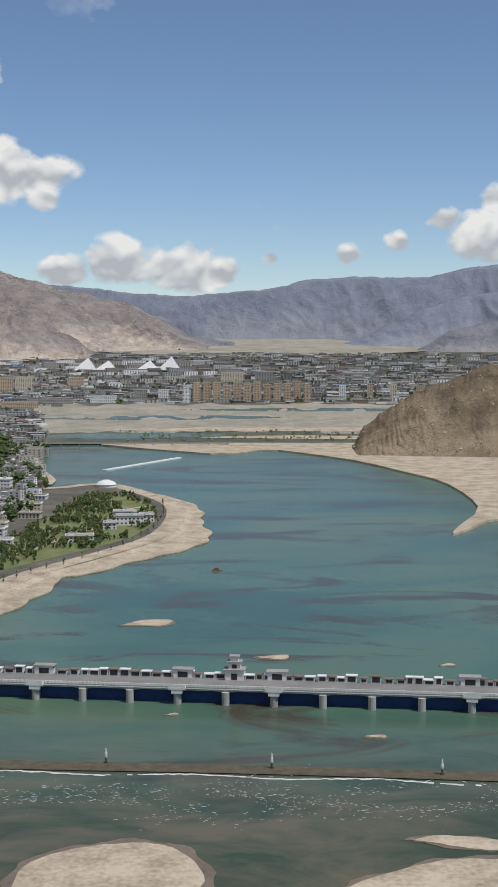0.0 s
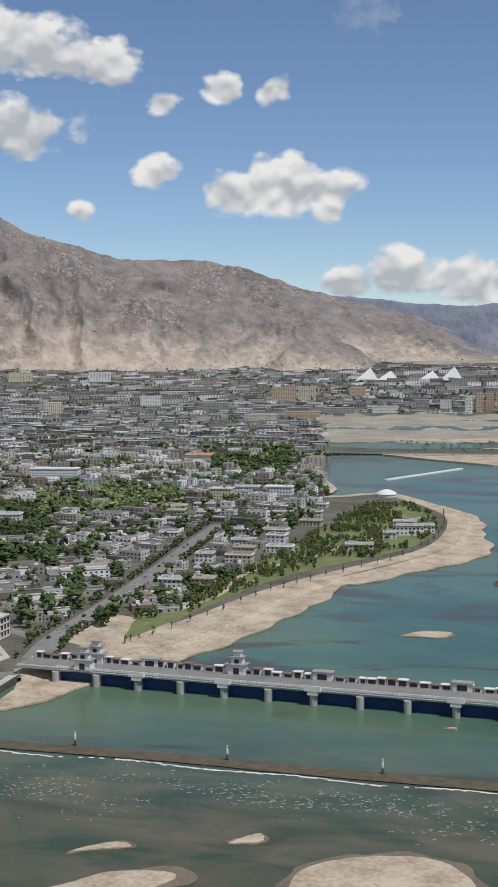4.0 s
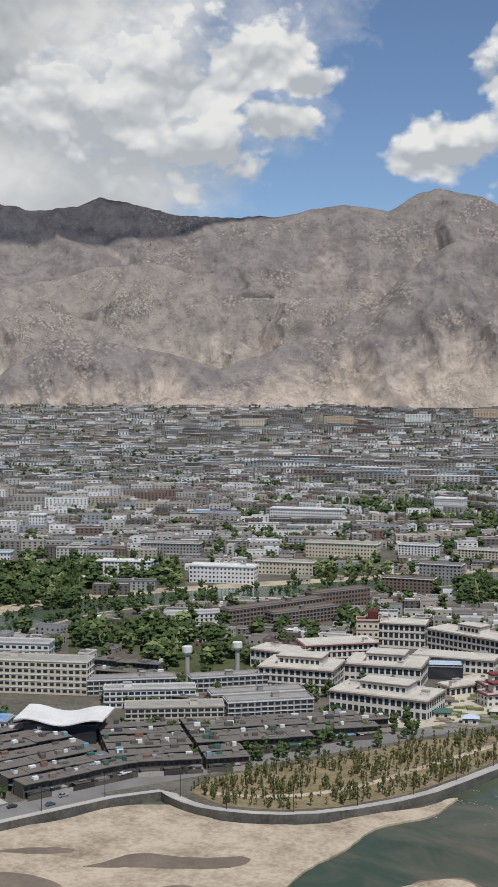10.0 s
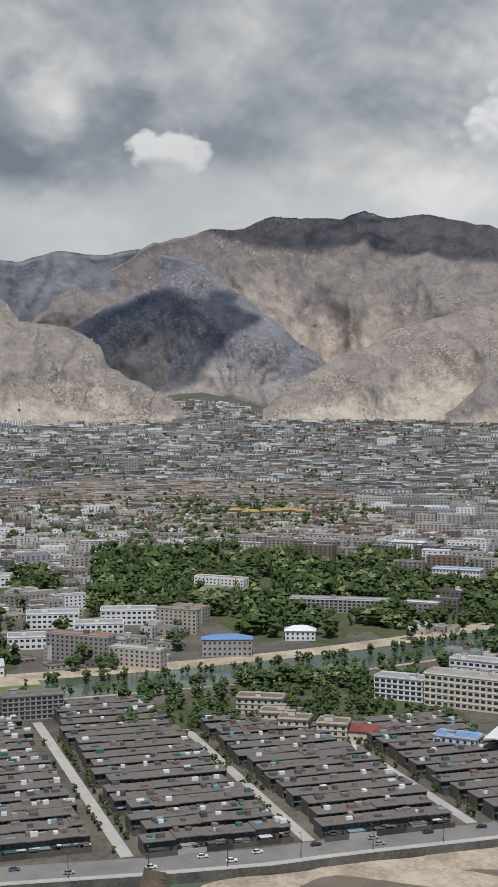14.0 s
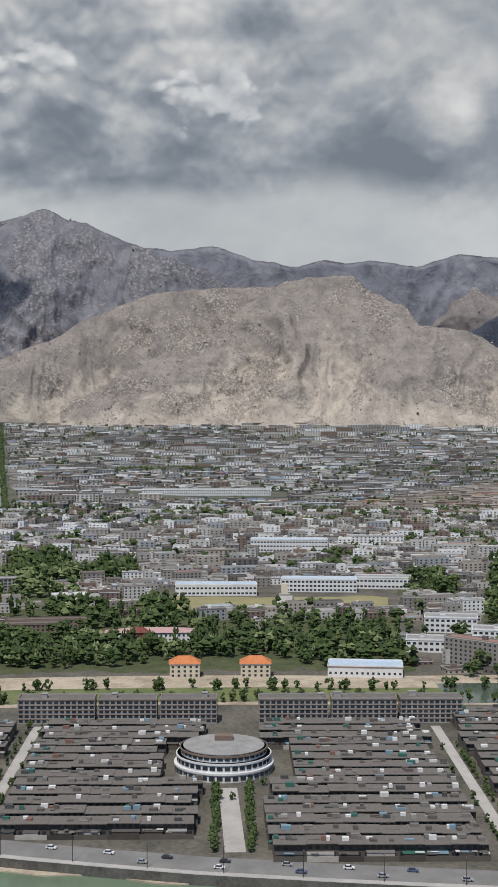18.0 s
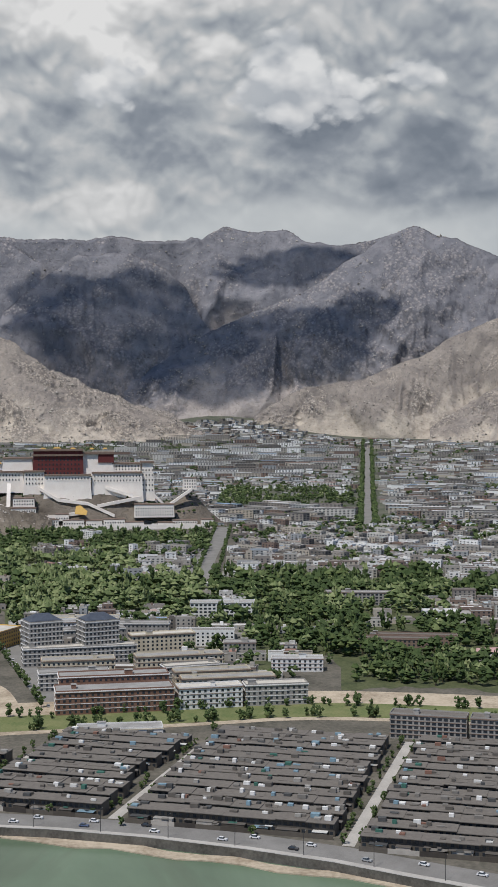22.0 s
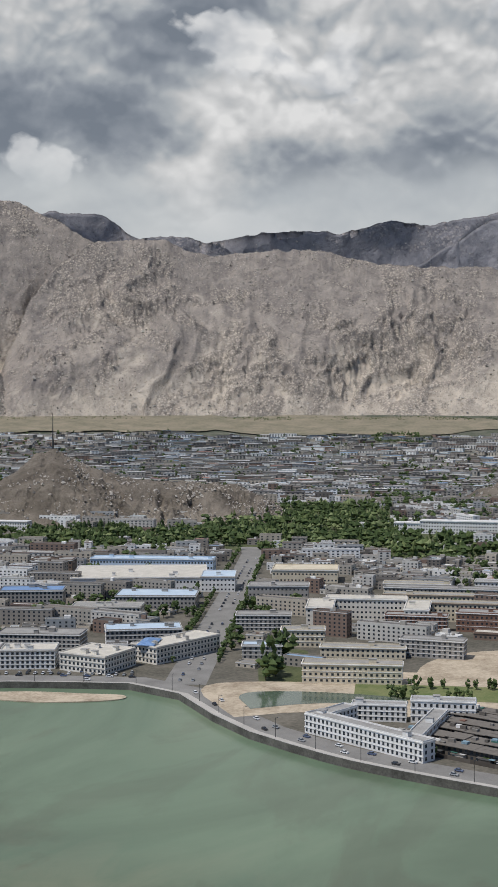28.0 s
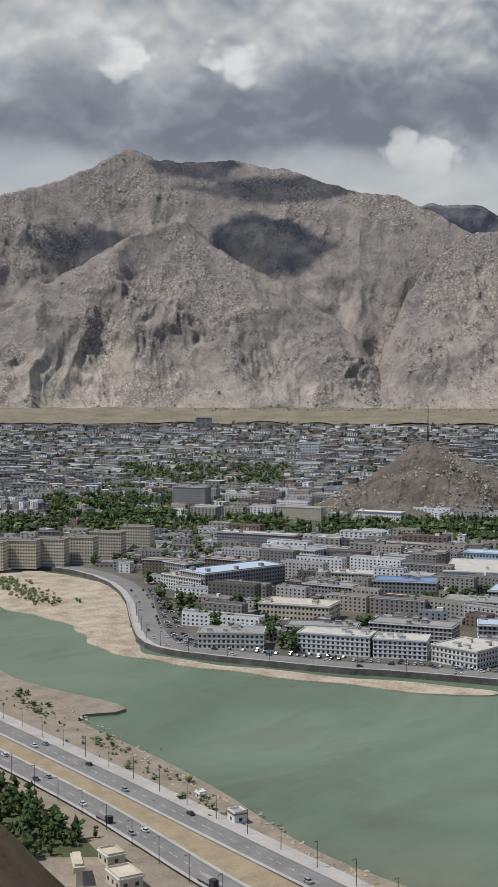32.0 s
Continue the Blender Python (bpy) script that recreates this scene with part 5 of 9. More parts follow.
def block_house(name, x, y, ang, w, d, h, storeys, label, category="building", wall=None, roof=None, trim=None, z=3.0, seed=0, huts=1, spacing=3.2, pane=(1.5, 1.5), group="", hip=0.0, cornice=0.35):
    """A flat-roofed block: walls with parapet, sunk roof, cornice, panes and roof huts."""
    rng = random.Random(seed + int(abs(x) * 7 + abs(y) * 3))
    ob = thing(name, x, y, z, ang, label, category, group)
    g = Geo().box(0, 0, -0.5, w, d, h + 0.5, ends=False)
    if not hip:
        t = 0.3
        for sx, sy, bw, bd in ((0, -1, w, t), (0, 1, w, t), (-1, 0, t, d - 2 * t), (1, 0, t, d - 2 * t)):
            g.box(sx * (w - t) / 2, sy * (d - t) / 2, h, bw, bd, 0.8)
    part("wall", g, wall or M_WALL, ob)
    if hip:
        part("roof", Geo().hip(0, 0, h, w + 1.6, d + 1.6, hip), roof or M_ROOF, ob)
    else:
        part("roof", Geo().box(0, 0, h - 0.3, w - 0.5, d - 0.5, 0.35), roof or M_ROOF, ob)
    g = Geo()
    for sx, sy, bw, bd in ((0, -1, w + 2 * cornice, cornice), (0, 1, w + 2 * cornice, cornice), (-1, 0, cornice, d), (1, 0, cornice, d)):
        g.box(sx * (w + cornice) / 2, sy * (d + cornice) / 2, h - 0.55, bw, bd, 0.55)
    part("cornice", g, trim or M_TRIM, ob)
    if storeys >= 3 and not hip and x * x + y * y < 980 ** 2:
        for k in range(1, storeys):
            part("floor_ledge", Geo().box(0, 0, k * (h - 0.8) / storeys - 0.12, w + 0.5, d + 0.5, 0.3), trim or M_TRIM, ob)
    g = Geo()
    for pts in window_rows(w, d, h, storeys, 0, 0, 0, 0, rng, spacing, pane):
        g.add(pts, [(0, 1, 2, 3)])
    tagged(part("window_panes", g, M_GLASS, ob), kind="stuff")
    if not hip:
        for k in range(huts):
            hw, hd = rng.uniform(2.5, 5), rng.uniform(2.5, 4)
            if w > hw + 2 and d > hd + 2:
                hx, hy = rng.uniform(-1, 1) * (w - hw - 1.5) / 2, rng.uniform(-1, 1) * (d - hd - 1.5) / 2
                hut = part("roof_hut", Geo().box(hx, hy, h + 0.05, hw, hd, 2.4), wall or M_WALL, ob)
                part("hut_roof", Geo().box(hx, hy, h + 2.45, hw + 0.5, hd + 0.5, 0.2), M_ROOFG, hut)
    return ob



# ---- terraces on the island ----
UX, UY = 0.24, 0.971  # along the rows
U0 = (-540.0, 26.0)
ROW_ANG = math.atan2(UY, UX)


def isle(u, v):
    return U0[0] + UX * u - UY * v, U0[1] + UY * u + UX * v


M_TROOF = islands("terrace roof", ((0, (0.225, 0.202, 0.178)), (0.25, (0.275, 0.25, 0.222)), (0.45, (0.165, 0.148, 0.13)), (0.65, (0.235, 0.20, 0.17)), (0.84, (0.115, 0.105, 0.095)), (0.93, (0.50, 0.48, 0.45))), 2.2, 0.9, stain=0.5)
# wall paint is darkened to carry the shade of eaves and yard sheds
M_TWALL = islands("shade-darkened terrace wall", ((0, (0.075, 0.064, 0.053)), (0.35, (0.11, 0.096, 0.08)), (0.65, (0.055, 0.048, 0.042)), (0.88, (0.40, 0.37, 0.33))), 3.0, 0.9)
M_SHED = islands("yard roof", ((0, (0.12, 0.108, 0.095)), (0.28, (0.20, 0.186, 0.168)), (0.50, (0.075, 0.076, 0.076)), (0.68, (0.33, 0.315, 0.29)), (0.80, (0.62, 0.61, 0.58)), (0.89, (0.20, 0.30, 0.36)), (0.925, (0.05, 0.14, 0.11)), (0.96, (0.22, 0.12, 0.09)), (0.985, (0.07, 0.14, 0.36))), 3.0, 0.8)


def terrace(u0, u1, v, seed, ang=None, origin=None, depth=8.2):
    """A row of two-storey houses with yards and sheds in front, built along x."""
    rng = random.Random(seed)
    ang = ROW_ANG if ang is None else ang
    length = u1 - u0
    cx, cy = isle((u0 + u1) / 2, v) if origin is None else origin
    ob = thing("terrace_house_row", cx, cy, 3.0 + 0.017 * (seed % 11), ang, "low grey row of two-storey terrace houses with flat roofs", "terrace", "terraces on the island")
    panes, sheds, shed_roofs, huts = Geo(), Geo(), Geo(), Geo()
    x, row_h = -length / 2, rng.uniform(5.3, 5.9)
    while x < length / 2 - 4:
        w = min(rng.uniform(9.5, 13.5), length / 2 - x)
        h = row_h + rng.choice((0, 0, 0, 0.12, 0.3, -0.25))
        m = x + w / 2
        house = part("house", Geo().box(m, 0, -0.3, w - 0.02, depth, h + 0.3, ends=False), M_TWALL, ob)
        roof = Geo().box(m, -0.5, h, w + 0.05, depth + 2.2, 0.3)
        if rng.random() < 0.3:
            roof.box(m + rng.uniform(-1, 1), rng.uniform(-1, 1), h + 0.352, w * rng.uniform(0.3, 0.8), depth * rng.uniform(0.3, 0.6), 0.12)
        part("roof", roof, M_TROOF, house)
        n = max(2, int(w / 2.6))
        for k in range(n):
            px = x + (k + 0.5) * w / n
            for zz in (0.7, 3.4):
                for yy, sgn in ((-depth / 2 - 0.05, 1), (depth / 2 + 0.05, -1)):
                    panes.add([(px - 0.75 * sgn, yy, zz), (px + 0.75 * sgn, yy, zz), (px + 0.75 * sgn, yy, zz + 1.45), (px - 0.75 * sgn, yy, zz + 1.45)], [(0, 1, 2, 3)])
        sh = rng.uniform(2.3, 3.0)
        sw = w * rng.uniform(0.45, 0.85)
        sx = m + rng.uniform(-0.5, 0.5) * (w - sw)
        sheds.box(sx, -depth / 2 - 1.9, -0.3, sw, 2.9, sh + 0.3, ends=False)
        shed_roofs.box(sx, -depth / 2 - 1.9, sh, sw + 0.4, 3.3, 0.15)
        sheds.box(m, -depth / 2 - 4.2, -0.3, w, 0.25, 2.0 + 0.3)
        for _ in range(rng.choice((2, 3, 4, 5))):  # lean-tos and stores crowding the yard and the roof
            lw = rng.uniform(1.6, 4.0)
            if rng.random() < 0.5:
                shed_roofs.box(m + rng.uniform(-0.5, 0.5) * (w - lw), -depth / 2 - rng.uniform(1.2, 3.6), rng.uniform(2.2, 3.4), lw, rng.uniform(1.2, 2.6), 0.12, rng.uniform(-0.05, 0.05))
            else:
                shed_roofs.box(m + rng.uniform(-0.5, 0.5) * (w - lw), rng.uniform(-0.3, 0.3) * depth, h + 0.36, lw, rng.uniform(1.2, 2.8), rng.uniform(0.3, 1.9), rng.uniform(-0.05, 0.05))
        if rng.random() < 0.35:
            huts.box(m + rng.uniform(-0.3, 0.3) * w, rng.uniform(-2, 2), h + 0.35, rng.uniform(1.4, 3.2), rng.uniform(1.2, 2.4), rng.uniform(0.7, 1.9))
        x += w
    tagged(part("window_panes", panes, M_GLASS, ob), kind="stuff")
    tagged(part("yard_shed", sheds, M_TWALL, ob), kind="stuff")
    tagged(part("shed_roof", shed_roofs, M_SHED, ob), kind="stuff")
    if huts.v:
        tagged(part("roof_tank", huts, M_WHITE, ob, "pale roof tanks and stair hoods"), kind="stuff")


def bank_v(u):
    return float(np.interp(u, [-343, -121, -17, 42, 106, 253, 347, 420], [-11, -13, -19, -35, -50, -70, -70, -74]))


BLOCKS = ((-262, -190), (-184, -112), (-103, -5), (5, 92), (118, 208), (222, 284), (294, 356), (366, 428))
PITCH = 13.6
seed = 1
for u0, u1 in BLOCKS:
    start = max(bank_v(u0), bank_v(u1)) + 29
    last = 200 if u0 == 222 else 176 if -110 < u0 < 222 else (140 if u0 == 294 else 118 if u0 >= 290 else (140 if u0 > 0 else (150 if u0 > -190 else 96)))
    v = start
    while v < last:
        a, b = u0 + random.Random(seed).uniform(0, 5), u1 - random.Random(seed + 1).uniform(0, 5)
        rounds = [(a, b)]
        if 60 < v < 134:  # leave room for the round building
            if u0 == 5:
                rounds = [(a, 72)]
            if u0 == 118:
                rounds = [(134, b)]
        for p, q in rounds:
            terrace(p, q, v, seed)
        seed += 2
        v += PITCH
for k in range(1, 7):  # rows between the school and the embankment park
    ax, ay = -418 + 9.4 * k, 518 - 7.7 * k
    n = 0
    while n < 90 and ax + 0.64 * n < np.interp(ay + 0.77 * n, [395, 440, 505, 560, 640], [-396, -378, -352, -330, -300]) - 9 and not (ax + 0.64 * n > -392 and ay + 0.77 * n > 566):
        n += 1
    for lo, hi in ((-62, -22), (-20, n)):
        if hi - lo > 12:
            m = (lo + hi) / 2
            terrace(lo, hi, 0, 1100 + k * 5 + int(abs(lo)), math.atan2(0.77, 0.64), (ax + 0.64 * m, ay + 0.77 * m), 7.4)
for k, (bm, d, L, turn) in enumerate(((43.3, 735, 48, -24), (42.6, 765, 44, -24), (43.0, 795, 50, -24), (39.5, 700, 40, -24))):
    terrace(-L / 2, L / 2, 0, 1300 + k, radians(bm + turn), polar(bm, d))

# lanes and the garden axis
for u in (0, 216, 289, 361, -107, -187):
    x0, y0 = isle(u, bank_v(u) + 24)
    x1, y1 = isle(u, 180 if -10 < u < 250 else 140)
    sheet_object("lane", strip([(x0, y0), (x1, y1)], 2.6, -2.6, 3.08), M_PAVE, "narrow pale lane between the terraces", "lane")
x0, y0 = isle(106, -20)
x1, y1 = isle(103, 66)
sheet_object("garden_path", strip([(x0, y0), (x1, y1)], 4.2, -4.2, 3.08), M_PAVE, "paved garden walk between hedges", "path")


# ---- the round building ----
def round_building(x, y):
    ob = thing("round_building", x, y, 3.0, ROW_ANG, "white ring-shaped building with terraced storeys and brown roof edge", "building")
    for k, (r, z, h) in enumerate(((23.5, 0, 4.4), (22.4, 4.4, 4.2), (20.6, 8.6, 3.2))):
        part("storey", Geo().cyl(0, 0, z - (0.3 if k == 0 else 0), r, h, 40), M_WHITE, ob)
        g = Geo()
        n = 40
        for i in range(n):
            a0, a1 = 2 * math.pi * (i + 0.14) / n, 2 * math.pi * (i + 0.86) / n
            rr_ = r * math.cos(math.pi / n) + 0.35
            g.add([(rr_ * math.cos(a0), rr_ * math.sin(a0), z + 1.0), (rr_ * math.cos(a1), rr_ * math.sin(a1), z + 1.0), (rr_ * math.cos(a1), rr_ * math.sin(a1), z + 2.9), (rr_ * math.cos(a0), rr_ * math.sin(a0), z + 2.9)], [(0, 1, 2, 3)])
        tagged(part("window_panes", g, M_GLASS, ob), kind="stuff")
        part("ledge", Geo().cyl(0, 0, z + h - 0.9, r + 0.55, 0.9, 40), M_WHITE if k < 2 else M_BROWN, ob)
    part("roof", Geo().cyl(0, 0, 11.81, 19.6, 0.4, 40), M_ROOFG, ob)
    part("roof_hall", Geo().box(0, 9, 12.2, 9, 6, 2.2), M_BROWN, ob, "brown roof hall")


round_building(*isle(101, 97))


# ---- single houses ----
def pane_row(g, x0, x1, y, z, n, w=1.6, h=2.4):
    for i in range(n):
        x = x0 + (i + 0.5) * (x1 - x0) / n
        g.add([(x - w / 2, y, z), (x + w / 2, y, z), (x + w / 2, y, z + h), (x - w / 2, y, z + h)], [(0, 1, 2, 3)])


def face(b, d, depth):
    """The middle of a block whose front stands at that bearing and distance."""
    return polar(b, d + depth / 2)


SOLID = []  # what the filling houses keep clear of: x, y, radius


def placed(name, b, d, w, depth, h, storeys, label, turn=0.0, **more):
    x, y = face(b, d, depth)
    SOLID.append((x, y, max(w, depth) * 0.62 + 5))
    z = float(ground_z(x, y))
    return block_house(name, x, y, radians(b + turn), w, depth, h, storeys, label, z=z, **more)


LONG = dict(spacing=3.6, pane=(2.4, 1.7))
# museum quarter
def wing(name, a, b, dp, h, storeys, label, category="building", tier=0.0, **more):
    """A block whose front foot runs from a to b, with an upper storey set back on its roof where tier is given."""
    (ax, ay), (bx, by) = a, b
    ang, w = math.atan2(by - ay, bx - ax), math.hypot(bx - ax, by - ay)
    x, y = (ax + bx) / 2 - math.sin(ang) * dp / 2, (ay + by) / 2 + math.cos(ang) * dp / 2
    for k in range(max(1, round(w / dp))):
        q = (k + 0.5) / max(1, round(w / dp)) - 0.5
        SOLID.append((x + math.cos(ang) * w * q, y + math.sin(ang) * w * q, min(w, dp) * 0.62 + 4))
    ob = block_house(name, x, y, ang, w, dp, h, storeys, label, category, **more)
    if tier:
        tw, td = w * tier, dp * 0.5
        up = part("upper_storey", Geo().box(0, dp * 0.06, h + 0.05, tw, td, 4.2), more.get("wall") or M_WALL, ob)
        part("upper_cornice", Geo().box(0, dp * 0.06, h + 4.25, tw + 1.6, td + 1.6, 0.7), more.get("trim") or M_TRIM, up)
        part("upper_roof", Geo().box(0, dp * 0.06, h + 4.96, tw + 0.6, td + 0.6, 0.35), more.get("roof") or M_ROOF, up)
        g = Geo()
        pane_row(g, -tw / 2 + 1, tw / 2 - 1, dp * 0.06 - td / 2 - 0.06, h + 1.2, max(2, int(tw / 3.2)), 1.8, 2.2)
        tagged(part("window_panes", g, M_GLASS, up), kind="stuff")
    return ob


TIBET = dict(wall=M_LIME, trim=M_BROWN, roof=M_PALEROOF, cornice=0.9, spacing=3.3, pane=(2.3, 3.2), group="museum wings", huts=2)
for a, b, dp, h, n, tier in (((-388, 577), (-334, 587), 28, 11, 2, 0.5), ((-448, 593), (-407, 608), 30, 13, 3, 0.6), ((-416, 633), (-374, 649), 30, 12, 2, 0.5), ((-487, 636), (-455, 640), 20, 11, 2, 0), ((-457, 735), (-428, 747), 18, 16, 3, 0),
                             ((-426, 746), (-370, 738), 22, 14, 3, 0.3), ((-361, 723), (-307, 719), 24, 13, 3, 0.3), ((-404, 690), (-356, 704), 18, 9, 2, 0), ((-350, 640), (-338, 668), 12, 6, 1, 0), ((-372, 612), (-352, 618), 10, 6, 1, 0)):
    wing("museum_wing", a, b, dp, h, n, "white museum wing with dark cornice and stepped pale roofs", "museum", tier, **TIBET)
wing("museum_frieze_hall", (-460, 656), (-430, 693), 20, 13, 3, "museum hall with a broad red-brown frieze", "museum", wall=M_LIME, trim=M_REDROOF, roof=M_PALEROOF, cornice=1.1, pane=(2.0, 2.6))
tower_ = wing("museum_tower", (-455, 706), (-443, 714), 12, 22, 4, "cream museum tower with a dark red top", "museum", wall=M_CREAM, trim=M_RED, roof=M_RED, cornice=0.6, huts=0)
part("red_top", Geo().box(3.5, 0, 22.1, 6.5, 9, 5.5), M_RED, tower_, "dark red tower top")
wing("museum_glass_hall", (-398, 664), (-366, 684), 16, 8, 2, "low museum hall with a grey-green glazed roof", "museum", wall=M_GLASS, trim=M_GREYW, roof=M_PALEBLUE, huts=0)
for a, b, dp, h in (((-324, 634), (-312, 653), 11, 7), ((-310, 658), (-300, 676), 11, 8), ((-334, 650), (-320, 668), 10, 8)):
    wing("temple_hall", a, b, dp, h, 2, "small temple hall with white walls and dark red roof edge", "temple", 0.5, wall=M_LIME, trim=M_RED, roof=M_REDROOF, cornice=1.0, group="temple halls", huts=0)
# school by the canal
placed("school", 47.3, 742, 78, 15, 19, 5, "long cream five-storey school with white gable ends", -18, wall=M_CREAM, trim=M_WHITE, roof=M_ROOFG, **LONG)
placed("school", 50.6, 762, 48, 14, 13, 4, "white and pale green school wing", -18, wall=M_WHITE, trim=M_GREYW, roof=M_ROOFG, **LONG)
placed("school", 47.6, 806, 44, 13, 16, 4, "white school wing behind the main block", -18, wall=M_WHITE, trim=M_GREYW, roof=M_ROOFG, **LONG)
RIBBON = dict(spacing=3.2, pane=(2.6, 1.5), roof=M_ROOFG, huts=1)
for a, b, dp, h, n, wl in (((-414, 523), (-385, 558), 13, 11, 4, M_GREYW), ((-448, 482), (-411, 516), 13, 11, 4, M_CREAM), ((-434, 534), (-402, 574), 11, 10, 3, M_GREYW), ((-470, 560), (-434, 606), 10, 9, 3, M_GREYW), ((-486, 506), (-450, 540), 11, 10, 3, M_WHITE), ((-512, 520), (-478, 556), 11, 9, 3, M_GREYW)):
    wing("teaching_block", a, b, dp, h, n, "grey teaching block with long ribbon windows", "school", wall=wl, trim=M_WHITE if wl is M_GREYW else M_GREYW, group="teaching blocks", **RIBBON)
for a, b, h in (((-574, 724), (-552, 812), 13), ((-566, 816), (-548, 868), 14), ((-548, 742), (-530, 800), 11)):
    wing("canal_apartments", a, b, 11, h, 4, "brown apartment row with dark balconies by the canal", "apartments", wall=M_BROWN, trim=M_GREYW, roof=M_TROOF, group="apartments by the canal", spacing=3.0, pane=(2.0, 1.6))
wing("canal_house", (-611, 699), (-582, 737), 14, 9, 3, "white house with long window rows by the canal", "house", wall=M_WHITE, trim=M_GREYW, roof=M_ROOFG)
placed("blue_block", 48.8, 650, 22, 12, 9, 3, "pale blue and white block beside the hall", -18, wall=M_PALEBLUE, roof=M_BLUE)
for b, d, w in ((54.2, 668, 16), (55.9, 676, 16), (57.4, 724, 26), (56.8, 690, 14)):
    placed("villa", b, d, w, 12, 10, 3, "dark-roofed villa with balconies", -10, wall=M_CREAM, roof=M_TROOF, trim=M_BROWN, cornice=0.8, group="villas by the canal")
placed("red_temple_house", 52.9, 668, 24, 11, 6, 1, "low house with dark red roof", -10, wall=M_CREAM, roof=M_REDROOF, hip=3.0)
# houses in the park
placed("park_house", 55.7, 950, 22, 12, 7, 2, "white house with pale hipped roof in the park", 0, wall=M_WHITE, roof=M_WHITE, hip=3.5)
placed("park_house", 58.9, 890, 34, 12, 12, 3, "house with blue sheet roof in the park", 0, wall=M_GREYW, roof=M_BLUE, hip=3.0)
placed("park_hotel", 54.0, 1075, 82, 14, 11, 4, "long grey four-storey hotel among trees", -8, wall=M_GREYW, trim=M_WHITE, **LONG)
for b in (78.1, 75.0):
    placed("orange_roof_house", b, 836, 19, 14, 9, 3, "cream house with orange hipped tile roof", 0, wall=M_CREAM, roof=M_ORANGE, hip=4.2, group="orange-roofed houses", trim=M_WHITE)
placed("red_brick_block", 84.2, 1028, 66, 11, 7, 2, "long red-brown two-storey block", 0, wall=M_BROWN, roof=M_TROOF)
placed("red_brick_block", 84.9, 998, 60, 12, 9, 3, "long red-brown block among trees", 0, wall=M_BROWN, roof=M_TROOF)
placed("pink_hall", 79.4, 962, 72, 14, 7, 2, "pale hall with pinkish gabled roofs", 0, wall=M_WHITE, roof=islands("faded red roof", ((0, (0.42, 0.24, 0.22)), (0.5, (0.5, 0.32, 0.30))), 4), hip=3.0)
placed("pagoda_gate", 80.1, 952, 13, 10, 9, 2, "small dark red gate tower", 0, wall=M_REDROOF, roof=M_REDROOF, hip=3.5)
placed("warehouse", 70.2, 840, 48, 22, 7, 1, "pale blue-grey sheet-roofed warehouse", 0, wall=M_WHITE, roof=M_PALEBLUE, huts=0)
for b, d, w, h in ((76.7, 1190, 74, 10), (72.2, 1215, 70, 12), (69.4, 1240, 52, 11), (73.5, 1535, 90, 15), (66.5, 1010, 40, 12), (64.5, 960, 36, 12), (63.2, 1020, 44, 12), (67.2, 930, 40, 9)):
    placed("white_hall", b, d, w, 18, h, 2 if h < 12 else 3, "long white hall with pale blue roof sheets", 0, wall=M_WHITE, roof=M_PALEBLUE if w > 60 else M_ROOFG, trim=M_WHITE, **LONG)
placed("dark_block", 86.6, 1236, 62, 13, 12, 4, "grey apartment block among willows", 0, wall=M_GREYW, **LONG)
placed("white_block", 92.5, 1158, 58, 16, 13, 4, "white stepped office block in the woods", 0, wall=M_WHITE, trim=M_GREYW, **LONG)
placed("white_block", 89.3, 912, 36, 12, 9, 3, "white two-storey house by the canal", 0, wall=M_WHITE)
placed("white_block", 91.8, 976, 24, 11, 9, 3, "pale green house by the canal", 0, wall=M_GREYW)
# apartments at the back of the terraces
for u0, u1 in ((-12, 30), (32, 64), (66, 97), (120, 158), (160, 196), (198, 232)):
    x, y = isle((u0 + u1) / 2, 192)
    SOLID.append((x, y, 22))
    block_house("apartment_block", x, y, ROW_ANG, u1 - u0, 12, 13.5, 5, "brown-grey five-storey apartment block with balconies", "apartments", wall=M_GREYW, trim=M_BROWN, roof=M_TROOF, pane=(2.2, 1.6), spacing=3.0, group="apartments behind the terraces")
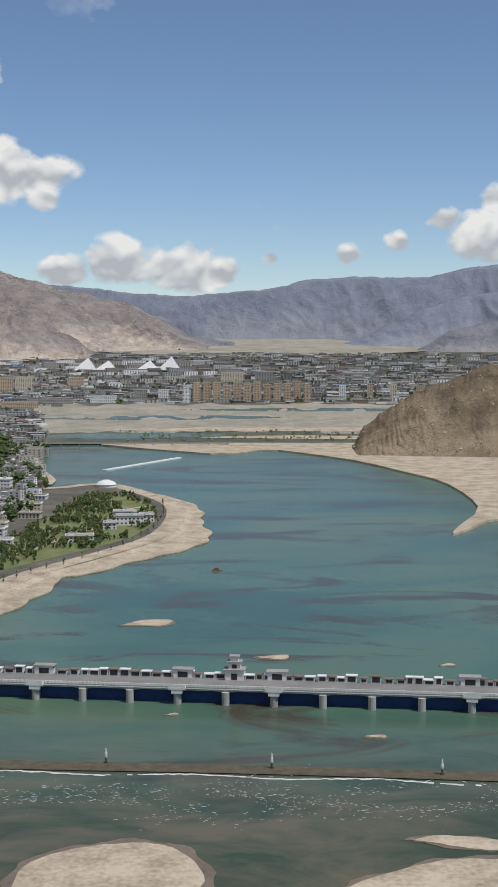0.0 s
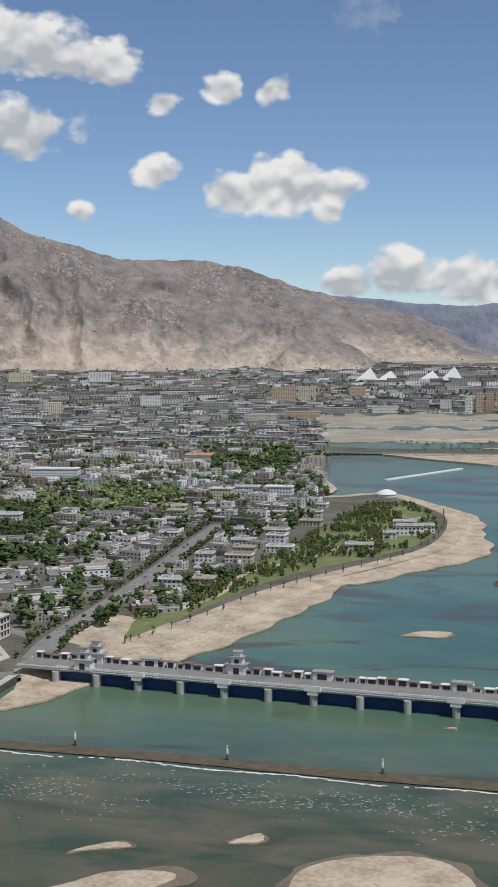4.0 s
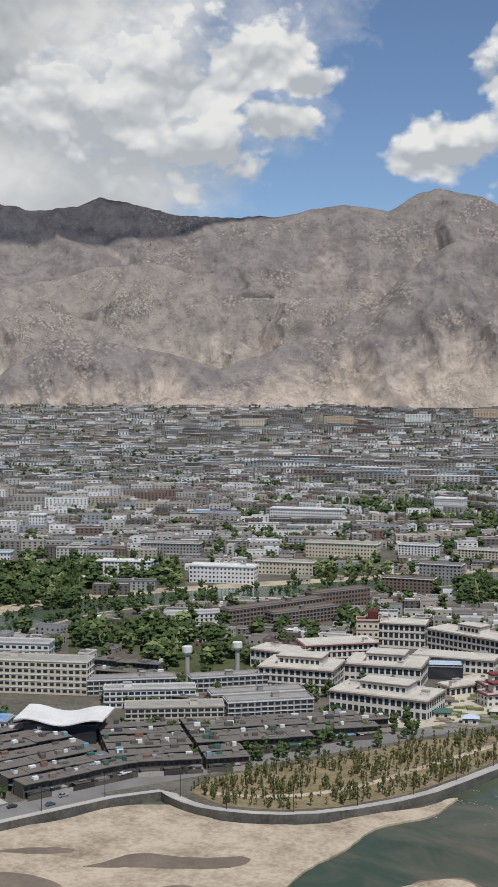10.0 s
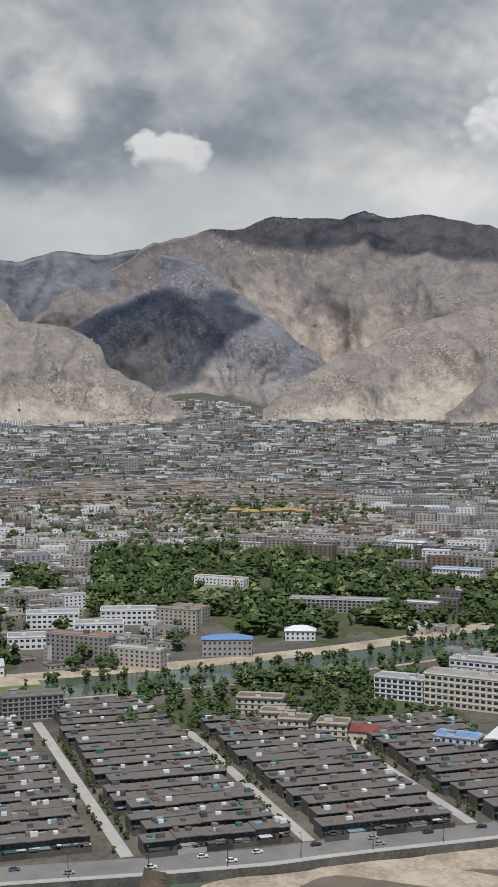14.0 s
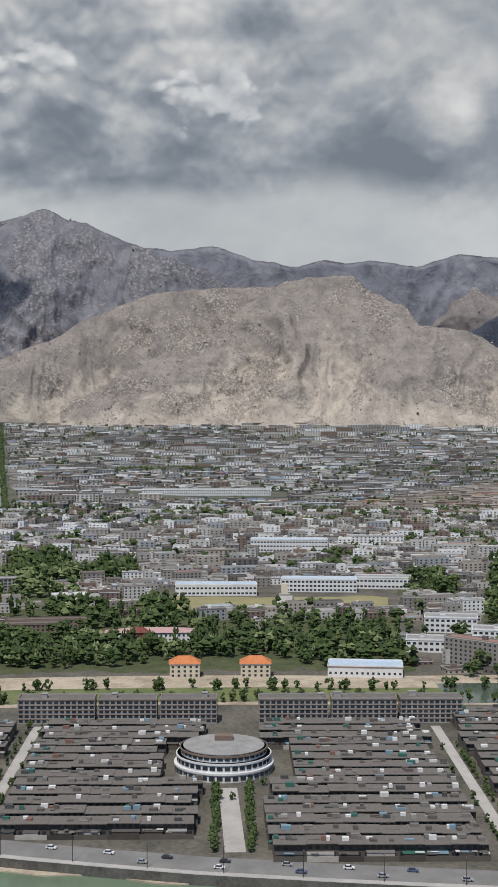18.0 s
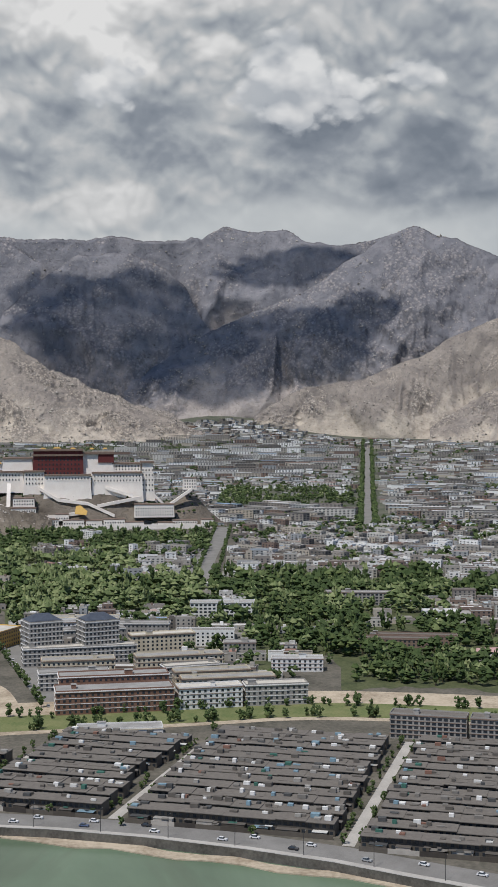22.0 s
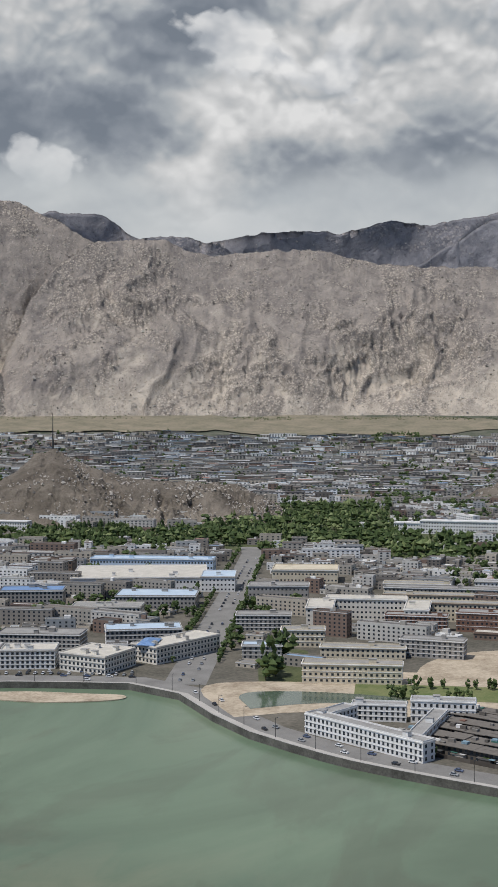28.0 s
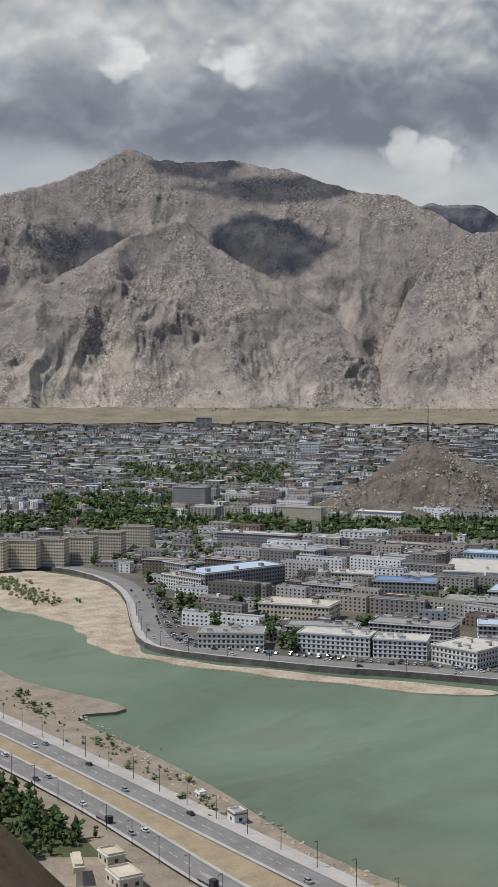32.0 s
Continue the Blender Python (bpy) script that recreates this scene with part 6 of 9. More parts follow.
# around the twin towers
for a, b in (((-931, -179), (-943, -157)), ((-936, -140), (-948, -117))):
    ob = wing("tower_block", a, b, 20, 30, 9, "grey-beige tower block with a blue-grey slate rooftop", "tower block", wall=M_GREYW, trim=M_WHITE, roof=M_SLATE, group="twin towers", spacing=2.6, pane=(1.4, 1.7), huts=0)
    part("slate_roof", Geo().hip(0, 0, 30.9, 24, 18, 4.5), M_SLATE, ob, "blue-grey slate hip roof")
for a, b, dp, h, n, wl, lab in (((-774, -134), (-789, -65), 20, 14, 4, M_BRICK, "broad brown brick block with pale window frames"), ((-798, -136), (-812, -70), 16, 18, 5, M_BRICK, "taller brown brick block behind the front one"),
                                ((-790, -62), (-800, -24), 13, 13, 4, M_WHITE, "grey-white apartment block with balconies"), ((-801, -22), (-808, 16), 13, 13, 4, M_GREYW, "grey-white apartment block with balconies"), ((-814, -62), (-826, -4), 12, 14, 4, M_CREAM, "apartment block with red-brown roof edge"),
                                ((-836, -68), (-848, -20), 12, 14, 4, M_CREAM, "apartment block with red-brown roof edge"), ((-858, -76), (-872, -40), 12, 13, 4, M_GREYW, "apartment block with red-brown roof edge"), ((-922, -182), (-944, -104), 12, 13, 4, M_GREYW, "podium block between the twin towers"),
                                ((-840, -156), (-850, -112), 14, 12, 4, M_GREYW, "street block with flat roof beside the towers"), ((-872, -160), (-882, -112), 14, 14, 4, M_CREAM, "street block with flat roof beside the towers"), ((-888, -98), (-904, -40), 14, 14, 4, M_CREAM, "long block with brown roof edge"),
                                ((-968, -110), (-984, -64), 14, 15, 5, M_CREAM, "block with brown roof edge behind the towers"), ((-990, -196), (-1012, -120), 14, 14, 4, M_GREYW, "long block with flat roof beside the street"), ((-1030, -206), (-1046, -140), 14, 14, 4, M_WHITE, "long block with flat roof beside the street"),
                                ((-823, -290), (-828, -248), 12, 12, 4, M_GREYW, "grey slab with dark balconies behind the lot"), ((-925, -282), (-930, -252), 18, 14, 3, M_BRICK, "dark brown block with tall windows"), ((-905, -330), (-915, -286), 14, 12, 4, M_BRICK, "dark brown block with tall windows"), ((-950, -345), (-975, -250), 13, 14, 4, M_CREAM, "long cream and brown row of flats"),
                                ((-985, -360), (-1010, -262), 13, 14, 4, M_CREAM, "long cream and brown row of flats"), ((-1020, -372), (-1046, -268), 13, 14, 4, M_GREYW, "long grey row of flats"), ((-975, -243), (-968, -222), 60, 13, 4, M_YELLOW, "ochre-yellow building along the street"), ((-900, -262), (-905, -215), 12, 5, 1, M_BROWN, "low brown market row at the lot's edge")):
    wing("city_block", a, b, dp, h, n, lab, "building", wall=wl, trim=M_WHITE if wl in (M_BRICK, M_GREYW) else M_BROWN, roof=M_PALEROOF if h % 2 else M_ROOFG, cornice=0.6)
wing("white_long_house", (-717, -113), (-724, -66), 14, 5, 1, "long low white house behind the terraces", "house", wall=M_WHITE, trim=M_CREAM, roof=M_ROOFG)
for b, d, w, h, n, wl in ((96.2, 1040, 50, 14, 4, M_GREYW), (98.6, 1075, 60, 14, 4, M_CREAM)):
    placed("city_block", b, d, w, 14, h, n, "flat-roofed apartment block at the edge of the woods", -6, wall=wl, trim=M_WHITE, roof=M_ROOFG, cornice=0.6)
# the hotel at the island's tip
def hotel_wing(ax, ay, bx, by, dp, h):
    """A wing whose front foot runs from a to b."""
    ang = math.atan2(by - ay, bx - ax)
    w = math.hypot(bx - ax, by - ay)
    x, y = (ax + bx) / 2 - math.sin(ang) * dp / 2, (ay + by) / 2 + math.cos(ang) * dp / 2
    SOLID.append((x, y, w * 0.6))
    block_house("hotel_wing", x, y, ang, w, dp, h, 3, "white hotel wing with rows of arched windows", "hotel", wall=M_WHITE, trim=M_WHITE, roof=M_ROOFG, spacing=2.8, pane=(1.3, 1.8), group="hotel wings", huts=1)


for spec in ((-619, -271, -590, -198, 9, 10), (-651, -262, -621, -271, 9, 9), (-661, -228, -670, -195, 9, 12), (-652, -258, -660, -230, 8, 9), (-602, -203, -660, -207, 8, 9)):
    hotel_wing(*spec)
for b, d, w, dp, h, n, wl, rf in ((111.5, 788, 60, 13, 12, 3, M_CREAM, M_GREYW), (111.0, 865, 56, 12, 7, 2, M_CREAM, M_ROOFG), (112.8, 975, 20, 40, 15, 4, M_LIME, M_PALEROOF), (110.8, 1010, 62, 16, 16, 4, M_LIME, M_PALEROOF),
                                  (108.6, 970, 18, 40, 15, 4, M_LIME, M_PALEROOF), (114.6, 1090, 50, 20, 14, 3, M_GREYW, M_ROOFG), (113.4, 1200, 60, 36, 12, 2, M_CREAM, M_CREAM),
                                  (117.2, 1150, 30, 40, 13, 3, M_WHITE, M_PALEBLUE), (115.3, 960, 40, 16, 12, 4, M_GREYW, M_ROOFG), (113.6, 900, 30, 14, 12, 3, M_CREAM, M_ROOFG), (115.4, 860, 26, 14, 9, 3, M_GREYW, M_PALEBLUE), (104.6, 1130, 60, 14, 13, 4, M_WHITE, M_ROOFG), (108.6, 1120, 56, 14, 12, 4, M_CREAM, M_ROOFG)):
    placed("city_block", b, d, w, dp, h, n, "flat-roofed public building near the embankment", -3, wall=wl, roof=rf, trim=M_WHITE if wl is not M_WHITE else M_GREYW, cornice=0.7)
# along the western embankment
for a, b, dp, h, n, wl, rf, lab in (((-623, -610), (-650, -575), 22, 11, 3, M_LIME, M_ROOFG, "pale corner building with a curved front"), ((-659, -554), (-678, -509), 20, 13, 4, M_WHITE, M_PALEROOF, "long pale block with rows of square windows"), ((-679, -507), (-695, -476), 22, 12, 4, M_WHITE, M_PALEROOF, "long pale block with rows of square windows"),
                                    ((-694, -472), (-692, -437), 34, 11, 3, M_LIME, M_PALEROOF, "cream corner block with a flat pale roof"), ((-732, -423), (-790, -407), 24, 11, 3, M_LIME, M_PALEROOF, "cream corner block with a flat pale roof"), ((-735, -655), (-755, -603), 28, 12, 3, M_CREAM, M_PALEROOF, "cream four-square block round a courtyard"),
                                    ((-690, -590), (-716, -548), 20, 9, 3, M_GREYW, M_ROOFG, "grey block with flat roofs behind the quay"), ((-726, -545), (-745, -490), 22, 12, 4, M_GREYW, M_ROOFG, "grey block with flat roofs behind the quay"), ((-762, -480), (-790, -436), 24, 13, 4, M_GREYW, M_PALEBLUE, "grey block with pale blue roof"),
                                    ((-789, -762), (-878, -750), 34, 17, 5, M_GREYW, M_PALEBLUE, "large grey block with pale blue glass roof"), ((-790, -816), (-788, -766), 20, 12, 4, M_LIME, M_ROOFG, "pale block beside the embankment road"), ((-860, -641), (-884, -596), 26, 16, 5, M_GREYW, M_BLUE, "grey block with deep blue roofs"),
                                    ((-840, -560), (-860, -510), 22, 12, 4, M_LIME, M_ROOFG, "pale block behind the corner buildings"), ((-966, -643), (-1022, -537), 84, 12, 2, M_WHITE, M_PALEROOF, "huge market hall with a flat cream roof"), ((-905, -560), (-930, -500), 36, 11, 3, M_GREYW, M_PALEBLUE, "market annex with pale metal roof"),
                                    ((-1072, -690), (-1111, -577), 20, 15, 3, M_PALEBLUE, M_PALEBLUE, "long pale blue market front"), ((-962, -851), (-973, -793), 18, 16, 5, M_WHITE, M_ROOFG, "white block with square windows"), ((-1024, -970), (-1051, -883), 20, 17, 5, M_GREYW, M_PALEROOF, "broad grey block with dark glass"),
                                    ((-1026, -727), (-1040, -690), 22, 17, 4, M_BROWN, M_ROOFG, "brown hall with a pale gable"), ((-905, -720), (-930, -660), 22, 10, 3, M_LIME, M_PALEROOF, "low pale block between larger ones"), ((-840, -700), (-850, -655), 20, 10, 3, M_GREYW, M_ROOFG, "low grey block between larger ones"),
                                    ((-840, -880), (-835, -830), 22, 14, 4, M_GREYW, M_ROOFG, "grey block with columns on the quay"), ((-880, -850), (-890, -800), 20, 14, 4, M_BROWN, M_ROOFG, "brown block behind the quay")):
    wing("city_block", a, b, dp, h, n, lab, "building", wall=wl, roof=rf, trim=M_WHITE if wl not in (M_WHITE, M_LIME) else M_GREYW, cornice=0.6, huts=4, spacing=3.0, pane=(1.6, 1.7))
canopy = thing("blue_canopy", -745, -436, 14.9, 0.3, "bright blue sheet canopy on the corner roof", "canopy")
part("sheet", Geo().hip(0, 0, 0, 26, 12, 2.0), M_BLUE, canopy)
for b, d, w, dp, h, n, wl, rf in ((134.5, 1826, 50, 20, 32, 9, M_GREYW, M_ROOFG), (126.3, 1683, 64, 16, 12, 3, M_WHITE, M_WHITE), (129.7, 1700, 60, 16, 16, 5, M_CREAM, M_ROOFG), (135.5, 1200, 50, 16, 15, 5, M_BROWN, M_ROOFG)):
    placed("city_block", b, d, w, dp, h, n, "flat-roofed city block behind the embankment road", -24, wall=wl, roof=rf, trim=M_WHITE if wl is not M_WHITE else M_GREYW, cornice=0.6)
for b, d, w in ((141.8, 1270, 30), (140.6, 1278, 30), (139.4, 1290, 32), (138.2, 1330, 34), (136.9, 1380, 34), (143.2, 1262, 30)):
    placed("brown_apartments", b, d, w, 16, 26, 8, "brown and beige eight-storey apartment block", -20, wall=M_CREAM, trim=M_BROWN, roof=M_TROOF, spacing=2.6, group="brown apartments")
# city landmarks farther off
for b, d, w, dp, h, n, wl, rf, lab in ((20.5, 1725, 64, 20, 14, 4, M_WHITE, M_WHITE, "broad white public building with tall bays"), (25.6, 1520, 42, 22, 14, 4, M_WHITE, M_WHITE, "white building stepped like a cake"), (25.6, 1528, 30, 16, 22, 6, M_WHITE, M_WHITE, "upper tier of the stepped white building"),
                                       (25.4, 1300, 42, 16, 12, 4, M_GREEN, M_ROOFG, "block wrapped in green netting"), (30.2, 1318, 40, 14, 11, 4, M_WHITE, M_ROOFG, "white apartment block with flat roof"), (27.6, 1290, 40, 14, 11, 4, M_CREAM, M_ROOFG, "cream apartment block with flat roof"), (22.8, 1300, 42, 14, 11, 4, M_WHITE, M_ROOFG, "white apartment block with flat roof"),
                                       (13.2, 1465, 24, 16, 14, 4, M_CREAM, M_CREAM, "cream corner building by the river"), (12.1, 1505, 28, 14, 12, 3, M_WHITE, M_ROOFG, "white house close by the water"), (10.7, 1500, 32, 14, 12, 3, M_WHITE, M_WHITE, "white house close by the water"), (14.0, 1990, 56, 30, 7, 1, M_CREAM, M_ORANGE, "low hall with broad orange roof"),
                                       (35.1, 1632, 92, 16, 15, 4, M_WHITE, M_WHITE, "long white school with red court"), (28.9, 1760, 40, 20, 18, 3, M_WHITE, M_WHITE, "white hall with tall windows"), (33.5, 1292, 72, 18, 15, 4, M_CREAM, M_ROOFG, "cream columned public building in town"), (38.7, 1130, 58, 16, 15, 4, M_WHITE, M_WHITE, "white flat-roofed office block"),
                                       (36.0, 1180, 54, 14, 12, 3, M_CREAM, M_GREYW, "long cream office block"), (29.2, 1168, 38, 14, 13, 4, M_GREYW, M_TROOF, "dark apartment block by the canal"), (30.6, 1090, 44, 12, 12, 4, M_BROWN, M_TROOF, "brown apartment block by the canal"), (51.0, 1500, 38, 14, 12, 4, M_WHITE, M_WHITE, "white block at the edge of the park"),
                                       (46.8, 1508, 18, 14, 22, 6, M_WHITE, M_WHITE, "small white tower block"), (48.9, 1268, 46, 14, 12, 3, M_WHITE, M_BLUE, "white block with blue roof"), (63.1, 2865, 34, 18, 34, 10, M_GREYW, M_ROOFG, "dark grey tower block standing alone"), (77.1, 2450, 240, 18, 12, 4, M_WHITE, M_GREYW, "very long pale office row"),
                                       (39.1, 1640, 60, 20, 9, 2, M_GREYW, M_BLUE, "hall with a long blue roof"), (106.6, 1612, 100, 18, 16, 4, M_WHITE, M_WHITE, "grand white building with long wings"), (108.6, 1618, 50, 16, 13, 3, M_WHITE, M_WHITE, "white wing of the grand building"), (104.6, 1618, 56, 16, 13, 3, M_WHITE, M_WHITE, "white wing of the grand building"),
                                       (129.3, 2990, 44, 22, 22, 6, M_WHITE, M_BLUE, "white and blue office tower"), (133.9, 3560, 44, 18, 26, 8, M_GREYW, M_ROOFG, "far grey tower block"), (43.0, 1180, 50, 14, 13, 4, M_WHITE, M_WHITE, "white office row by the park"), (41.0, 1300, 60, 16, 14, 4, M_GREYW, M_ROOFG, "grey office row near the park")):
    placed("landmark_block", b, d, w, dp, h, n, lab, -14 if b < 60 else (0 if b < 100 else -5), wall=wl, roof=rf, cornice=0.7, trim=M_WHITE)



# ---- the palace on its hill ----
def sloped(g, x0, x1, y0, y1, z0, z1, lean=0.06):
    """A wall block that leans inwards as it rises."""
    k = (z1 - z0) * lean
    pts = [(x0, y0, z0), (x1, y0, z0), (x1, y1, z0), (x0, y1, z0), (x0 + k, y0 + k, z1), (x1 - k, y0 + k, z1), (x1 - k, y1 - k, z1), (x0 + k, y1 - k, z1)]
    return g.add(pts, [(0, 1, 5, 4), (1, 2, 6, 5), (2, 3, 7, 6), (3, 0, 4, 7), (4, 5, 6, 7)])


def slope_y(z):
    """How far out the palace rock stands at that height."""
    k = min(max(1 - z / 70, 0.0), 1.0)
    return -8 - 60 * (0.5 - math.sin(math.asin(1 - 2 * k) / 3)) - 4


def palace():
    px, py = polar(99, 2150)
    ob = thing("hilltop_palace", px, py, 0, radians(99), "vast white and dark red fortress palace on a rocky hill", "palace")
    SOLID.append((px, py, 150))
    white = ((-136, -74, -6, 40, 58, 92), (-76, -40, -14, 40, 54, 93), (-44, 34, -24, 40, 40, 87), (32, 117, -18, 40, 42, 90), (18, 70, 0, 42, 84, 120), (64, 114, 2, 40, 76, 104), (112, 136, -10, 34, 44, 106), (-110, -60, 4, 34, 84, 113))
    for w in white:
        part("white_wall", sloped(Geo(), *w), M_PALACE, ob)
    for w in ((-61, 21, -6, 44, 84, 126), (44, 70, -0.5, 44, 106, 121)):
        part("red_wall", sloped(Geo(), *w, lean=0.04), M_RED, ob, "dark red upper palace wall")
    for x0, x1, y, z, t in ((-134, -76, -5, 91, 2.4), (-75, -41, -13, 92, 2.2), (-42, 32, -21.6, 86, 2.0), (34, 115, -15.5, 89, 2.2), (-61, 21, -5.6, 117, 3.0), (-60, 20, -5.2, 125, 3.0), (19, 70, 0.2, 119.5, 3.5), (113, 135, -8, 105.4, 2.4), (-109, -61, 5, 112.5, 2.2), (66, 113, 3, 103.5, 2.0)):
        part("frieze", Geo().box((x0 + x1) / 2, y + 16, z, x1 - x0, 36, t), M_BROWN, ob)
    for x, z, w in ((-44, 128, 15), (-22, 129, 20), (4, 128, 14), (34, 127.5, 12), (56, 127.5, 12), (-115, 105, 14), (108, 101.5, 16)):
        part("gilded_roof", Geo().hip(x, 14, z, w * 0.7, 8, 2.4), M_GOLD, ob)
    g = Geo()
    for k in range(5):
        pane_row(g, -54, 16, -6.4 + 0.04 * (k * 7 + 6), 88 + k * 7, 12, 2.2, 3.0)
    for x0, x1, y, zs in ((-130, -80, -6.1, (78, 85)), (-73, -43, -14.1, (72, 79, 86)), (-40, 30, -24.1, (80,)), (36, 113, -18.1, (76, 83)), (66, 112, 1.9, (93, 98)), (114, 134, -10.1, (60, 68, 76, 84, 92)), (-106, -64, 3.9, (96, 103)), (24, 66, -0.1, (93, 101, 109))):
        for z in zs:
            pane_row(g, x0, x1, y + 0.06 * (z - 44) * 0.6 - 0.6, z, int((x1 - x0) / 5), 1.7, 3.0)
    tagged(part("window_panes", g, M_GLASS, ob), kind="stuff")
    # ramps and stairs
    for ax, az, bx, bz, y, w in ((-98, 20, -98, 74, -34, 6), (-50, 68, -20, 50, -34, 5), (-20, 50, 27, 44, -40, 5), (27, 44, 69, 25, -46, 5), (38, 74, 103, 54, -25, 3), (42, 40, 113, 53, -40, 5), (50, 72, 90, 84, -19.5, 2.5), (142, 30, 195, 66, -30, 4), (-178, 58, -104, 40, -28, 3), (-178, 58, -150, 81, -10, 3), (130, 60, 150, 40, -30, 4), (-54, 22, 20, 30, -52, 3)):
        g, n = Geo(), 8
        pts, e = [], w / 2 if ax == bx else 0
        for i in range(n + 1):
            x, z = ax + (bx - ax) * i / n, az + (bz - az) * i / n
            yy = slope_y(z) if max(abs(ax), abs(bx)) < 120 else y
            pts += [(x - e, yy, z - 1), (x - e, yy, z), (x + e, yy, z), (x + e, yy, z - 1)] if e else [(x, yy, z - 5), (x, yy, z), (x, yy + 8, z), (x, yy + 8, z - 5)]
        way_faces = [(4 * i + k, 4 * i + 4 + k, 4 * i + 4 + (k + 1) % 4, 4 * i + (k + 1) % 4) for i in range(n) for k in range(4)]
        g.add(pts, way_faces + [(0, 1, 2, 3), (4 * n + 3, 4 * n + 2, 4 * n + 1, 4 * n)])
        part("stair_ramp", g, M_PALACE, ob)
    for x, z0, h, w in ((192, 62, 18, 22), (-74, 18, 18, 40), (-74, 38, 13, 34), (132, 20, 20, 64), (68, 4, 14, 34), (180, 3, 12, 40), (-34, 6, 12, 30), (4, 8, 9, 34), (-150, 2, 8, 40), (216, 2, 14, 20), (36, 6, 10, 26), (-104, 4, 10, 24), (100, 4, 9, 30), (150, 3, 9, 26), (-200, 2, 8, 40), (-14, 16, 10, 22)):
        tower = part("lower_house", sloped(Geo(), x - w / 2, x + w / 2, slope_y(z0 + 8) - 9, slope_y(z0 + 8) + 9, z0, z0 + h, 0.04), M_PALACE, ob)
        part("roof_edge", Geo().box(x, slope_y(z0 + 8), z0 + h, w, 18, 1.4), M_BROWN, tower)
        g = Geo()
        for z in range(3, int(h) - 2, 5):
            pane_row(g, x - w / 2 + 1, x + w / 2 - 1, slope_y(z0 + 8) - 9.2 + z * 0.04, z0 + z, int(w / 4), 1.6, 2.4)
        tagged(part("window_panes", g, M_GLASS, tower), kind="stuff")
    g = Geo()
    for i in range(46):
        g.box(-170 + i * 8.6, -72, 2, 8.4, 2.0, 8 + (i % 5 == 0) * 1.5)
    part("enclosure_wall", g, M_PALACE, ob)
    part("forecourt_wall", Geo().box(0, -84, 1, 180, 1.6, 8).box(-150, -80, 1, 90, 1.6, 5).box(150, -80, 1, 100, 1.6, 5), M_PALACE, ob)
    part("ochre_cloth", Geo().add([(6, -58, 27), (24, -58, 25), (26, -54, 31), (15, -48, 40), (8, -48, 39)], [(0, 1, 2, 3, 4)]), M_YELLOW, ob, "bright ochre hanging on the slope")
    # the rock under it
    n, m = 64, 26
    X, Y = np.meshgrid(np.linspace(-260, 260, n), np.linspace(-66, 170, m))
    q = np.clip((-8 - Y) / 60, 0, 1)
    Z = 60 * np.exp(-np.abs((X + 5) / 165) ** 3.6) * (1 - q * q * (3 - 2 * q)) * np.exp(-np.maximum(0, (Y - 60) / 60) ** 2) + 44 * np.exp(-((X - 195) / 38) ** 2) * np.exp(-((Y - 5) / 42) ** 2)
    Z = Z + (fractal(X / 26, Y / 26, 4, 0.55, 5) - 0.5) * 10 * (Z > 4)
    q = np.arange(n * m).reshape(m, n)
    rockob = quads_object("rock", np.stack([X, Y, Z], -1).reshape(-1, 3), np.stack([q[:-1, :-1], q[:-1, 1:], q[1:, 1:], q[1:, :-1]], -1).reshape(-1, 4), [M_CRAGG], None, "", "", "")
    rockob.parent = ob
    prng, bush = random.Random(17), Geo()
    for _ in range(900):
        i, j = prng.randrange(2, 17), prng.randrange(2, n - 2)
        x, y, z = X[i, j] + prng.uniform(-4, 4), Y[i, j] + prng.uniform(-4, 4), Z[i, j]
        if value_noise(np.float64(x / 30), np.float64(y / 14), 3) > 0.48:
            pts, faces = clump(prng, prng.uniform(1.0, 2.8))
            bush.add([(p.x + x, p.y + y, p.z + z + 0.8) for p in pts], faces)
    tagged(part("hillside_bushes", bush, M_LEAF, ob, "dark bushes on the palace hillside"), kind="stuff")


M_PALACE = surface("limewashed wall", (0.76, 0.69, 0.62), (0.87, 0.82, 0.75), 14, 1.5)
palace()
mast = thing("radio_mast", *polar(124.25, 1908), 88, 0, "tall thin lattice radio mast on the hilltop", "mast")
part("lattice", Geo().box(0, 0, 0, 2.4, 2.4, 34, taper=0.4).box(0, 0, 34, 0.9, 0.9, 26, taper=0.4), M_DARK, mast)
part("hut", Geo().box(5, 0, 0, 9, 6, 4), M_CREAM, mast)

# golden temple roofs in the old town
for k, (b, d, w) in enumerate(((57.0, 1950, 30), (56.3, 1965, 24), (57.9, 1935, 26), (58.6, 1960, 20), (55.7, 1940, 18))):
    x, y = face(b, d, 14)
    SOLID.append((x, y, 18))
    block_house("old_temple", x, y, radians(b), w, 14, 8, 2, "old temple hall with red frieze under gilded roofs", "temple", wall=M_WHITE, trim=M_RED, roof=M_GOLD, hip=3.5, group="old temple halls", cornice=1.2)


M_TAN = surface("tan render", (0.46, 0.34, 0.22), (0.58, 0.46, 0.33), 9, 0.8)

# ---- the bridge ----
BR = (-5.0, 625.0)
BR_ANG = math.atan2(-24, 214)


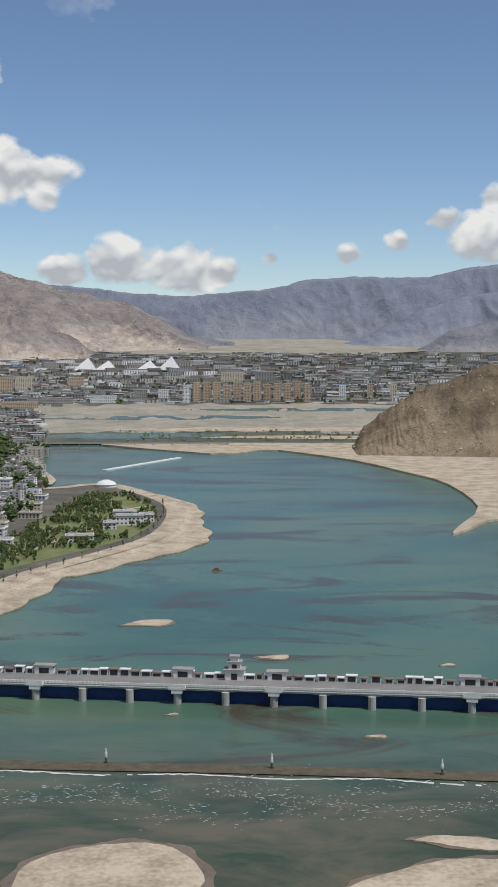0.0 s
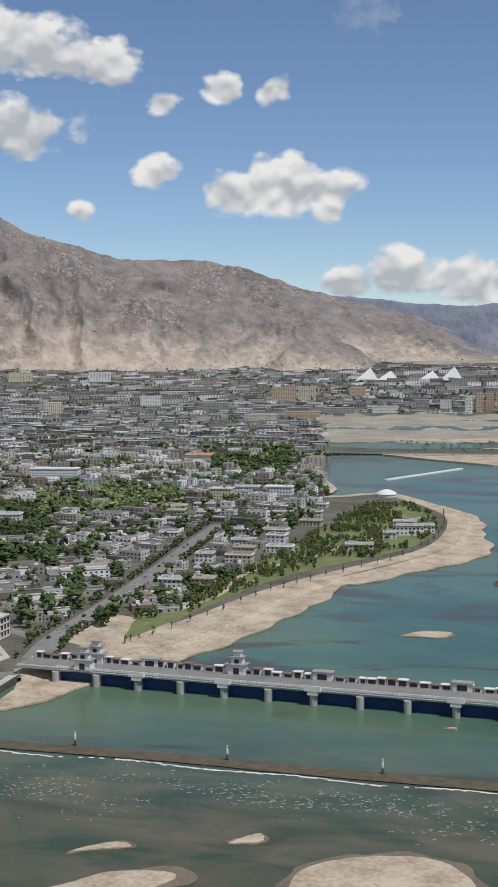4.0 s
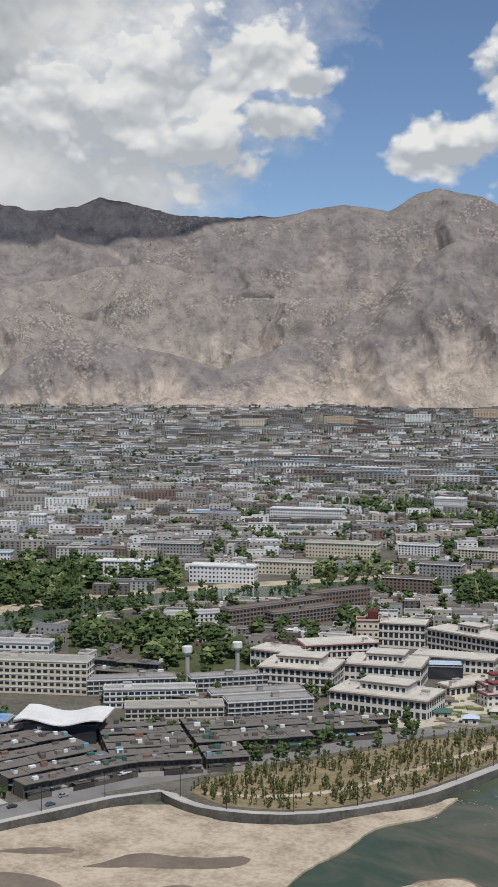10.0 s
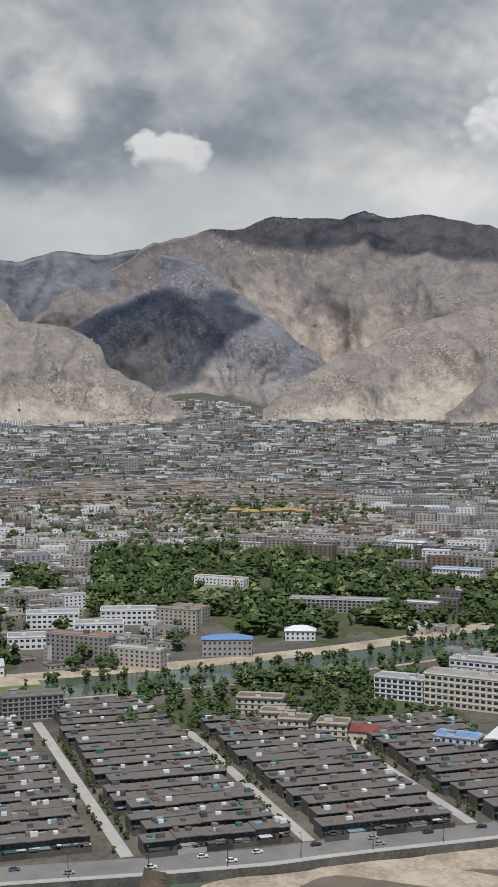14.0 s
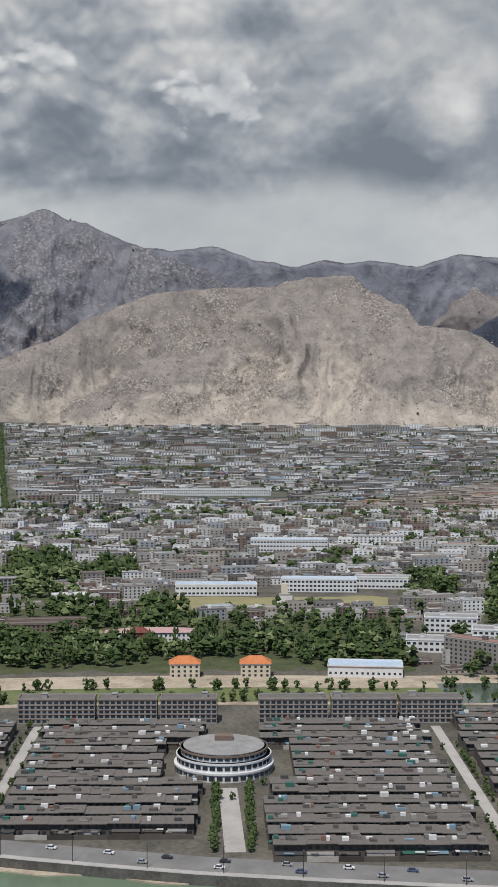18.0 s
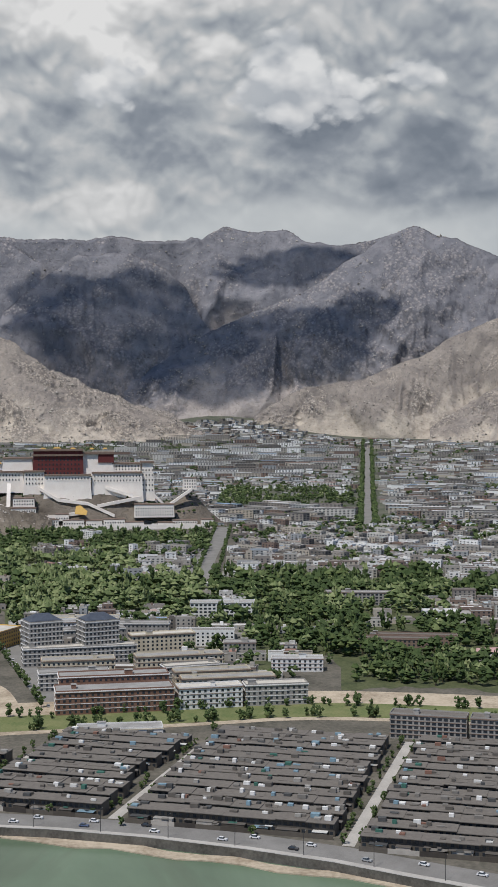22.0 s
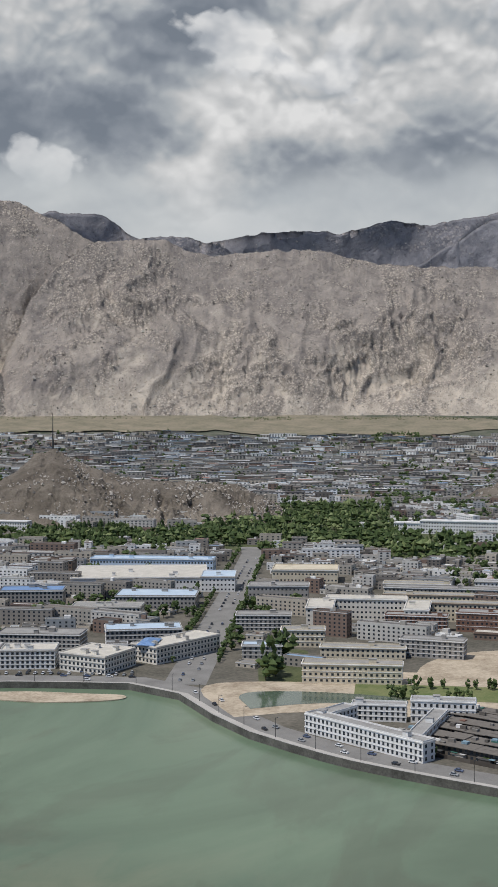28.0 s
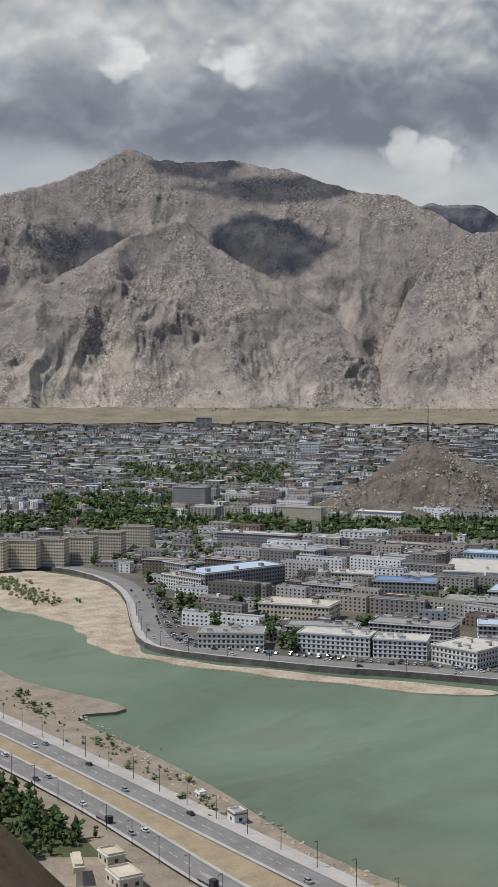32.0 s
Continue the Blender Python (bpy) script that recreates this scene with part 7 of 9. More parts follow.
def bridge():
    ob = thing("river_bridge", *BR, 0, BR_ANG, "long white bridge with galleries, corbelled bastions and square piers", "bridge")
    x0, x1 = -262.0, 380.0
    part("deck", Geo().box((x0 + x1) / 2, 10, 6.9, x1 - x0, 19, 1.5), M_CONC, ob)
    part("roadway", Geo().box((x0 + x1) / 2, 10, 8.4, x1 - x0, 13, 0.12), M_ASPHALT, ob, "grey asphalt roadway")
    pier, nose = Geo().box(0, 9, -2, 3.0, 17, 8.9), Geo().cyl(0, 0.2, -2, 1.9, 8.4, 14)
    k = 0
    x = -8 * 23.8 - 23.8 * 2
    pm, nm, cm = mesh("pier", pier, M_CONC), mesh("pier_nose", nose, M_CONC), None
    arch = Geo()
    for i in range(12):
        t0, t1 = -1 + i / 6, -1 + (i + 1) / 6
        zA, zB = 5.4 + 1.5 * (1 - t0 * t0), 5.4 + 1.5 * (1 - t1 * t1)
        arch.add([(t0 * 11.9, 1.2, zA), (t1 * 11.9, 1.2, zB), (t1 * 11.9, 1.2, 7.4), (t0 * 11.9, 1.2, 7.4)], [(0, 1, 2, 3)])
    am = mesh("span_arch", arch, M_CONC)
    gate = mesh("sluice_gate", Geo().box(0, 4.2, -1, 20.6, 0.6, 6.6), M_NAVY)
    rail = Geo().box(0, 0.7, 8.4, 23.7, 0.4, 1.1).box(0, 0.5, 7.5, 23.7, 0.5, 0.35)
    for i in range(12):
        rail.box(-11 + i * 2, 0.4, 8.4, 0.5, 0.5, 1.35)
    rm = mesh("parapet", rail, M_WHITE)
    i = 0
    while x <= x1:
        for me, nm_ in ((pm, "pier"), (nm, "pier_nose")):
            o = new(nm_, me)
            o.parent, o.location = ob, (x, 0, 0)
        if x + 23.8 < x1:
            for me, nm_ in ((am, "span_arch"), (gate, "sluice_gate"), (rm, "parapet")):
                o = new(nm_, me)
                o.parent, o.location = ob, (x + 11.9, 0, 0)
        x += 23.8
    # gallery along the far side
    rng = random.Random(3)
    x = x0 + 4
    while x < x1 - 6:
        w = rng.choice((3.6, 4.4, 5.2))
        h = rng.choice((2.2, 2.7, 3.4))
        cell = part("gallery_cell", Geo().box(x + w / 2, 18, 8.4, w, 2.6, h), M_WHITE, ob)
        part("gallery_roof", Geo().box(x + w / 2, 18, 8.4 + h, w + 0.7, 3.4, 0.35), M_WHITE if rng.random() < 0.55 else M_BROWN, cell)
        # dark plate on the solid wall paints the shade of an opening
        g = Geo()
        g.box(x + w / 2, 16.64, 8.9, w - 1.3, 0.12, h - 0.8)
        part("opening_shade", g, M_DARK, cell)
        x += w + rng.choice((0.3, 0.3, 1.6))
    # bastions over some piers, both sides
    for k in (-8, -6, -4, -1, 1, 5, 7, 10, 13):
        b = part("bastion", Geo().box(k * 23.8, -0.6, 7.6, 8.5, 3.4, 1.2).box(k * 23.8, -0.8, 5.6, 5.4, 2.6, 2.0).box(k * 23.8, -2.0, 8.8, 8.5, 0.5, 1.5), M_WHITE, ob)
        part("bastion_house", Geo().box(k * 23.8, 18.5, 8.4, 9.5, 4.5, 4.2), M_WHITE, ob)
        part("bastion_roof", Geo().box(k * 23.8, 18.5, 12.6, 11, 5.6, 0.5), M_GREYW, b)
        # another dark plate painted in for the shade inside
        part("bastion_opening_shade", Geo().box(k * 23.8, 16.2, 9.0, 5.0, 0.12, 2.8), M_DARK, b)
    for xx in (2.5, -141, -222, 150):
        for yy in ((17.5,) if abs(xx) < 200 else (17.5, 2.5)):
            p = part("pavilion", Geo().box(xx, yy, 8.4, 9, 6, 5.2), M_WHITE, ob)
            for nm_, z_, w_, d_, h_ in (("middle_tier", 14.0, 6, 4.4, 3.3), ("top_tier", 17.8, 4.0, 3.0, 2.3)):
                part(nm_, Geo().box(xx, yy, z_, w_, d_, h_), M_WHITE, p)
            for z_, w_, d_, h_ in ((13.5, 11, 7.6, 0.5), (17.3, 7.6, 5.8, 0.5), (20.1, 5.2, 4.2, 0.4)):
                part("pavilion_eaves", Geo().box(xx, yy, z_, w_, d_, h_), M_GREYW, p)
            for y_, z_, w_, h_ in ((yy - 3.05, 8.8, 3.0, 3.2), (yy - 2.25, 14.4, 2.4, 2.0)):
                part("pavilion_door", Geo().box(xx, y_, z_, w_, 0.12, h_), M_DARK, p)


bridge()

# the weir with its white figures, and broken water below it
WEIR = [(-266, 548), (-205, 546), (-126, 542), (-99, 538), (7, 532), (109, 522), (330, 500)]
sheet_object("weir_sill", Geo().add(*[(lambda s: (s.v, s.f))(strip(smooth(WEIR, 1), 3.4, -7.4, 0.45))][0]), surface("wet algae concrete", (0.065, 0.055, 0.032), (0.155, 0.125, 0.078), 5, 0.8, 0.6), "low brown concrete weir sill awash", "weir")
g = Geo()
rng = random.Random(12)
line = smooth(WEIR, 3)
for (xa, ya), (xb, yb) in zip(line[:-1], line[1:]):
    n = max(2, int(math.hypot(xb - xa, yb - ya) / 2.2))
    for i in range(n):
        t0, t1 = i / n, (i + 1) / n
        if (xa + 40) % 140 > 118 and rng.random() < 0.5:
            continue
        o = 9.6 + 1.6 * math.sin((xa + (xb - xa) * t0) * 0.085) + rng.uniform(-0.4, 0.4)
        wd = rng.uniform(0.7, 1.9)
        g.add([(xa + (xb - xa) * t0, ya + (yb - ya) * t0 - o - wd, 0.08), (xa + (xb - xa) * t1, ya + (yb - ya) * t1 - o - wd, 0.08), (xa + (xb - xa) * t1, ya + (yb - ya) * t1 - o, 0.12), (xa + (xb - xa) * t0, ya + (yb - ya) * t0 - o, 0.12)], [(0, 1, 2, 3)])
sheet_object("foam_line", g, M_FOAM, "white line of foam below the weir", "foam", "stuff")
g = Geo()
for i in range(3000):
    x = rng.uniform(-270, 160)
    y = rng.gauss(502 if x < -60 else 494, 12) - max(0, -x - 120) * 0.12
    w, d = rng.uniform(0.15, 0.95) ** 1.5 * 1.0, rng.uniform(0.05, 0.13)
    a = rng.uniform(-0.3, 0.3)
    if value_noise(np.float64(x / 18), np.float64(y / 9), 3) > 0.45:
        g.add([(x - w, y - a - d, 0.06), (x + w, y + a - d, 0.06), (x + w * 0.8, y + a + d, 0.07), (x - w * 0.7, y - a + d, 0.07)], [(0, 1, 2, 3)])
sheet_object("foam_flecks", g, M_FOAM, "scattered flecks of white broken water", "foam", "stuff")
figure = Geo()
for z, r in ((0, 1.5), (0.6, 1.5), (0.7, 0.55), (2.2, 0.7), (3.2, 1.0), (4.6, 0.95), (5.4, 0.5), (6.2, 0.6), (7.0, 0.15)):
    figure.v += [(r * math.cos(a * math.pi / 5), r * 0.7 * math.sin(a * math.pi / 5), z) for a in range(10)]
for k in range(8):
    figure.f += [(k * 10 + i, k * 10 + (i + 1) % 10, k * 10 + 10 + (i + 1) % 10, k * 10 + 10 + i) for i in range(10)]
M_STATUE, t_, b_ = base("dark-footed statue stone", 0.8)
g_ = t_.nodes.new("ShaderNodeTexCoord")
s_ = t_.nodes.new("ShaderNodeSeparateXYZ")
t_.links.new(g_.outputs["Object"], s_.inputs[0])
t_.links.new(ramp_node(t_, math_node(t_, "DIVIDE", s_.outputs[2], 7.0), ((0.30, (0.06, 0.055, 0.05)), (0.42, (0.66, 0.65, 0.62)))), b_.inputs["Base Color"])
fm = mesh("statue", figure, M_STATUE)
for x, y in ((-194, 550), (-122, 543), (-54, 538), (16, 531), (86, 523), (160, 515)):
    o = new("statue", fm)
    o.location, o.scale = (x, y, 0.4), (0.62, 0.62, 0.95)
    tagged(o, "white carved statue with a dark foot standing on the weir sill", "statue", "statues on the weir")
    wash = Geo()
    for i in range(10):  # water parting round the foot
        for sx in (-1, 1):
            xa, xb = sx * (0.6 + i * 0.8), sx * (0.6 + (i + 1) * 0.8)
            ya, yb = -4.0 - 0.05 * i * i, -4.0 - 0.05 * (i + 1) ** 2
            wash.add([(xa, ya, 0.1), (xb, yb, 0.1), (xb, yb + 0.5, 0.12), (xa, ya + 0.6, 0.12)] if sx > 0 else [(xb, yb, 0.1), (xa, ya, 0.1), (xa, ya + 0.6, 0.12), (xb, yb + 0.5, 0.12)], [(0, 1, 2, 3)])
    o = new("foam_wash", mesh("foam_wash", wash, M_FOAM))
    o.location = (x, y, 0)
    tagged(o, "white wash of water below the statue", "foam", "", "stuff")
boat = thing("tour_boat", -18, 985, 0, 0.3, "small red and grey boat moored in the river", "boat")
part("hull", Geo().box(0, 0, -0.3, 7, 2.4, 1.1, taper=1.1), M_BROWN, boat)
part("cabin", Geo().box(-0.5, 0, 0.8, 3.4, 1.9, 1.4), M_REDROOF, boat)

# far shore: jetty, footbridge, flats, white pyramids
(xa, ya), (xb, yb) = (-182, 1702), (-93, 1868)
jetty = thing("floating_jetty", (xa + xb) / 2, (ya + yb) / 2, 0, math.atan2(yb - ya, xb - xa), "long white floating barrier across the river", "jetty")
part("float", Geo().box(0, 0, -0.3, math.hypot(xb - xa, yb - ya), 7, 1.6), M_WHITE, jetty)
fb = thing("footbridge", -190, 2060, 0, 0.0, "low grey footbridge on thin piers", "bridge")
part("deck", Geo().box(0, 0, 4.2, 330, 5, 0.9), M_CONC, fb)
for i in range(12):
    part("pier", Geo().box(-158 + i * 29, 0, -1, 1.4, 3, 5.2), M_CONC, fb)
part("rail", Geo().box(0, -2.4, 5.1, 330, 0.15, 1.0).box(0, 2.4, 5.1, 330, 0.15, 1.0), M_GREYW, fb)
for b0, peaks in ((6.45, ((-26, 30), (16, 24))), (3.85, ((-22, 24), (22, 32)))):
    x, y = polar(b0, 3640)
    z = float(ground_z(x, y))
    ob = thing("pyramid_hall", x, y, z, radians(b0), "white pyramid-roofed hall on a long low base", "hall", "pyramid halls")
    ob.scale = (1.35, 1.35, 1.4)
    part("base", Geo().box(0, 16, -1, 96, 34, 6), M_GREYW, ob)
    part("glass_front", Geo().box(0, -1.1, 1, 88, 0.4, 3.2), M_GLASS, ob)
    for px, hh in peaks:
        part("pyramid", Geo().add([(px - 24, 0, 5), (px + 24, 0, 5), (px + 20, 34, 5), (px - 20, 34, 5), (px + 6, 14, hh)], [(0, 1, 4), (1, 2, 4), (2, 3, 4), (3, 0, 4)]), M_WHITE, ob)
for i in range(13):
    b = 2.6 - i * 0.44
    placed("apartment_tower", b, 2990 + (i % 3) * 16, 17, 14, (36, 42, 40, 44)[i % 4], 11, "orange-beige apartment tower in a long row", 0, wall=M_TAN if i else M_WHITE, trim=M_CREAM, roof=M_TROOF, group="beige apartment row", spacing=2.8)
for i, (b, d, w, h) in enumerate(((10.6, 3250, 60, 34), (9.6, 3270, 44, 32), (8.2, 2960, 70, 14), (6.2, 2980, 60, 15), (9.8, 2880, 80, 13), (11.6, 2820, 70, 13), (4.6, 3020, 30, 26), (3.6, 3030, 26, 24), (7.4, 3350, 40, 22), (0.6, 3420, 60, 26), (-0.8, 3440, 50, 26), (-4.2, 3060, 16, 30), (-5.4, 3070, 14, 34), (-6.4, 3080, 16, 32), (13.6, 3050, 60, 18), (16.4, 3150, 50, 24), (-7.6, 3080, 22, 28),
                                 (22.0, 3720, 70, 24), (24.2, 3740, 90, 26), (18.6, 3700, 60, 26), (27.5, 3700, 70, 22), (20.6, 3000, 40, 26), (25.8, 2700, 50, 18), (30.4, 3600, 70, 20), (33.8, 3560, 80, 18), (37.6, 3500, 70, 18), (50.0, 3500, 60, 18), (52.0, 3480, 50, 18))):
    placed("far_apartments", b, d, w, 14, h, max(3, int(h / 3.2)), "pale beige apartment slab at the city's edge", 0, wall=(M_TAN, M_CREAM, M_GREYW, M_WHITE)[i % 4], trim=M_WHITE, roof=M_ROOFG, group="apartments at the city's edge", spacing=4.0, huts=0)



# ---- parks, the peninsula and the south bank ----
def patch(name, b0, b1, d0, d1, mat, label, category, lift=0.5, taper=0.0):
    """A piece of the valley floor between two bearings and two distances."""
    n, m = max(12, int((b1 - b0) / 0.3)), 7
    B, R = np.meshgrid(np.linspace(b0, b1, n), np.linspace(d0, d1, m))
    R = R + (fractal(B / 1.3, R / 200 + d0, 4, 0.55, 8) - 0.5) * (d1 - d0) * 0.35
    if taper:
        edge = np.clip(np.minimum(B - b0, b1 - B) / taper, 0.02, 1) ** 0.6
        R = (d0 + d1) / 2 + (R - (d0 + d1) / 2) * edge
    X, Y = -R * np.sin(np.radians(B)), R * np.cos(np.radians(B))
    q = np.arange(n * m).reshape(m, n)
    quads_object(name, np.stack([X, Y, ground_z(X, Y) + lift + 2.0 * ((R > 2105) & (b0 > 11))], -1).reshape(-1, 3), np.stack([q[:-1, 1:], q[:-1, :-1], q[1:, :-1], q[1:, 1:]], -1).reshape(-1, 4), [mat], None, label, category, "structure")


patch("field_north", 104.0, 118.5, 3530, 3960, M_WET, "brown wetland fields below the hill", "field", 1.0, 4.0)
patch("field_west", 115.5, 146, 3640, 3990, M_WET, "strip of dry fields below the western mountain", "field", 1.3, 2.0)
patch("parade_ground", 69.2, 73.3, 1112, 1190, M_FIELD, "mown straw-coloured parade ground", "field", 0.06)
patch("parade_ground", 74.1, 79.3, 1112, 1186, M_FIELD, "mown straw-coloured parade ground", "field", 0.06)
patch("flats_east", -16, 9.2, 2310, 2960, M_FLATS, "pale dry river flats upstream", "ground", 0.2)
# pale sheet over the far plain gives the haze by its colour
patch("flats_hazed", -8, 7, 3950, 4750, M_FLATS, "far plain up the valley, laid pale for haze", "ground", 3.0, 4.0)
patch("water_upstream", 0.5, 9.4, 2180, 2300, M_RIVER, "narrow arm of the river upstream", "river", 0.3, 3.0)
patch("water_upstream", -2.0, 9.0, 2600, 2690, M_RIVER, "narrow arm of the river upstream", "river", 0.3, 3.5)
patch("water_upstream", -9.0, 3.0, 2780, 2850, M_RIVER, "narrow arm of the river upstream", "river", 0.3, 4.0)
patch("sand_upstream", -8.0, 6.0, 2330, 2420, M_SAND, "pale sand spit upstream", "ground", 0.4, 4.0)
patch("sand_upstream", -12.0, 2.0, 2160, 2230, M_SAND, "pale sand spit upstream", "ground", 0.4, 4.0)
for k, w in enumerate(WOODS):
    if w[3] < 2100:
        # the sheet's dark colour supplies shade below the crowns
        patch("wood_floor", w[0] - 0.3, w[1] + 0.3, w[2] - 12, w[3] + 12, M_WOODFLOOR, "grass under the trees with shade in its colour", "grass", 0.02 + 0.004 * (k % 9))
mon = thing("monument", *polar(73.7, 1198), 3, radians(73.7), "pale stone monument on the axis of the parade ground", "monument")
part("plinth", Geo().box(0, 0, 0, 10, 7, 1.2), M_CONC, mon)
part("shaft", Geo().box(0, 0, 1.2, 6, 4, 9, taper=0.85), M_CREAM, mon)
sheet_object("monument_walk", strip([polar(73.7, 1100), polar(73.7, 1192)], 7, -7, 3.1), M_PAVE, "pale axis walk to the monument", "path")
sheet_object("sand_lot", filled(smooth([(-737, -250), (-805, -272), (-860, -253), (-880, -210), (-866, -184), (-795, -158), (-764, -157), (-737, -250)], 2)[:-1], 3.14, 0.2), M_SAND, "bare sandy building lot behind the canal", "ground")
INLET = [(-632, -318), (-690, -378), (-722, -340), (-752, -215), (-748, -165), (-700, -160), (-676, -205), (-664, -285)]
sheet_object("inlet_sand", filled(smooth(INLET + INLET[:1], 2)[:-1], 3.13, 0.1), M_SAND, "bare sand beside the canal mouth", "ground")
sheet_object("water_inlet", filled(smooth([(-652, -318), (-684, -345), (-704, -310), (-714, -250), (-698, -240), (-682, -290), (-652, -318)], 2)[:-1], 3.25, 0.05), M_CANAL, "green water standing in the canal mouth", "canal")
sheet_object("museum_court", filled([(-345, 570), (-318, 572), (-298, 625), (-283, 690), (-300, 716), (-362, 720), (-372, 690), (-366, 650), (-372, 622), (-392, 600)], 3.07, 0.1), M_COURT, "pale paved museum court with garden beds", "pavement")
grng = random.Random(51)
bed, hedge = Geo(), Geo()
for _ in range(420):
    x, y = grng.uniform(-392, -285), grng.uniform(574, 716)
    if inside(x, y, [(-343, 578), (-318, 580), (-302, 628), (-288, 690), (-302, 710), (-356, 714), (-364, 690), (-360, 650), (-366, 626), (-384, 602)]) and not any((x - px) ** 2 + (y - py) ** 2 < (pr * 0.8) ** 2 for px, py, pr in SOLID):
        (bed if grng.random() < 0.5 else hedge).box(x, y, 3.0, grng.uniform(2, 7), grng.uniform(1.2, 4), grng.uniform(0.4, 1.5), 0.5 + grng.gauss(0, 0.2))
sheet_object("garden_beds", bed, M_GRAVEL, "low walled garden beds in the museum court", "garden", "stuff")
sheet_object("garden_hedges", hedge, M_GRASS, "clipped green hedges in the museum court", "hedge", "stuff")
sheet_object("parking_lot", filled([(-268, 735), (-222, 705), (-208, 790), (-262, 815)], 3.07, 0.1), M_SAND, "sandy parking lot by the bridgehead", "pavement")
LAWN = [(-232, 740), (-212, 830), (-188, 945), (-160, 1010), (-122, 1070), (-90, 1140), (-82, 1240), (-90, 1340), (-125, 1420), (-165, 1440), (-182, 1330), (-190, 1200), (-205, 1060), (-228, 930), (-248, 820)]
sheet_object("lawn_peninsula", filled(smooth(LAWN + LAWN[:1], 2)[:-1], 3.09, 0.1), M_GRASS, "green park with winding paths on the peninsula", "lawn")
sheet_object("path_peninsula", strip(smooth([(-226, 725), (-200, 800), (-176, 900), (-150, 965), (-105, 1050), (-68, 1130), (-60, 1250), (-68, 1350), (-105, 1440), (-150, 1520)], 2), 12, -6, 3.13), M_SAND, "pale shore walk round the peninsula", "path")
sheet_object("path_winding", strip(smooth([(-225, 830), (-205, 900), (-215, 980), (-170, 1060), (-150, 1150), (-120, 1200), (-130, 1290), (-100, 1330)], 2), 2.2, -2.2, 3.14), M_SAND, "narrow winding park path", "path")
BANKPARK = [(-358, 426), (-335, 420), (-312, 430), (-296, 448), (-282, 480), (-276, 520), (-272, 600), (-290, 600), (-318, 560), (-338, 505), (-362, 448)]
sheet_object("bank_park", filled(BANKPARK, 3.09, 0.1), surface("dry park soil", (0.15, 0.12, 0.06), (0.32, 0.25, 0.15), 6, 1.2), "dry planted strip along the river wall", "lawn")
sheet_object("bank_park_path", strip(smooth([(-352, 428), (-325, 440), (-304, 470), (-296, 520), (-284, 590)], 2), 2, -2, 3.13), M_SAND, "sandy path through the young trees", "path")

spots = []
lrng = random.Random(31)
for i in range(420):
    x, y = polar(lrng.uniform(-7, 5.5), lrng.uniform(2112, 2330))
    if value_noise(np.float64(x / 40), np.float64(y / 25), 4) > 0.45:
        h = lrng.uniform(1.8, 4.2)
        spots.append((x, y, h, h * 1.3))
grove("shore_shrubs", spots, M_PALELEAF, "dull green shrubs on the dry river flats", 71)
spots = []
for i in range(160):
    t = lrng.random()
    x, y = -738 + 58 * t + lrng.gauss(0, 9), -985 + 160 * t + lrng.gauss(0, 10)
    h = lrng.uniform(1.2, 3.6)
    spots.append((x, y, h, h * 1.4))
g_ = grove("island_shrubs", spots, M_PALELEAF, "dull green shrubs on the river sand", 72)
g_.location.z = -2.4

# pavilions and gardens of the museum
for x, y, w, h, rf in ((-334, 602, 9, 3.2, M_GREEN), (-345, 626, 8, 3.4, M_BROWN), (-312, 622, 7, 3.0, M_PALEROOF), (-352, 668, 10, 3.6, M_BROWN), (-330, 690, 8, 3.2, M_GREEN), (-316, 600, 8, 3.2, M_PALEBLUE)):
    block_house("garden_pavilion", x, y, 0.5, w, w * 0.7, h, 1, "small open garden pavilion with a low hipped roof", "pavilion", wall=M_LIME, roof=rf, trim=M_BROWN, hip=1.6, group="garden pavilions", huts=0)
spots = []
mrng = random.Random(44)
for i in range(230):
    x, y = polar(mrng.uniform(30, 44), mrng.uniform(600, 790))
    if x < -296 and not inside(x, y, BANKPARK) and not any((x - px) ** 2 + (y - py) ** 2 < (pr * 0.75) ** 2 for px, py, pr in SOLID):
        h = mrng.uniform(3.5, 8)
        spots.append((x, y, h, h * 0.8))
for i in range(260):
    x, y = polar(mrng.uniform(48, 63.5), mrng.uniform(690, 785))
    if x > -690 and not any((x - px) ** 2 + (y - py) ** 2 < (pr * 0.75) ** 2 for px, py, pr in SOLID):
        h = mrng.uniform(4, 9)
        spots.append((x, y, h, h * 0.8))
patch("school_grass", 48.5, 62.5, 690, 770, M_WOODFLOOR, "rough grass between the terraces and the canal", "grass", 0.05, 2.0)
grove("museum_garden_trees", spots, M_LEAF, "garden trees between the museum buildings", 73)
sheet_object("running_track", filled(smooth([polar(49.2, 690), polar(51.8, 690), polar(51.6, 735), polar(49.4, 735), polar(49.2, 690)], 2)[:-1], 3.16, 0.1), M_REDROOF, "red running track of the school", "track")
sheet_object("track_lawn", filled(smooth([polar(49.6, 698), polar(51.4, 698), polar(51.3, 727), polar(49.8, 727), polar(49.6, 698)], 2)[:-1], 3.2, 0.1), M_GRASS, "green lawn inside the track", "lawn")

# young trees, each its own
kinds = []
for i in range(5):
    tr, cr = tree_geo(900 + i, 5.2, 2.0, 12, True, 0.24)
    kinds.append((mesh("trunk", tr, M_BARK), mesh("crown", cr, M_YOUNG), mesh("crown", cr, M_LEAF)))
rng = random.Random(8)


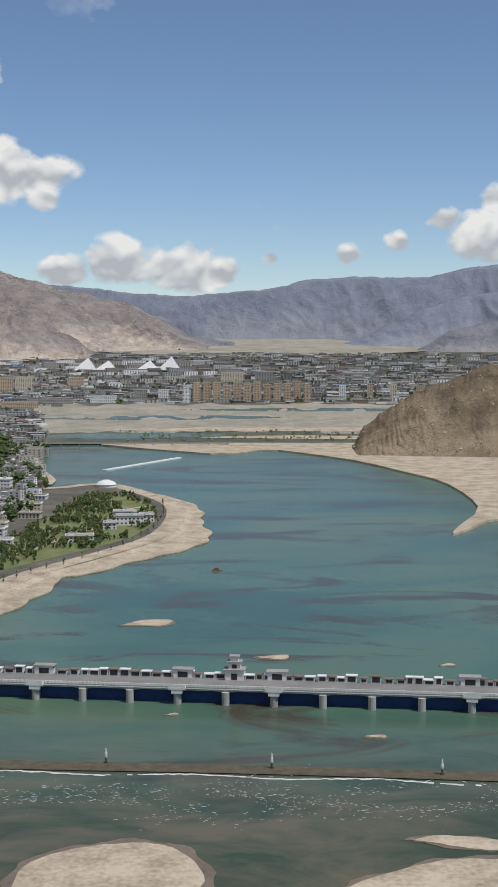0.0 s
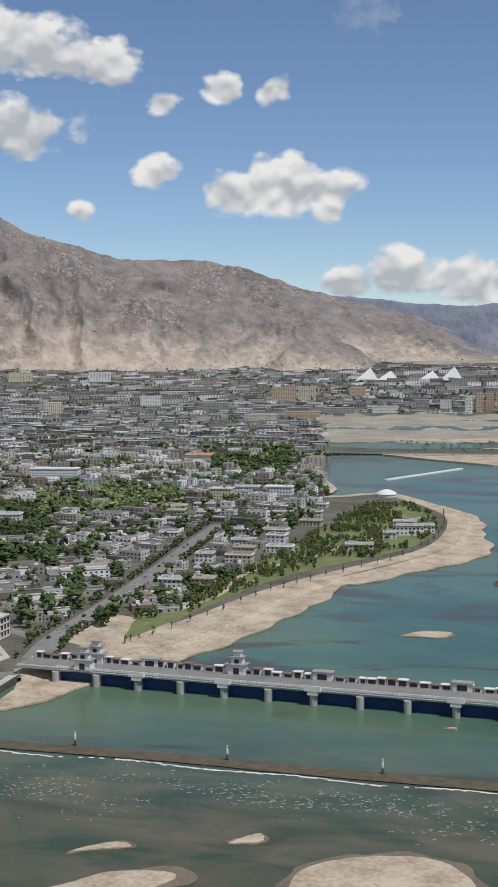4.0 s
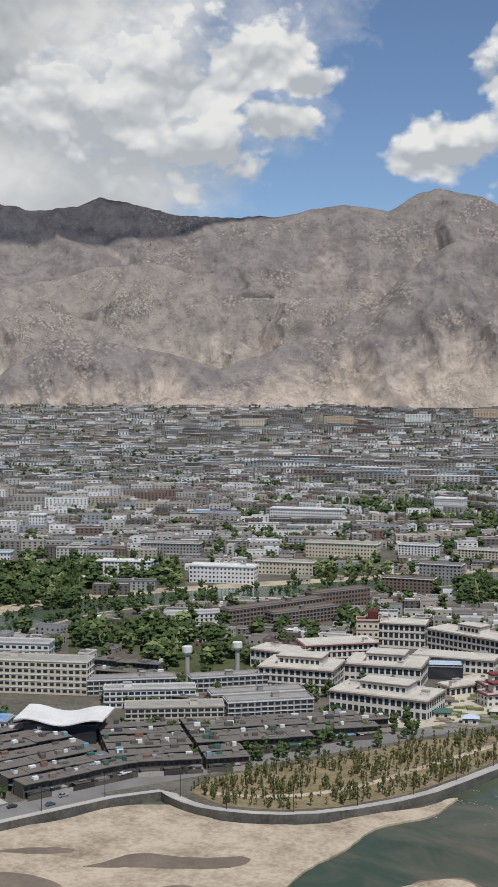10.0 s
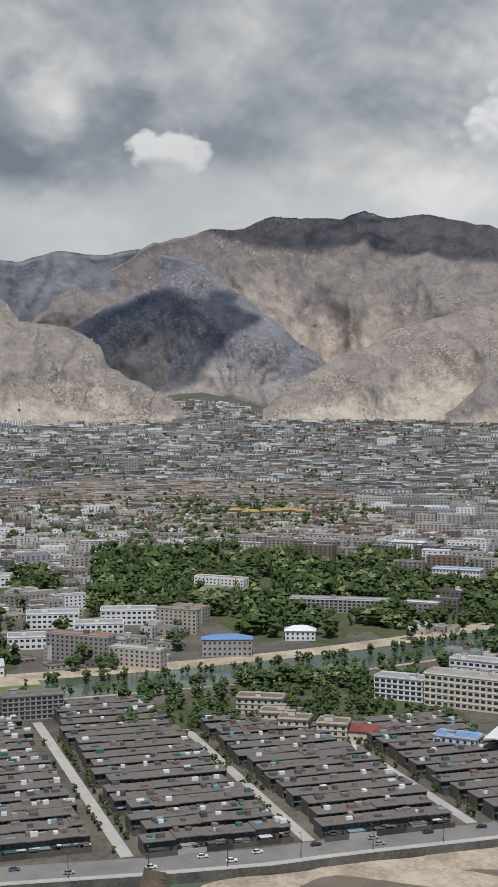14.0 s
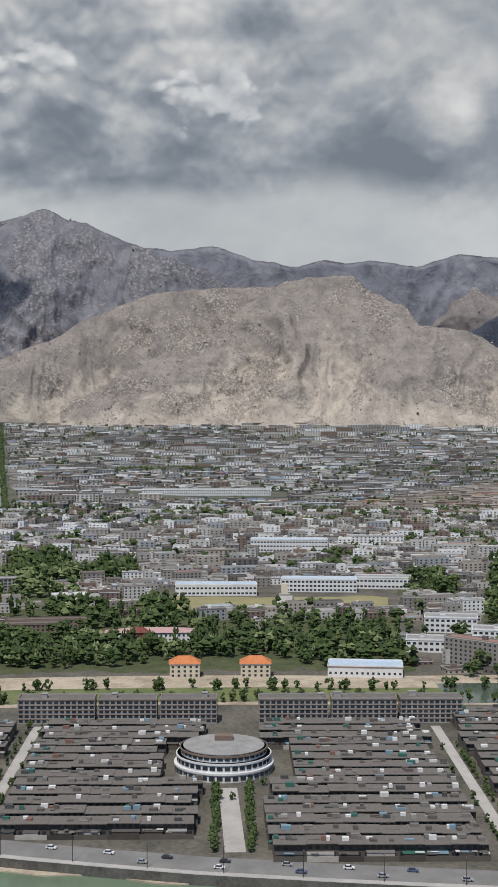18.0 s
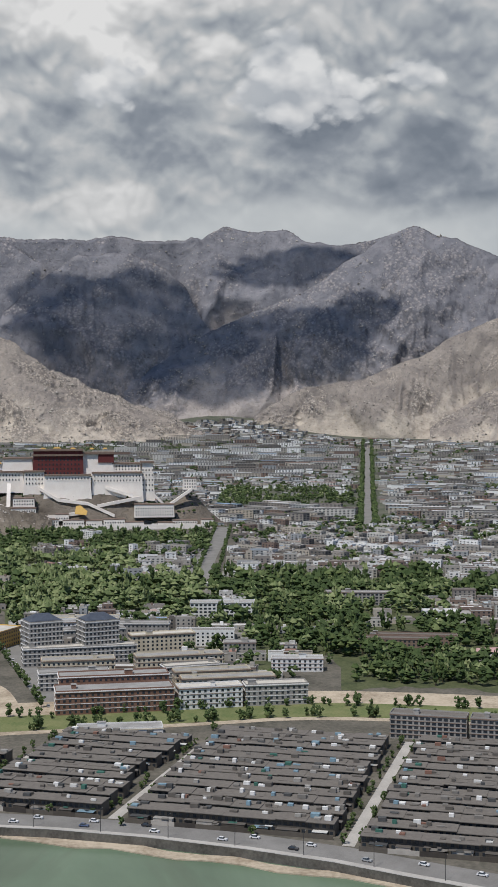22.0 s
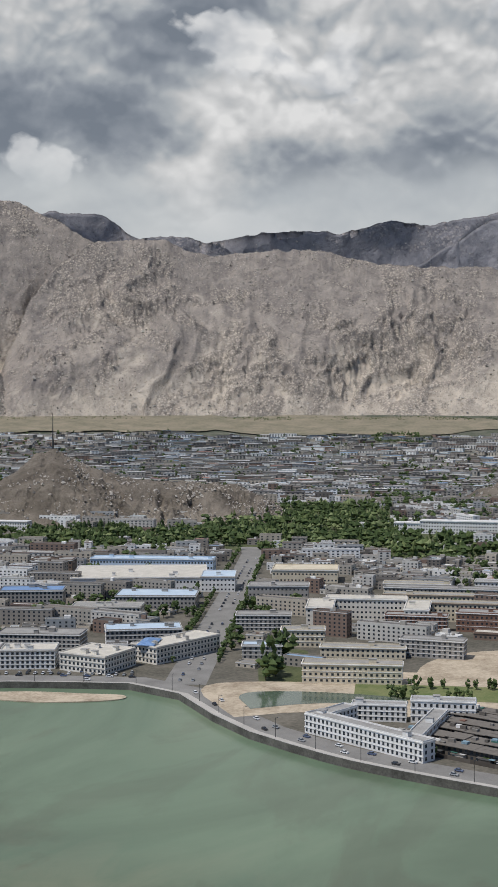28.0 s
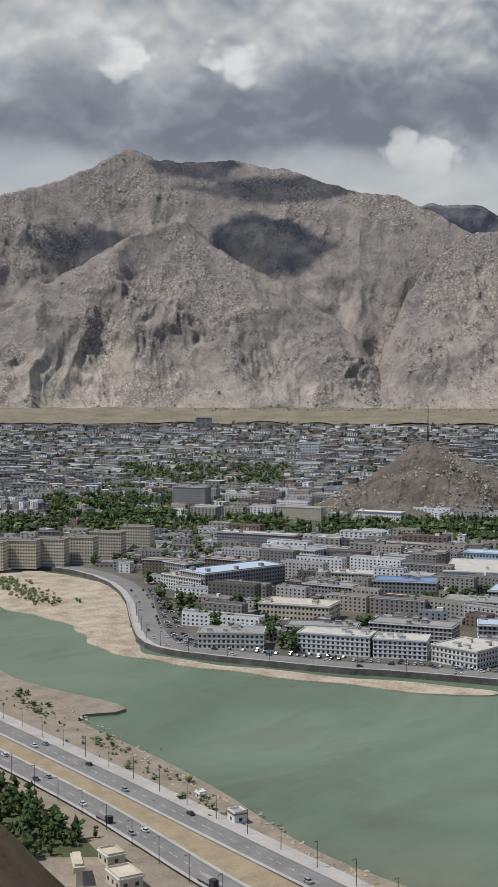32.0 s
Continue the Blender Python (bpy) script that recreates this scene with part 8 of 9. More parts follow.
def planted(x, y, s, leafy=False, label="slender young tree in a dry park strip", group="young trees in the bank park"):
    t, y0, l0 = kinds[rng.randrange(5)]
    ob = new("young_tree")
    ob.matrix_world = Matrix.Translation((x, y, 3.0)) @ Matrix.Rotation(rng.random() * 6.28, 4, "Z") @ Matrix.Scale(s, 4)
    tagged(ob, label, "tree", group)
    for nm, me in (("trunk", t), ("crown", l0 if leafy else y0)):
        o = new(nm, me)
        o.parent = ob


count = 0
while count < 190:
    x, y = rng.uniform(-362, -270), rng.uniform(418, 600)
    if inside(x, y, BANKPARK):
        planted(x, y, rng.uniform(0.7, 1.25), rng.random() < 0.2)
        count += 1
spots = []
while len(spots) < 420:
    x, y = rng.uniform(-362, -270), rng.uniform(418, 600)
    if inside(x, y, BANKPARK) and value_noise(np.float64(x / 12), np.float64(y / 12), 2) > 0.4:
        h = rng.uniform(2.2, 5.0)
        spots.append((x, y, h, h * 0.42))
grove("park_saplings", spots, M_YOUNG, "brownish young saplings planted close together", 43)
spots, young = [], []
while len(spots) + len(young) < 900:
    x, y = rng.uniform(-250, -80), rng.uniform(740, 1445)
    if inside(x, y, LAWN) and value_noise(np.float64(x / 22), np.float64(y / 34), 6) > 0.42:
        h = rng.uniform(3.5, 6.5)
        (spots if rng.random() < 0.6 else young).append((x, y, h, h * 0.7))
grove("peninsula_trees", spots, M_LEAF, "young green trees planted over the park", 41)
grove("peninsula_shrubs", young, M_YOUNG, "yellow-green shrubs and saplings in the park", 42)
for i in range(40):
    t = i / 39
    line_ = smooth([(-222, 735), (-196, 805), (-172, 900), (-146, 965), (-101, 1050), (-76, 1130), (-68, 1250), (-76, 1350)], 2)
    x, y = line_[int(t * (len(line_) - 1))]
    planted(x - 7, y + rng.uniform(-3, 3), rng.uniform(0.8, 1.3), True, "small green tree beside the shore walk", "trees along the shore walk")

# houses of the peninsula
VILLA = ("white villa with flat roof and brown cornice", "cream villa with stepped flat roofs", "white guest house with balconies")
k = 0
for d in (905, 955, 1005, 1055, 1105, 1155, 1210, 1270, 1330, 1400):
    for b in np.arange(7.6, 16.0, 1.55):
        x, y = polar(b + rng.uniform(-0.2, 0.2), d + rng.uniform(-8, 8))
        if inside(x, y, LAWN) or x > -196 or abs(x + 282) < 22 or x > -252 and y < 830:
            continue
        k += 1
        SOLID.append((x, y, 15))
        block_house("villa", x, y, radians(b - 14 + rng.uniform(-4, 4)), rng.uniform(15, 24), rng.uniform(11, 14), rng.choice((4.5, 5.5, 7)), 2, VILLA[k % 3], "house", wall=(M_WHITE, M_CREAM, M_WHITE)[k % 3], trim=M_BROWN if k % 2 else M_WHITE, roof=M_ROOFG if k % 4 else M_TROOF, group="villas on the peninsula", cornice=0.7, seed=k)
for x, y, w, h in ((-104, 1205, 26, 9), (-112, 1240, 22, 8), (-90, 1225, 14, 7), (-138, 1105, 24, 6), (-120, 1180, 12, 6)):
    SOLID.append((x, y, 18))
    block_house("clubhouse", x, y, radians(5), w, 12, h, 2, "white park clubhouse with terraces", "house", wall=M_WHITE, trim=M_BROWN, roof=M_ROOFG, group="park clubhouses", cornice=0.8)
dome = thing("dome_pavilion", -158, 1500, 3, 0, "white dome pavilion on the tip of the island", "pavilion")
part("drum", Geo().cyl(0, 0, 0, 11, 3.2, 24), M_WHITE, dome)
part("dome", Geo().cyl(0, 0, 3.2, 12, 2.6, 24, 9).cyl(0, 0, 5.8, 9, 2.2, 24, 3.2), M_WHITE, dome)

# the hall with the wave roof
x, y = polar(45.5, 648)
hall = thing("sports_hall", x, y, 3, radians(45.5 - 14), "sports hall under a white wave-shaped roof", "hall")
SOLID.append((x, y, 30))
part("wall", Geo().box(0, 0, -0.5, 36, 22, 9.5), M_GLASS, hall, "dark glazed wall")
g = Geo()
n = 24
for z in (0, -0.6):
    for yy in (-14, 14):
        g.v += [(-22 + 44 * i / n, yy, 11.0 + 1.5 * math.sin(i / n * 2 * math.pi * 1.25 + 0.6 + (0.5 if yy > 0 else 0)) + z) for i in range(n + 1)]
m = n + 1
g.f += [(i, i + 1, m + i + 1, m + i) for i in range(n)] + [(3 * m + i, 3 * m + i + 1, 2 * m + i + 1, 2 * m + i) for i in range(n)] + [(2 * m + i, 2 * m + i + 1, i + 1, i) for i in range(n)] + [(m + i, m + i + 1, 3 * m + i + 1, 3 * m + i) for i in range(n)]
part("wave_roof", g, M_WHITE, hall)
for b, d in ((40.2, 758), (38.0, 770)):
    wt_ = thing("water_tower", *polar(b, d), 3, 0, "slim white water tower", "tower", "water towers")
    part("shaft", Geo().cyl(0, 0, -0.3, 1.3, 17, 10), M_CONC, wt_)
    part("tank", Geo().cyl(0, 0, 16.7, 1.6, 1.6, 12, 3.0).cyl(0, 0, 18.3, 3.0, 3.2, 12), M_WHITE, wt_)

# hedges by the garden walk and the lanes
spots = []
for i in range(46):
    for off in (-7.5, 7.5):
        x, y = isle(105 + off + rng.uniform(-1, 1), -20 + i * 1.9)
        spots.append((x, y, rng.uniform(3, 5.5), 3.2))
for u in (0, 216, 289, 361, -107, -187):
    for i in range(38):
        if rng.random() < 0.7:
            x, y = isle(u + rng.choice((-4.0, 4.0)), bank_v(u) + 30 + i * 4.6)
            spots.append((x, y, rng.uniform(2.5, 5), 2.8))
for i in range(150):
    x, y = isle(rng.uniform(-250, 420), rng.uniform(0, 150))
    spots.append((x, y, rng.uniform(3, 6), 3.4))
grove("hedge_trees", spots, M_LEAF, "dark green hedges and yard trees between the terraces", 55)

# south bank: highway, poles, gatehouse
HWY = smooth([(-470, -800), (-441, -680), (-414, -550), (-391, -438), (-371, -350), (-360, -300), (-343, -220)], 2)
HWY2 = smooth([(-440, -800), (-409, -650), (-379, -503), (-364, -426), (-348, -367), (-336, -326), (-318, -250)], 2)
for line_ in (HWY, HWY2):
    sheet_object("road_highway", strip(line_, 6.2, -6.2, 2.6), M_ASPHALT, "grey two-lane highway carriageway on the south bank", "road")
    for s in (6.2, -6.2):
        sheet_object("kerb", strip(line_, s + 0.9, s - 0.9, 2.78), M_PAVE, "pale concrete highway kerb", "kerb")
    g = Geo()
    for i in range(0, len(line_) - 1):
        (xa, ya), (xb, yb) = line_[i], line_[i + 1]
        L = math.hypot(xb - xa, yb - ya)
        ux, uy = (xb - xa) / L, (yb - ya) / L
        s = 0.0
        while s < L:
            g.add([(xa + ux * s - uy * 0.09, ya + uy * s + ux * 0.09, 2.63), (xa + ux * s + uy * 0.09, ya + uy * s - ux * 0.09, 2.63), (xa + ux * (s + 3) + uy * 0.09, ya + uy * (s + 3) - ux * 0.09, 2.63), (xa + ux * (s + 3) - uy * 0.09, ya + uy * (s + 3) + ux * 0.09, 2.63)], [(0, 1, 2, 3)])
            s += 8
    sheet_object("lane_marks", g, M_WHITE, "dashed white lane marks", "marking", "stuff")
sheet_object("shoulder", strip(HWY, 14, 7.1, 2.4), M_PAVE, "pale gravel shoulder of the highway", "road")
sheet_object("median", strip([((a[0] + b[0]) / 2, (a[1] + b[1]) / 2) for a, b in zip(HWY, HWY2)], 7.2, -7.2, 2.45), surface("dry median", (0.27, 0.21, 0.13), (0.40, 0.32, 0.21), 8, 1.0), "dry brown median strip between the carriageways", "ground")

pole_m = mesh("pole", Geo().cyl(0, 0, -0.5, 0.16, 10.5, 8, 0.1), M_DARK)
arm_m = mesh("arm", Geo().box(0.9, 0, 9.7, 2.0, 0.14, 0.14), M_DARK)
head_m = mesh("lamp_head", Geo().box(1.9, 0, 9.55, 0.9, 0.3, 0.16), M_GREYW)


def lamp(x, y, z, ang, group):
    ob = new("street_lamp")
    ob.matrix_world = Matrix.Translation((x, y, z)) @ Matrix.Rotation(ang, 4, "Z")
    tagged(ob, "dark slender street lamp on a straight pole", "street lamp", group)
    for nm, me in (("pole", pole_m), ("arm", arm_m), ("lamp_head", head_m)):
        o = new(nm, me)
        o.parent = ob


def along(line, step, off):
    s, out = 0.0, []
    for (xa, ya), (xb, yb) in zip(line[:-1], line[1:]):
        L = math.hypot(xb - xa, yb - ya)
        while s < L:
            ux, uy = (xb - xa) / L, (yb - ya) / L
            out.append((xa + ux * s - uy * off, ya + uy * s + ux * off, math.atan2(uy, ux)))
            s += step
        s -= L
    return out


for x, y, a in along(HWY, 22, 9.0) + along(HWY2, 22, -8.0):
    lamp(x, y, 2.4, a + (-1.57 if x < -0 else 1.57), "highway lamps")
for x, y, a in along([p for p in road if p[1] > -760], 30, 5.2):
    lamp(x, y, 3.1, a + 1.57, "embankment lamps")

# cars
CARS = []
for col, nm in (((0.75, 0.75, 0.75), "white"), ((0.04, 0.04, 0.045), "black"), ((0.35, 0.36, 0.37), "silver"), ((0.10, 0.13, 0.22), "dark blue")):
    paint, t_, b_ = base(nm + " car paint", 0.25, 0.0, 0.5)
    b_.inputs["Base Color"].default_value = (*col, 1)
    body = Geo().box(0, 0, 0.35, 4.4, 1.75, 0.55, taper=0.97)
    cab = Geo().add([(-1.7, -0.8, 0.9), (1.0, -0.8, 0.9), (1.0, 0.8, 0.9), (-1.7, 0.8, 0.9), (-1.2, -0.65, 1.5), (0.4, -0.65, 1.5), (0.4, 0.65, 1.5), (-1.2, 0.65, 1.5)], [(0, 1, 5, 4), (1, 2, 6, 5), (2, 3, 7, 6), (3, 0, 4, 7)])
    top = Geo().box(-0.4, 0, 1.5, 1.7, 1.32, 0.06)
    wheel = Geo()
    wheel.v = [(0.33 * math.cos(i * math.pi / 5), yy, 0.33 + 0.33 * math.sin(i * math.pi / 5)) for yy in (-0.1, 0.1) for i in range(10)]
    wheel.f = [(i, (i + 1) % 10, 10 + (i + 1) % 10, 10 + i) for i in range(10)] + [tuple(range(10)), tuple(range(19, 9, -1))]
    CARS.append((nm, mesh("body", body, paint), mesh("glasshouse", cab, M_GLASS), mesh("roof", top, paint), mesh("wheel", wheel, M_DARK)))


def car(x, y, z, ang, group, where):
    nm, bo, ca, to, wh = CARS[rng.choice((0, 0, 0, 1, 1, 2, 2, 3))]
    ob = new("car")
    ob.matrix_world = Matrix.Translation((x, y, z)) @ Matrix.Rotation(ang, 4, "Z")
    tagged(ob, nm + " car " + where, "car", group)
    for pn, me in (("body", bo), ("glasshouse", ca), ("roof", to)):
        o = new(pn, me)
        o.parent = ob
    for wx in (-1.35, 1.35):
        for wy in (-0.82, 0.82):
            o = new("wheel", wh)
            o.parent, o.location = ob, (wx, wy, 0)


for line_, off in ((HWY, 3), (HWY, -3), (HWY2, 3), (HWY2, -3)):
    for x, y, a in along(line_, 43, off):
        if rng.random() < 0.55:
            car(x, y, 2.62, a + (math.pi if off > 0 else 0), "cars on the highway", "driving on the highway")
west = [p for p in road if -830 < p[1] < -385]
for off, step, odds in ((26, 5.0, 0.72), (33, 6.4, 0.6), (20, 14, 0.5), (10, 30, 0.6)):
    for x, y, a in along(west, step, off):
        if rng.random() < odds:
            car(x, y, 3.07, a + (1.57 if off > 22 else 0) + rng.uniform(-0.08, 0.08), "cars parked by the embankment", "parked beside the embankment road")
for x, y, a in along([p for p in carriage if p[1] > -380], 24, 17) + along([p for p in carriage if p[1] > -380], 31, 10):
    if rng.random() < 0.75:
        car(x, y, 3.08, a, "cars on the embankment road", "on the embankment road")
for line_, off in (([(-700, -384), (-1250, -600)], 4), ([(-700, -384), (-1250, -600)], -4), ([(-276, 740), (-276, 914), (-288, 1128)], 3), ([(-276, 740), (-276, 914)], -3), ([(-800, -138), (-1120, -248)], 5)):
    for x, y, a in along(line_, 16, off):
        if rng.random() < 0.6:
            car(x, y, 3.1, a, "cars in the city streets", "in a city street")
for x, y in ((-352, -400), (-331, -322)):
    tk = thing("tanker_lorry", x, y, 2.62, math.atan2(-0.97, -0.2) + math.pi, "grey tanker lorry on the highway", "lorry", "lorries")
    part("chassis", Geo().box(0, 0, 0.5, 10, 2.2, 0.5), M_DARK, tk)
    part("tank", Geo().box(-1.2, 0, 1.0, 7.4, 2.3, 1.9, taper=0.9), M_GREYW, tk)
    part("cab", Geo().box(4.0, 0, 1.0, 2.0, 2.3, 2.0), M_DARK, tk)
    for wx in (-4, -2.8, 2.6, 4):
        part("wheel", Geo().box(wx, 0, 0, 0.9, 2.4, 0.9), M_DARK, tk)
gate = thing("gateway", -305, -362, 1.6, 0.95, "pale flat-roofed gateway with thick posts", "gateway")
part("canopy", Geo().box(0, 0, 6.0, 15, 4.0, 1.1).box(0, 0, 7.3, 12.5, 3.0, 0.7), M_CREAM, gate)
for px in (-6, 6):
    part("post", Geo().box(px, 0, -0.5, 1.4, 2.4, 6.5), M_CREAM, gate)
block_house("gatehouse", -313, -346, 1.25, 12, 9, 4.6, 1, "pale gatehouse with dark windows by the highway", "house", wall=M_CREAM, roof=M_CREAM, trim=M_WHITE, z=1.6, huts=0)
block_house("gatehouse", -325, -366, 1.25, 9, 7, 4.0, 1, "low pale annex by the gateway", "house", wall=M_CREAM, roof=M_CREAM, trim=M_WHITE, z=1.6, huts=0)
block_house("pump_house", -389, -361, 1.2, 6.5, 5.5, 4.6, 1, "small white pump house on the sandy bank", "house", wall=M_WHITE, roof=M_ROOFG, trim=M_BROWN, z=1.6, huts=0)
block_house("shed", -402, -394, 1.2, 4.5, 3, 2.4, 1, "small white shed on the sandy bank", "shed", wall=M_WHITE, roof=M_WHITE, trim=M_WHITE, z=1.6, huts=0)


# trees beside the far avenue
spots = []
for x, y in far_road[::1]:
    for s_ in (-1, 1):
        for q in range(5):
            h = rng.uniform(7, 11)
            spots.append((x + rng.uniform(-16, 16), y + s_ * (12 + rng.uniform(-2, 3)), h, h * 0.9))
for line_, off in (([(-740, -400), (-1320, -632)], 15), ([(-740, -400), (-1320, -632)], -15), (ISLE_ROAD, 11), (ISLE_ROAD, -11), ([(-800, -138), (-1120, -248)], 9), ([(-1420, -80), (-2100, -88)], 12), ([(-1420, -80), (-2100, -88)], -12)):
    for x, y, a in along(line_, 9, off):
        if rng.random() < 0.75:
            h = rng.uniform(4, 8)
            spots.append((x, y, h, h * 0.8))
grove("avenue_trees", spots, M_LEAF, "rows of trees beside the avenue", 77)


def low_grove(name, spots, mat, label, seed, z):
    ob = grove(name, spots, mat, label, seed)
    ob.location.z = z - 3.0


spots = []
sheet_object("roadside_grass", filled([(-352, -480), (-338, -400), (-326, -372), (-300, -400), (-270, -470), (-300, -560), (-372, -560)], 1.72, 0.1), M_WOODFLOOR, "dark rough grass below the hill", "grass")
for i in range(420):
    x, y = rng.uniform(-372, -290), rng.uniform(-560, -385)
    if x > np.interp(y, [-520, -420, -370], [-366, -350, -338]) + 4:
        h = rng.uniform(4, 9)
        spots.append((x, y, h, h * 0.7))
low_grove("roadside_trees", spots, M_LEAF, "dark green roadside trees below the hill", 61, 1.6)
spots = []
for i in range(110):
    y = rng.uniform(-620, -360)
    x = np.interp(y, [-620, -500, -430, -360], [-470, -436, -418, -396]) + rng.gauss(4, 5)
    h = rng.uniform(0.6, 1.7) if rng.random() < 0.9 else rng.uniform(2.5, 3.6)
    spots.append((x, y, h, h * 1.5))
low_grove("bank_shrubs", spots, M_PALELEAF, "low shrubs along the sandy river bank", 62, 1.6)
g = Geo()
for i in range(260):
    y = rng.uniform(-560, -270)
    x = np.interp(y, [-560, -462, -389, -303, -270], [-470, -433, -411, -381, -376]) + rng.gauss(3.5, 2.5)
    r = rng.uniform(0.3, 1.1)
    pts, faces = clump(rng, r)
    g.add([(p.x + x, p.y + y, p.z * 0.6 + 1.7) for p in pts], faces)
sheet_object("bank_boulders", g, M_SAND, "scattered pale boulders along the water's edge", "boulders", "stuff")



# ---- the city that fills the valley ----
STREETS = [([(-1400, -80), (-2105, -88)], 17), ([(-690, -380), (-1330, -640)], 18), ([(-790, -135), (-1125, -250), (-1330, -330)], 13), (CANAL[::3], 34), (ISLE_ROAD, 12), (far_road[::6], 20), (road[::2], 30), (BACK_LANE, 9), ([(-1690, -800), (-1800, -1250)], 150)]
FIELDS = ((103.5, 108.5, 735, 915), (93.2, 104.4, 1950, 2330), (69.0, 79.5, 1110, 1195), (104, 118, 3520, 3990), (117, 146, 3620, 4050), (-20, 8.6, 0, 2900))  # open ground: bearings and distances
NEAREST = ([8, 9.5, 12, 15, 19.5, 22, 28, 31, 33, 45, 50, 55, 62, 66, 82, 86, 92, 93, 100, 103, 112, 118, 124, 132, 137, 143],
           [1560, 1260, 1010, 850, 790, 800, 850, 860, 870, 820, 860, 1400, 830, 850, 1040, 1000, 800, 790, 770, 900, 800, 790, 800, 830, 1060, 1330])
CELL, GX, GY, NX, NY = 4.0, -4900.0, -4000.0, 1500, 2240
gx_, gy_ = np.meshgrid(GX + (np.arange(NX) + 0.5) * CELL, GY + (np.arange(NY) + 0.5) * CELL, indexing="ij")
grid_b, grid_d = np.degrees(np.arctan2(-gx_, gy_)), np.hypot(gx_, gy_)
taken = (grid_b < -13) | (grid_b > 146) | (grid_d < np.interp(grid_b, *NEAREST)) | (grid_d > 4060 + 340 * np.clip(valley(grid_b) - 0.25, 0, 1)) | ((gx_ > -205) & (gy_ < 1480)) | ((grid_b < 8) & (grid_d < 2950))
for b0, b1, d0, d1 in FIELDS:
    taken |= (grid_b > b0) & (grid_b < b1) & (grid_d > d0) & (grid_d < d1)


def window_of(x0, x1, y0, y1):
    return slice(max(0, int((x0 - GX) / CELL)), max(0, int((x1 - GX) / CELL) + 1)), slice(max(0, int((y0 - GY) / CELL)), max(0, int((y1 - GY) / CELL) + 1))


def take_disc(mask, x, y, r):
    w = window_of(x - r, x + r, y - r, y + r)
    mask[w] |= (gx_[w] - x) ** 2 + (gy_[w] - y) ** 2 < r * r


for x, y, r in [(*isle(101, 97), 30)] + SOLID:
    take_disc(taken, x, y, r)
for line_, r in STREETS:
    for (xa, ya), (xb, yb) in zip(line_[:-1], line_[1:]):
        w = window_of(min(xa, xb) - r, max(xa, xb) + r, min(ya, yb) - r, max(ya, yb) + r)
        L = max((xb - xa) ** 2 + (yb - ya) ** 2, 1e-6)
        q = np.clip(((gx_[w] - xa) * (xb - xa) + (gy_[w] - ya) * (yb - ya)) / L, 0, 1)
        taken[w] |= (gx_[w] - xa - q * (xb - xa)) ** 2 + (gy_[w] - ya - q * (yb - ya)) ** 2 < r * r
wooded = np.zeros_like(taken)
for b0, b1, d0, d1, *_ in WOODS:
    wooded |= (grid_b > b0) & (grid_b < b1) & (grid_d > d0) & (grid_d < d1)
scrub = value_noise(gx_ / 45, gy_ / 45, 5) >= 0.33
taken |= wooded & scrub
built = np.zeros_like(taken)


def cells(x, y):
    return np.clip(((x - GX) / CELL).astype(int), 0, NX - 1), np.clip(((y - GY) / CELL).astype(int), 0, NY - 1)


# districts, each with its own street grid: bearing, distance, turn, size of the plots, kind
nrng = np.random.default_rng(21)
SEEDS = []
for k in range(120):
    b, d = nrng.uniform(-12, 146), math.sqrt(nrng.uniform(800 ** 2, 4300 ** 2))
    main = 10 if b < 40 else 34 if b < 58 else (76 if b < 96 else 105)
    old = 50 < b < 70 and 1450 < d < 2700
    kind = "old" if old else ("slabs" if not (b < 46 and d < 1400) and nrng.random() < (0.30 if d < 2600 else 0.10) else "houses")
    SEEDS.append((*polar(b, d), radians(main + nrng.normal(0, 20)), (1.0 if d < 1500 else 1.12 if d < 2300 else 1.45) * (0.9 if old else 1.0), kind))
nearest = np.full(taken.shape, -1, np.int16)
best = np.full(taken.shape, 1e18)
for k, (x, y, *_) in enumerate(SEEDS):
    far_ = (gx_ - x) ** 2 + (gy_ - y) ** 2
    closer = far_ < best
    nearest[closer], best[closer] = k, far_[closer]
del best, far_, closer
PLOTS = []  # x, y, z, width, depth, height, angle, distance, kind
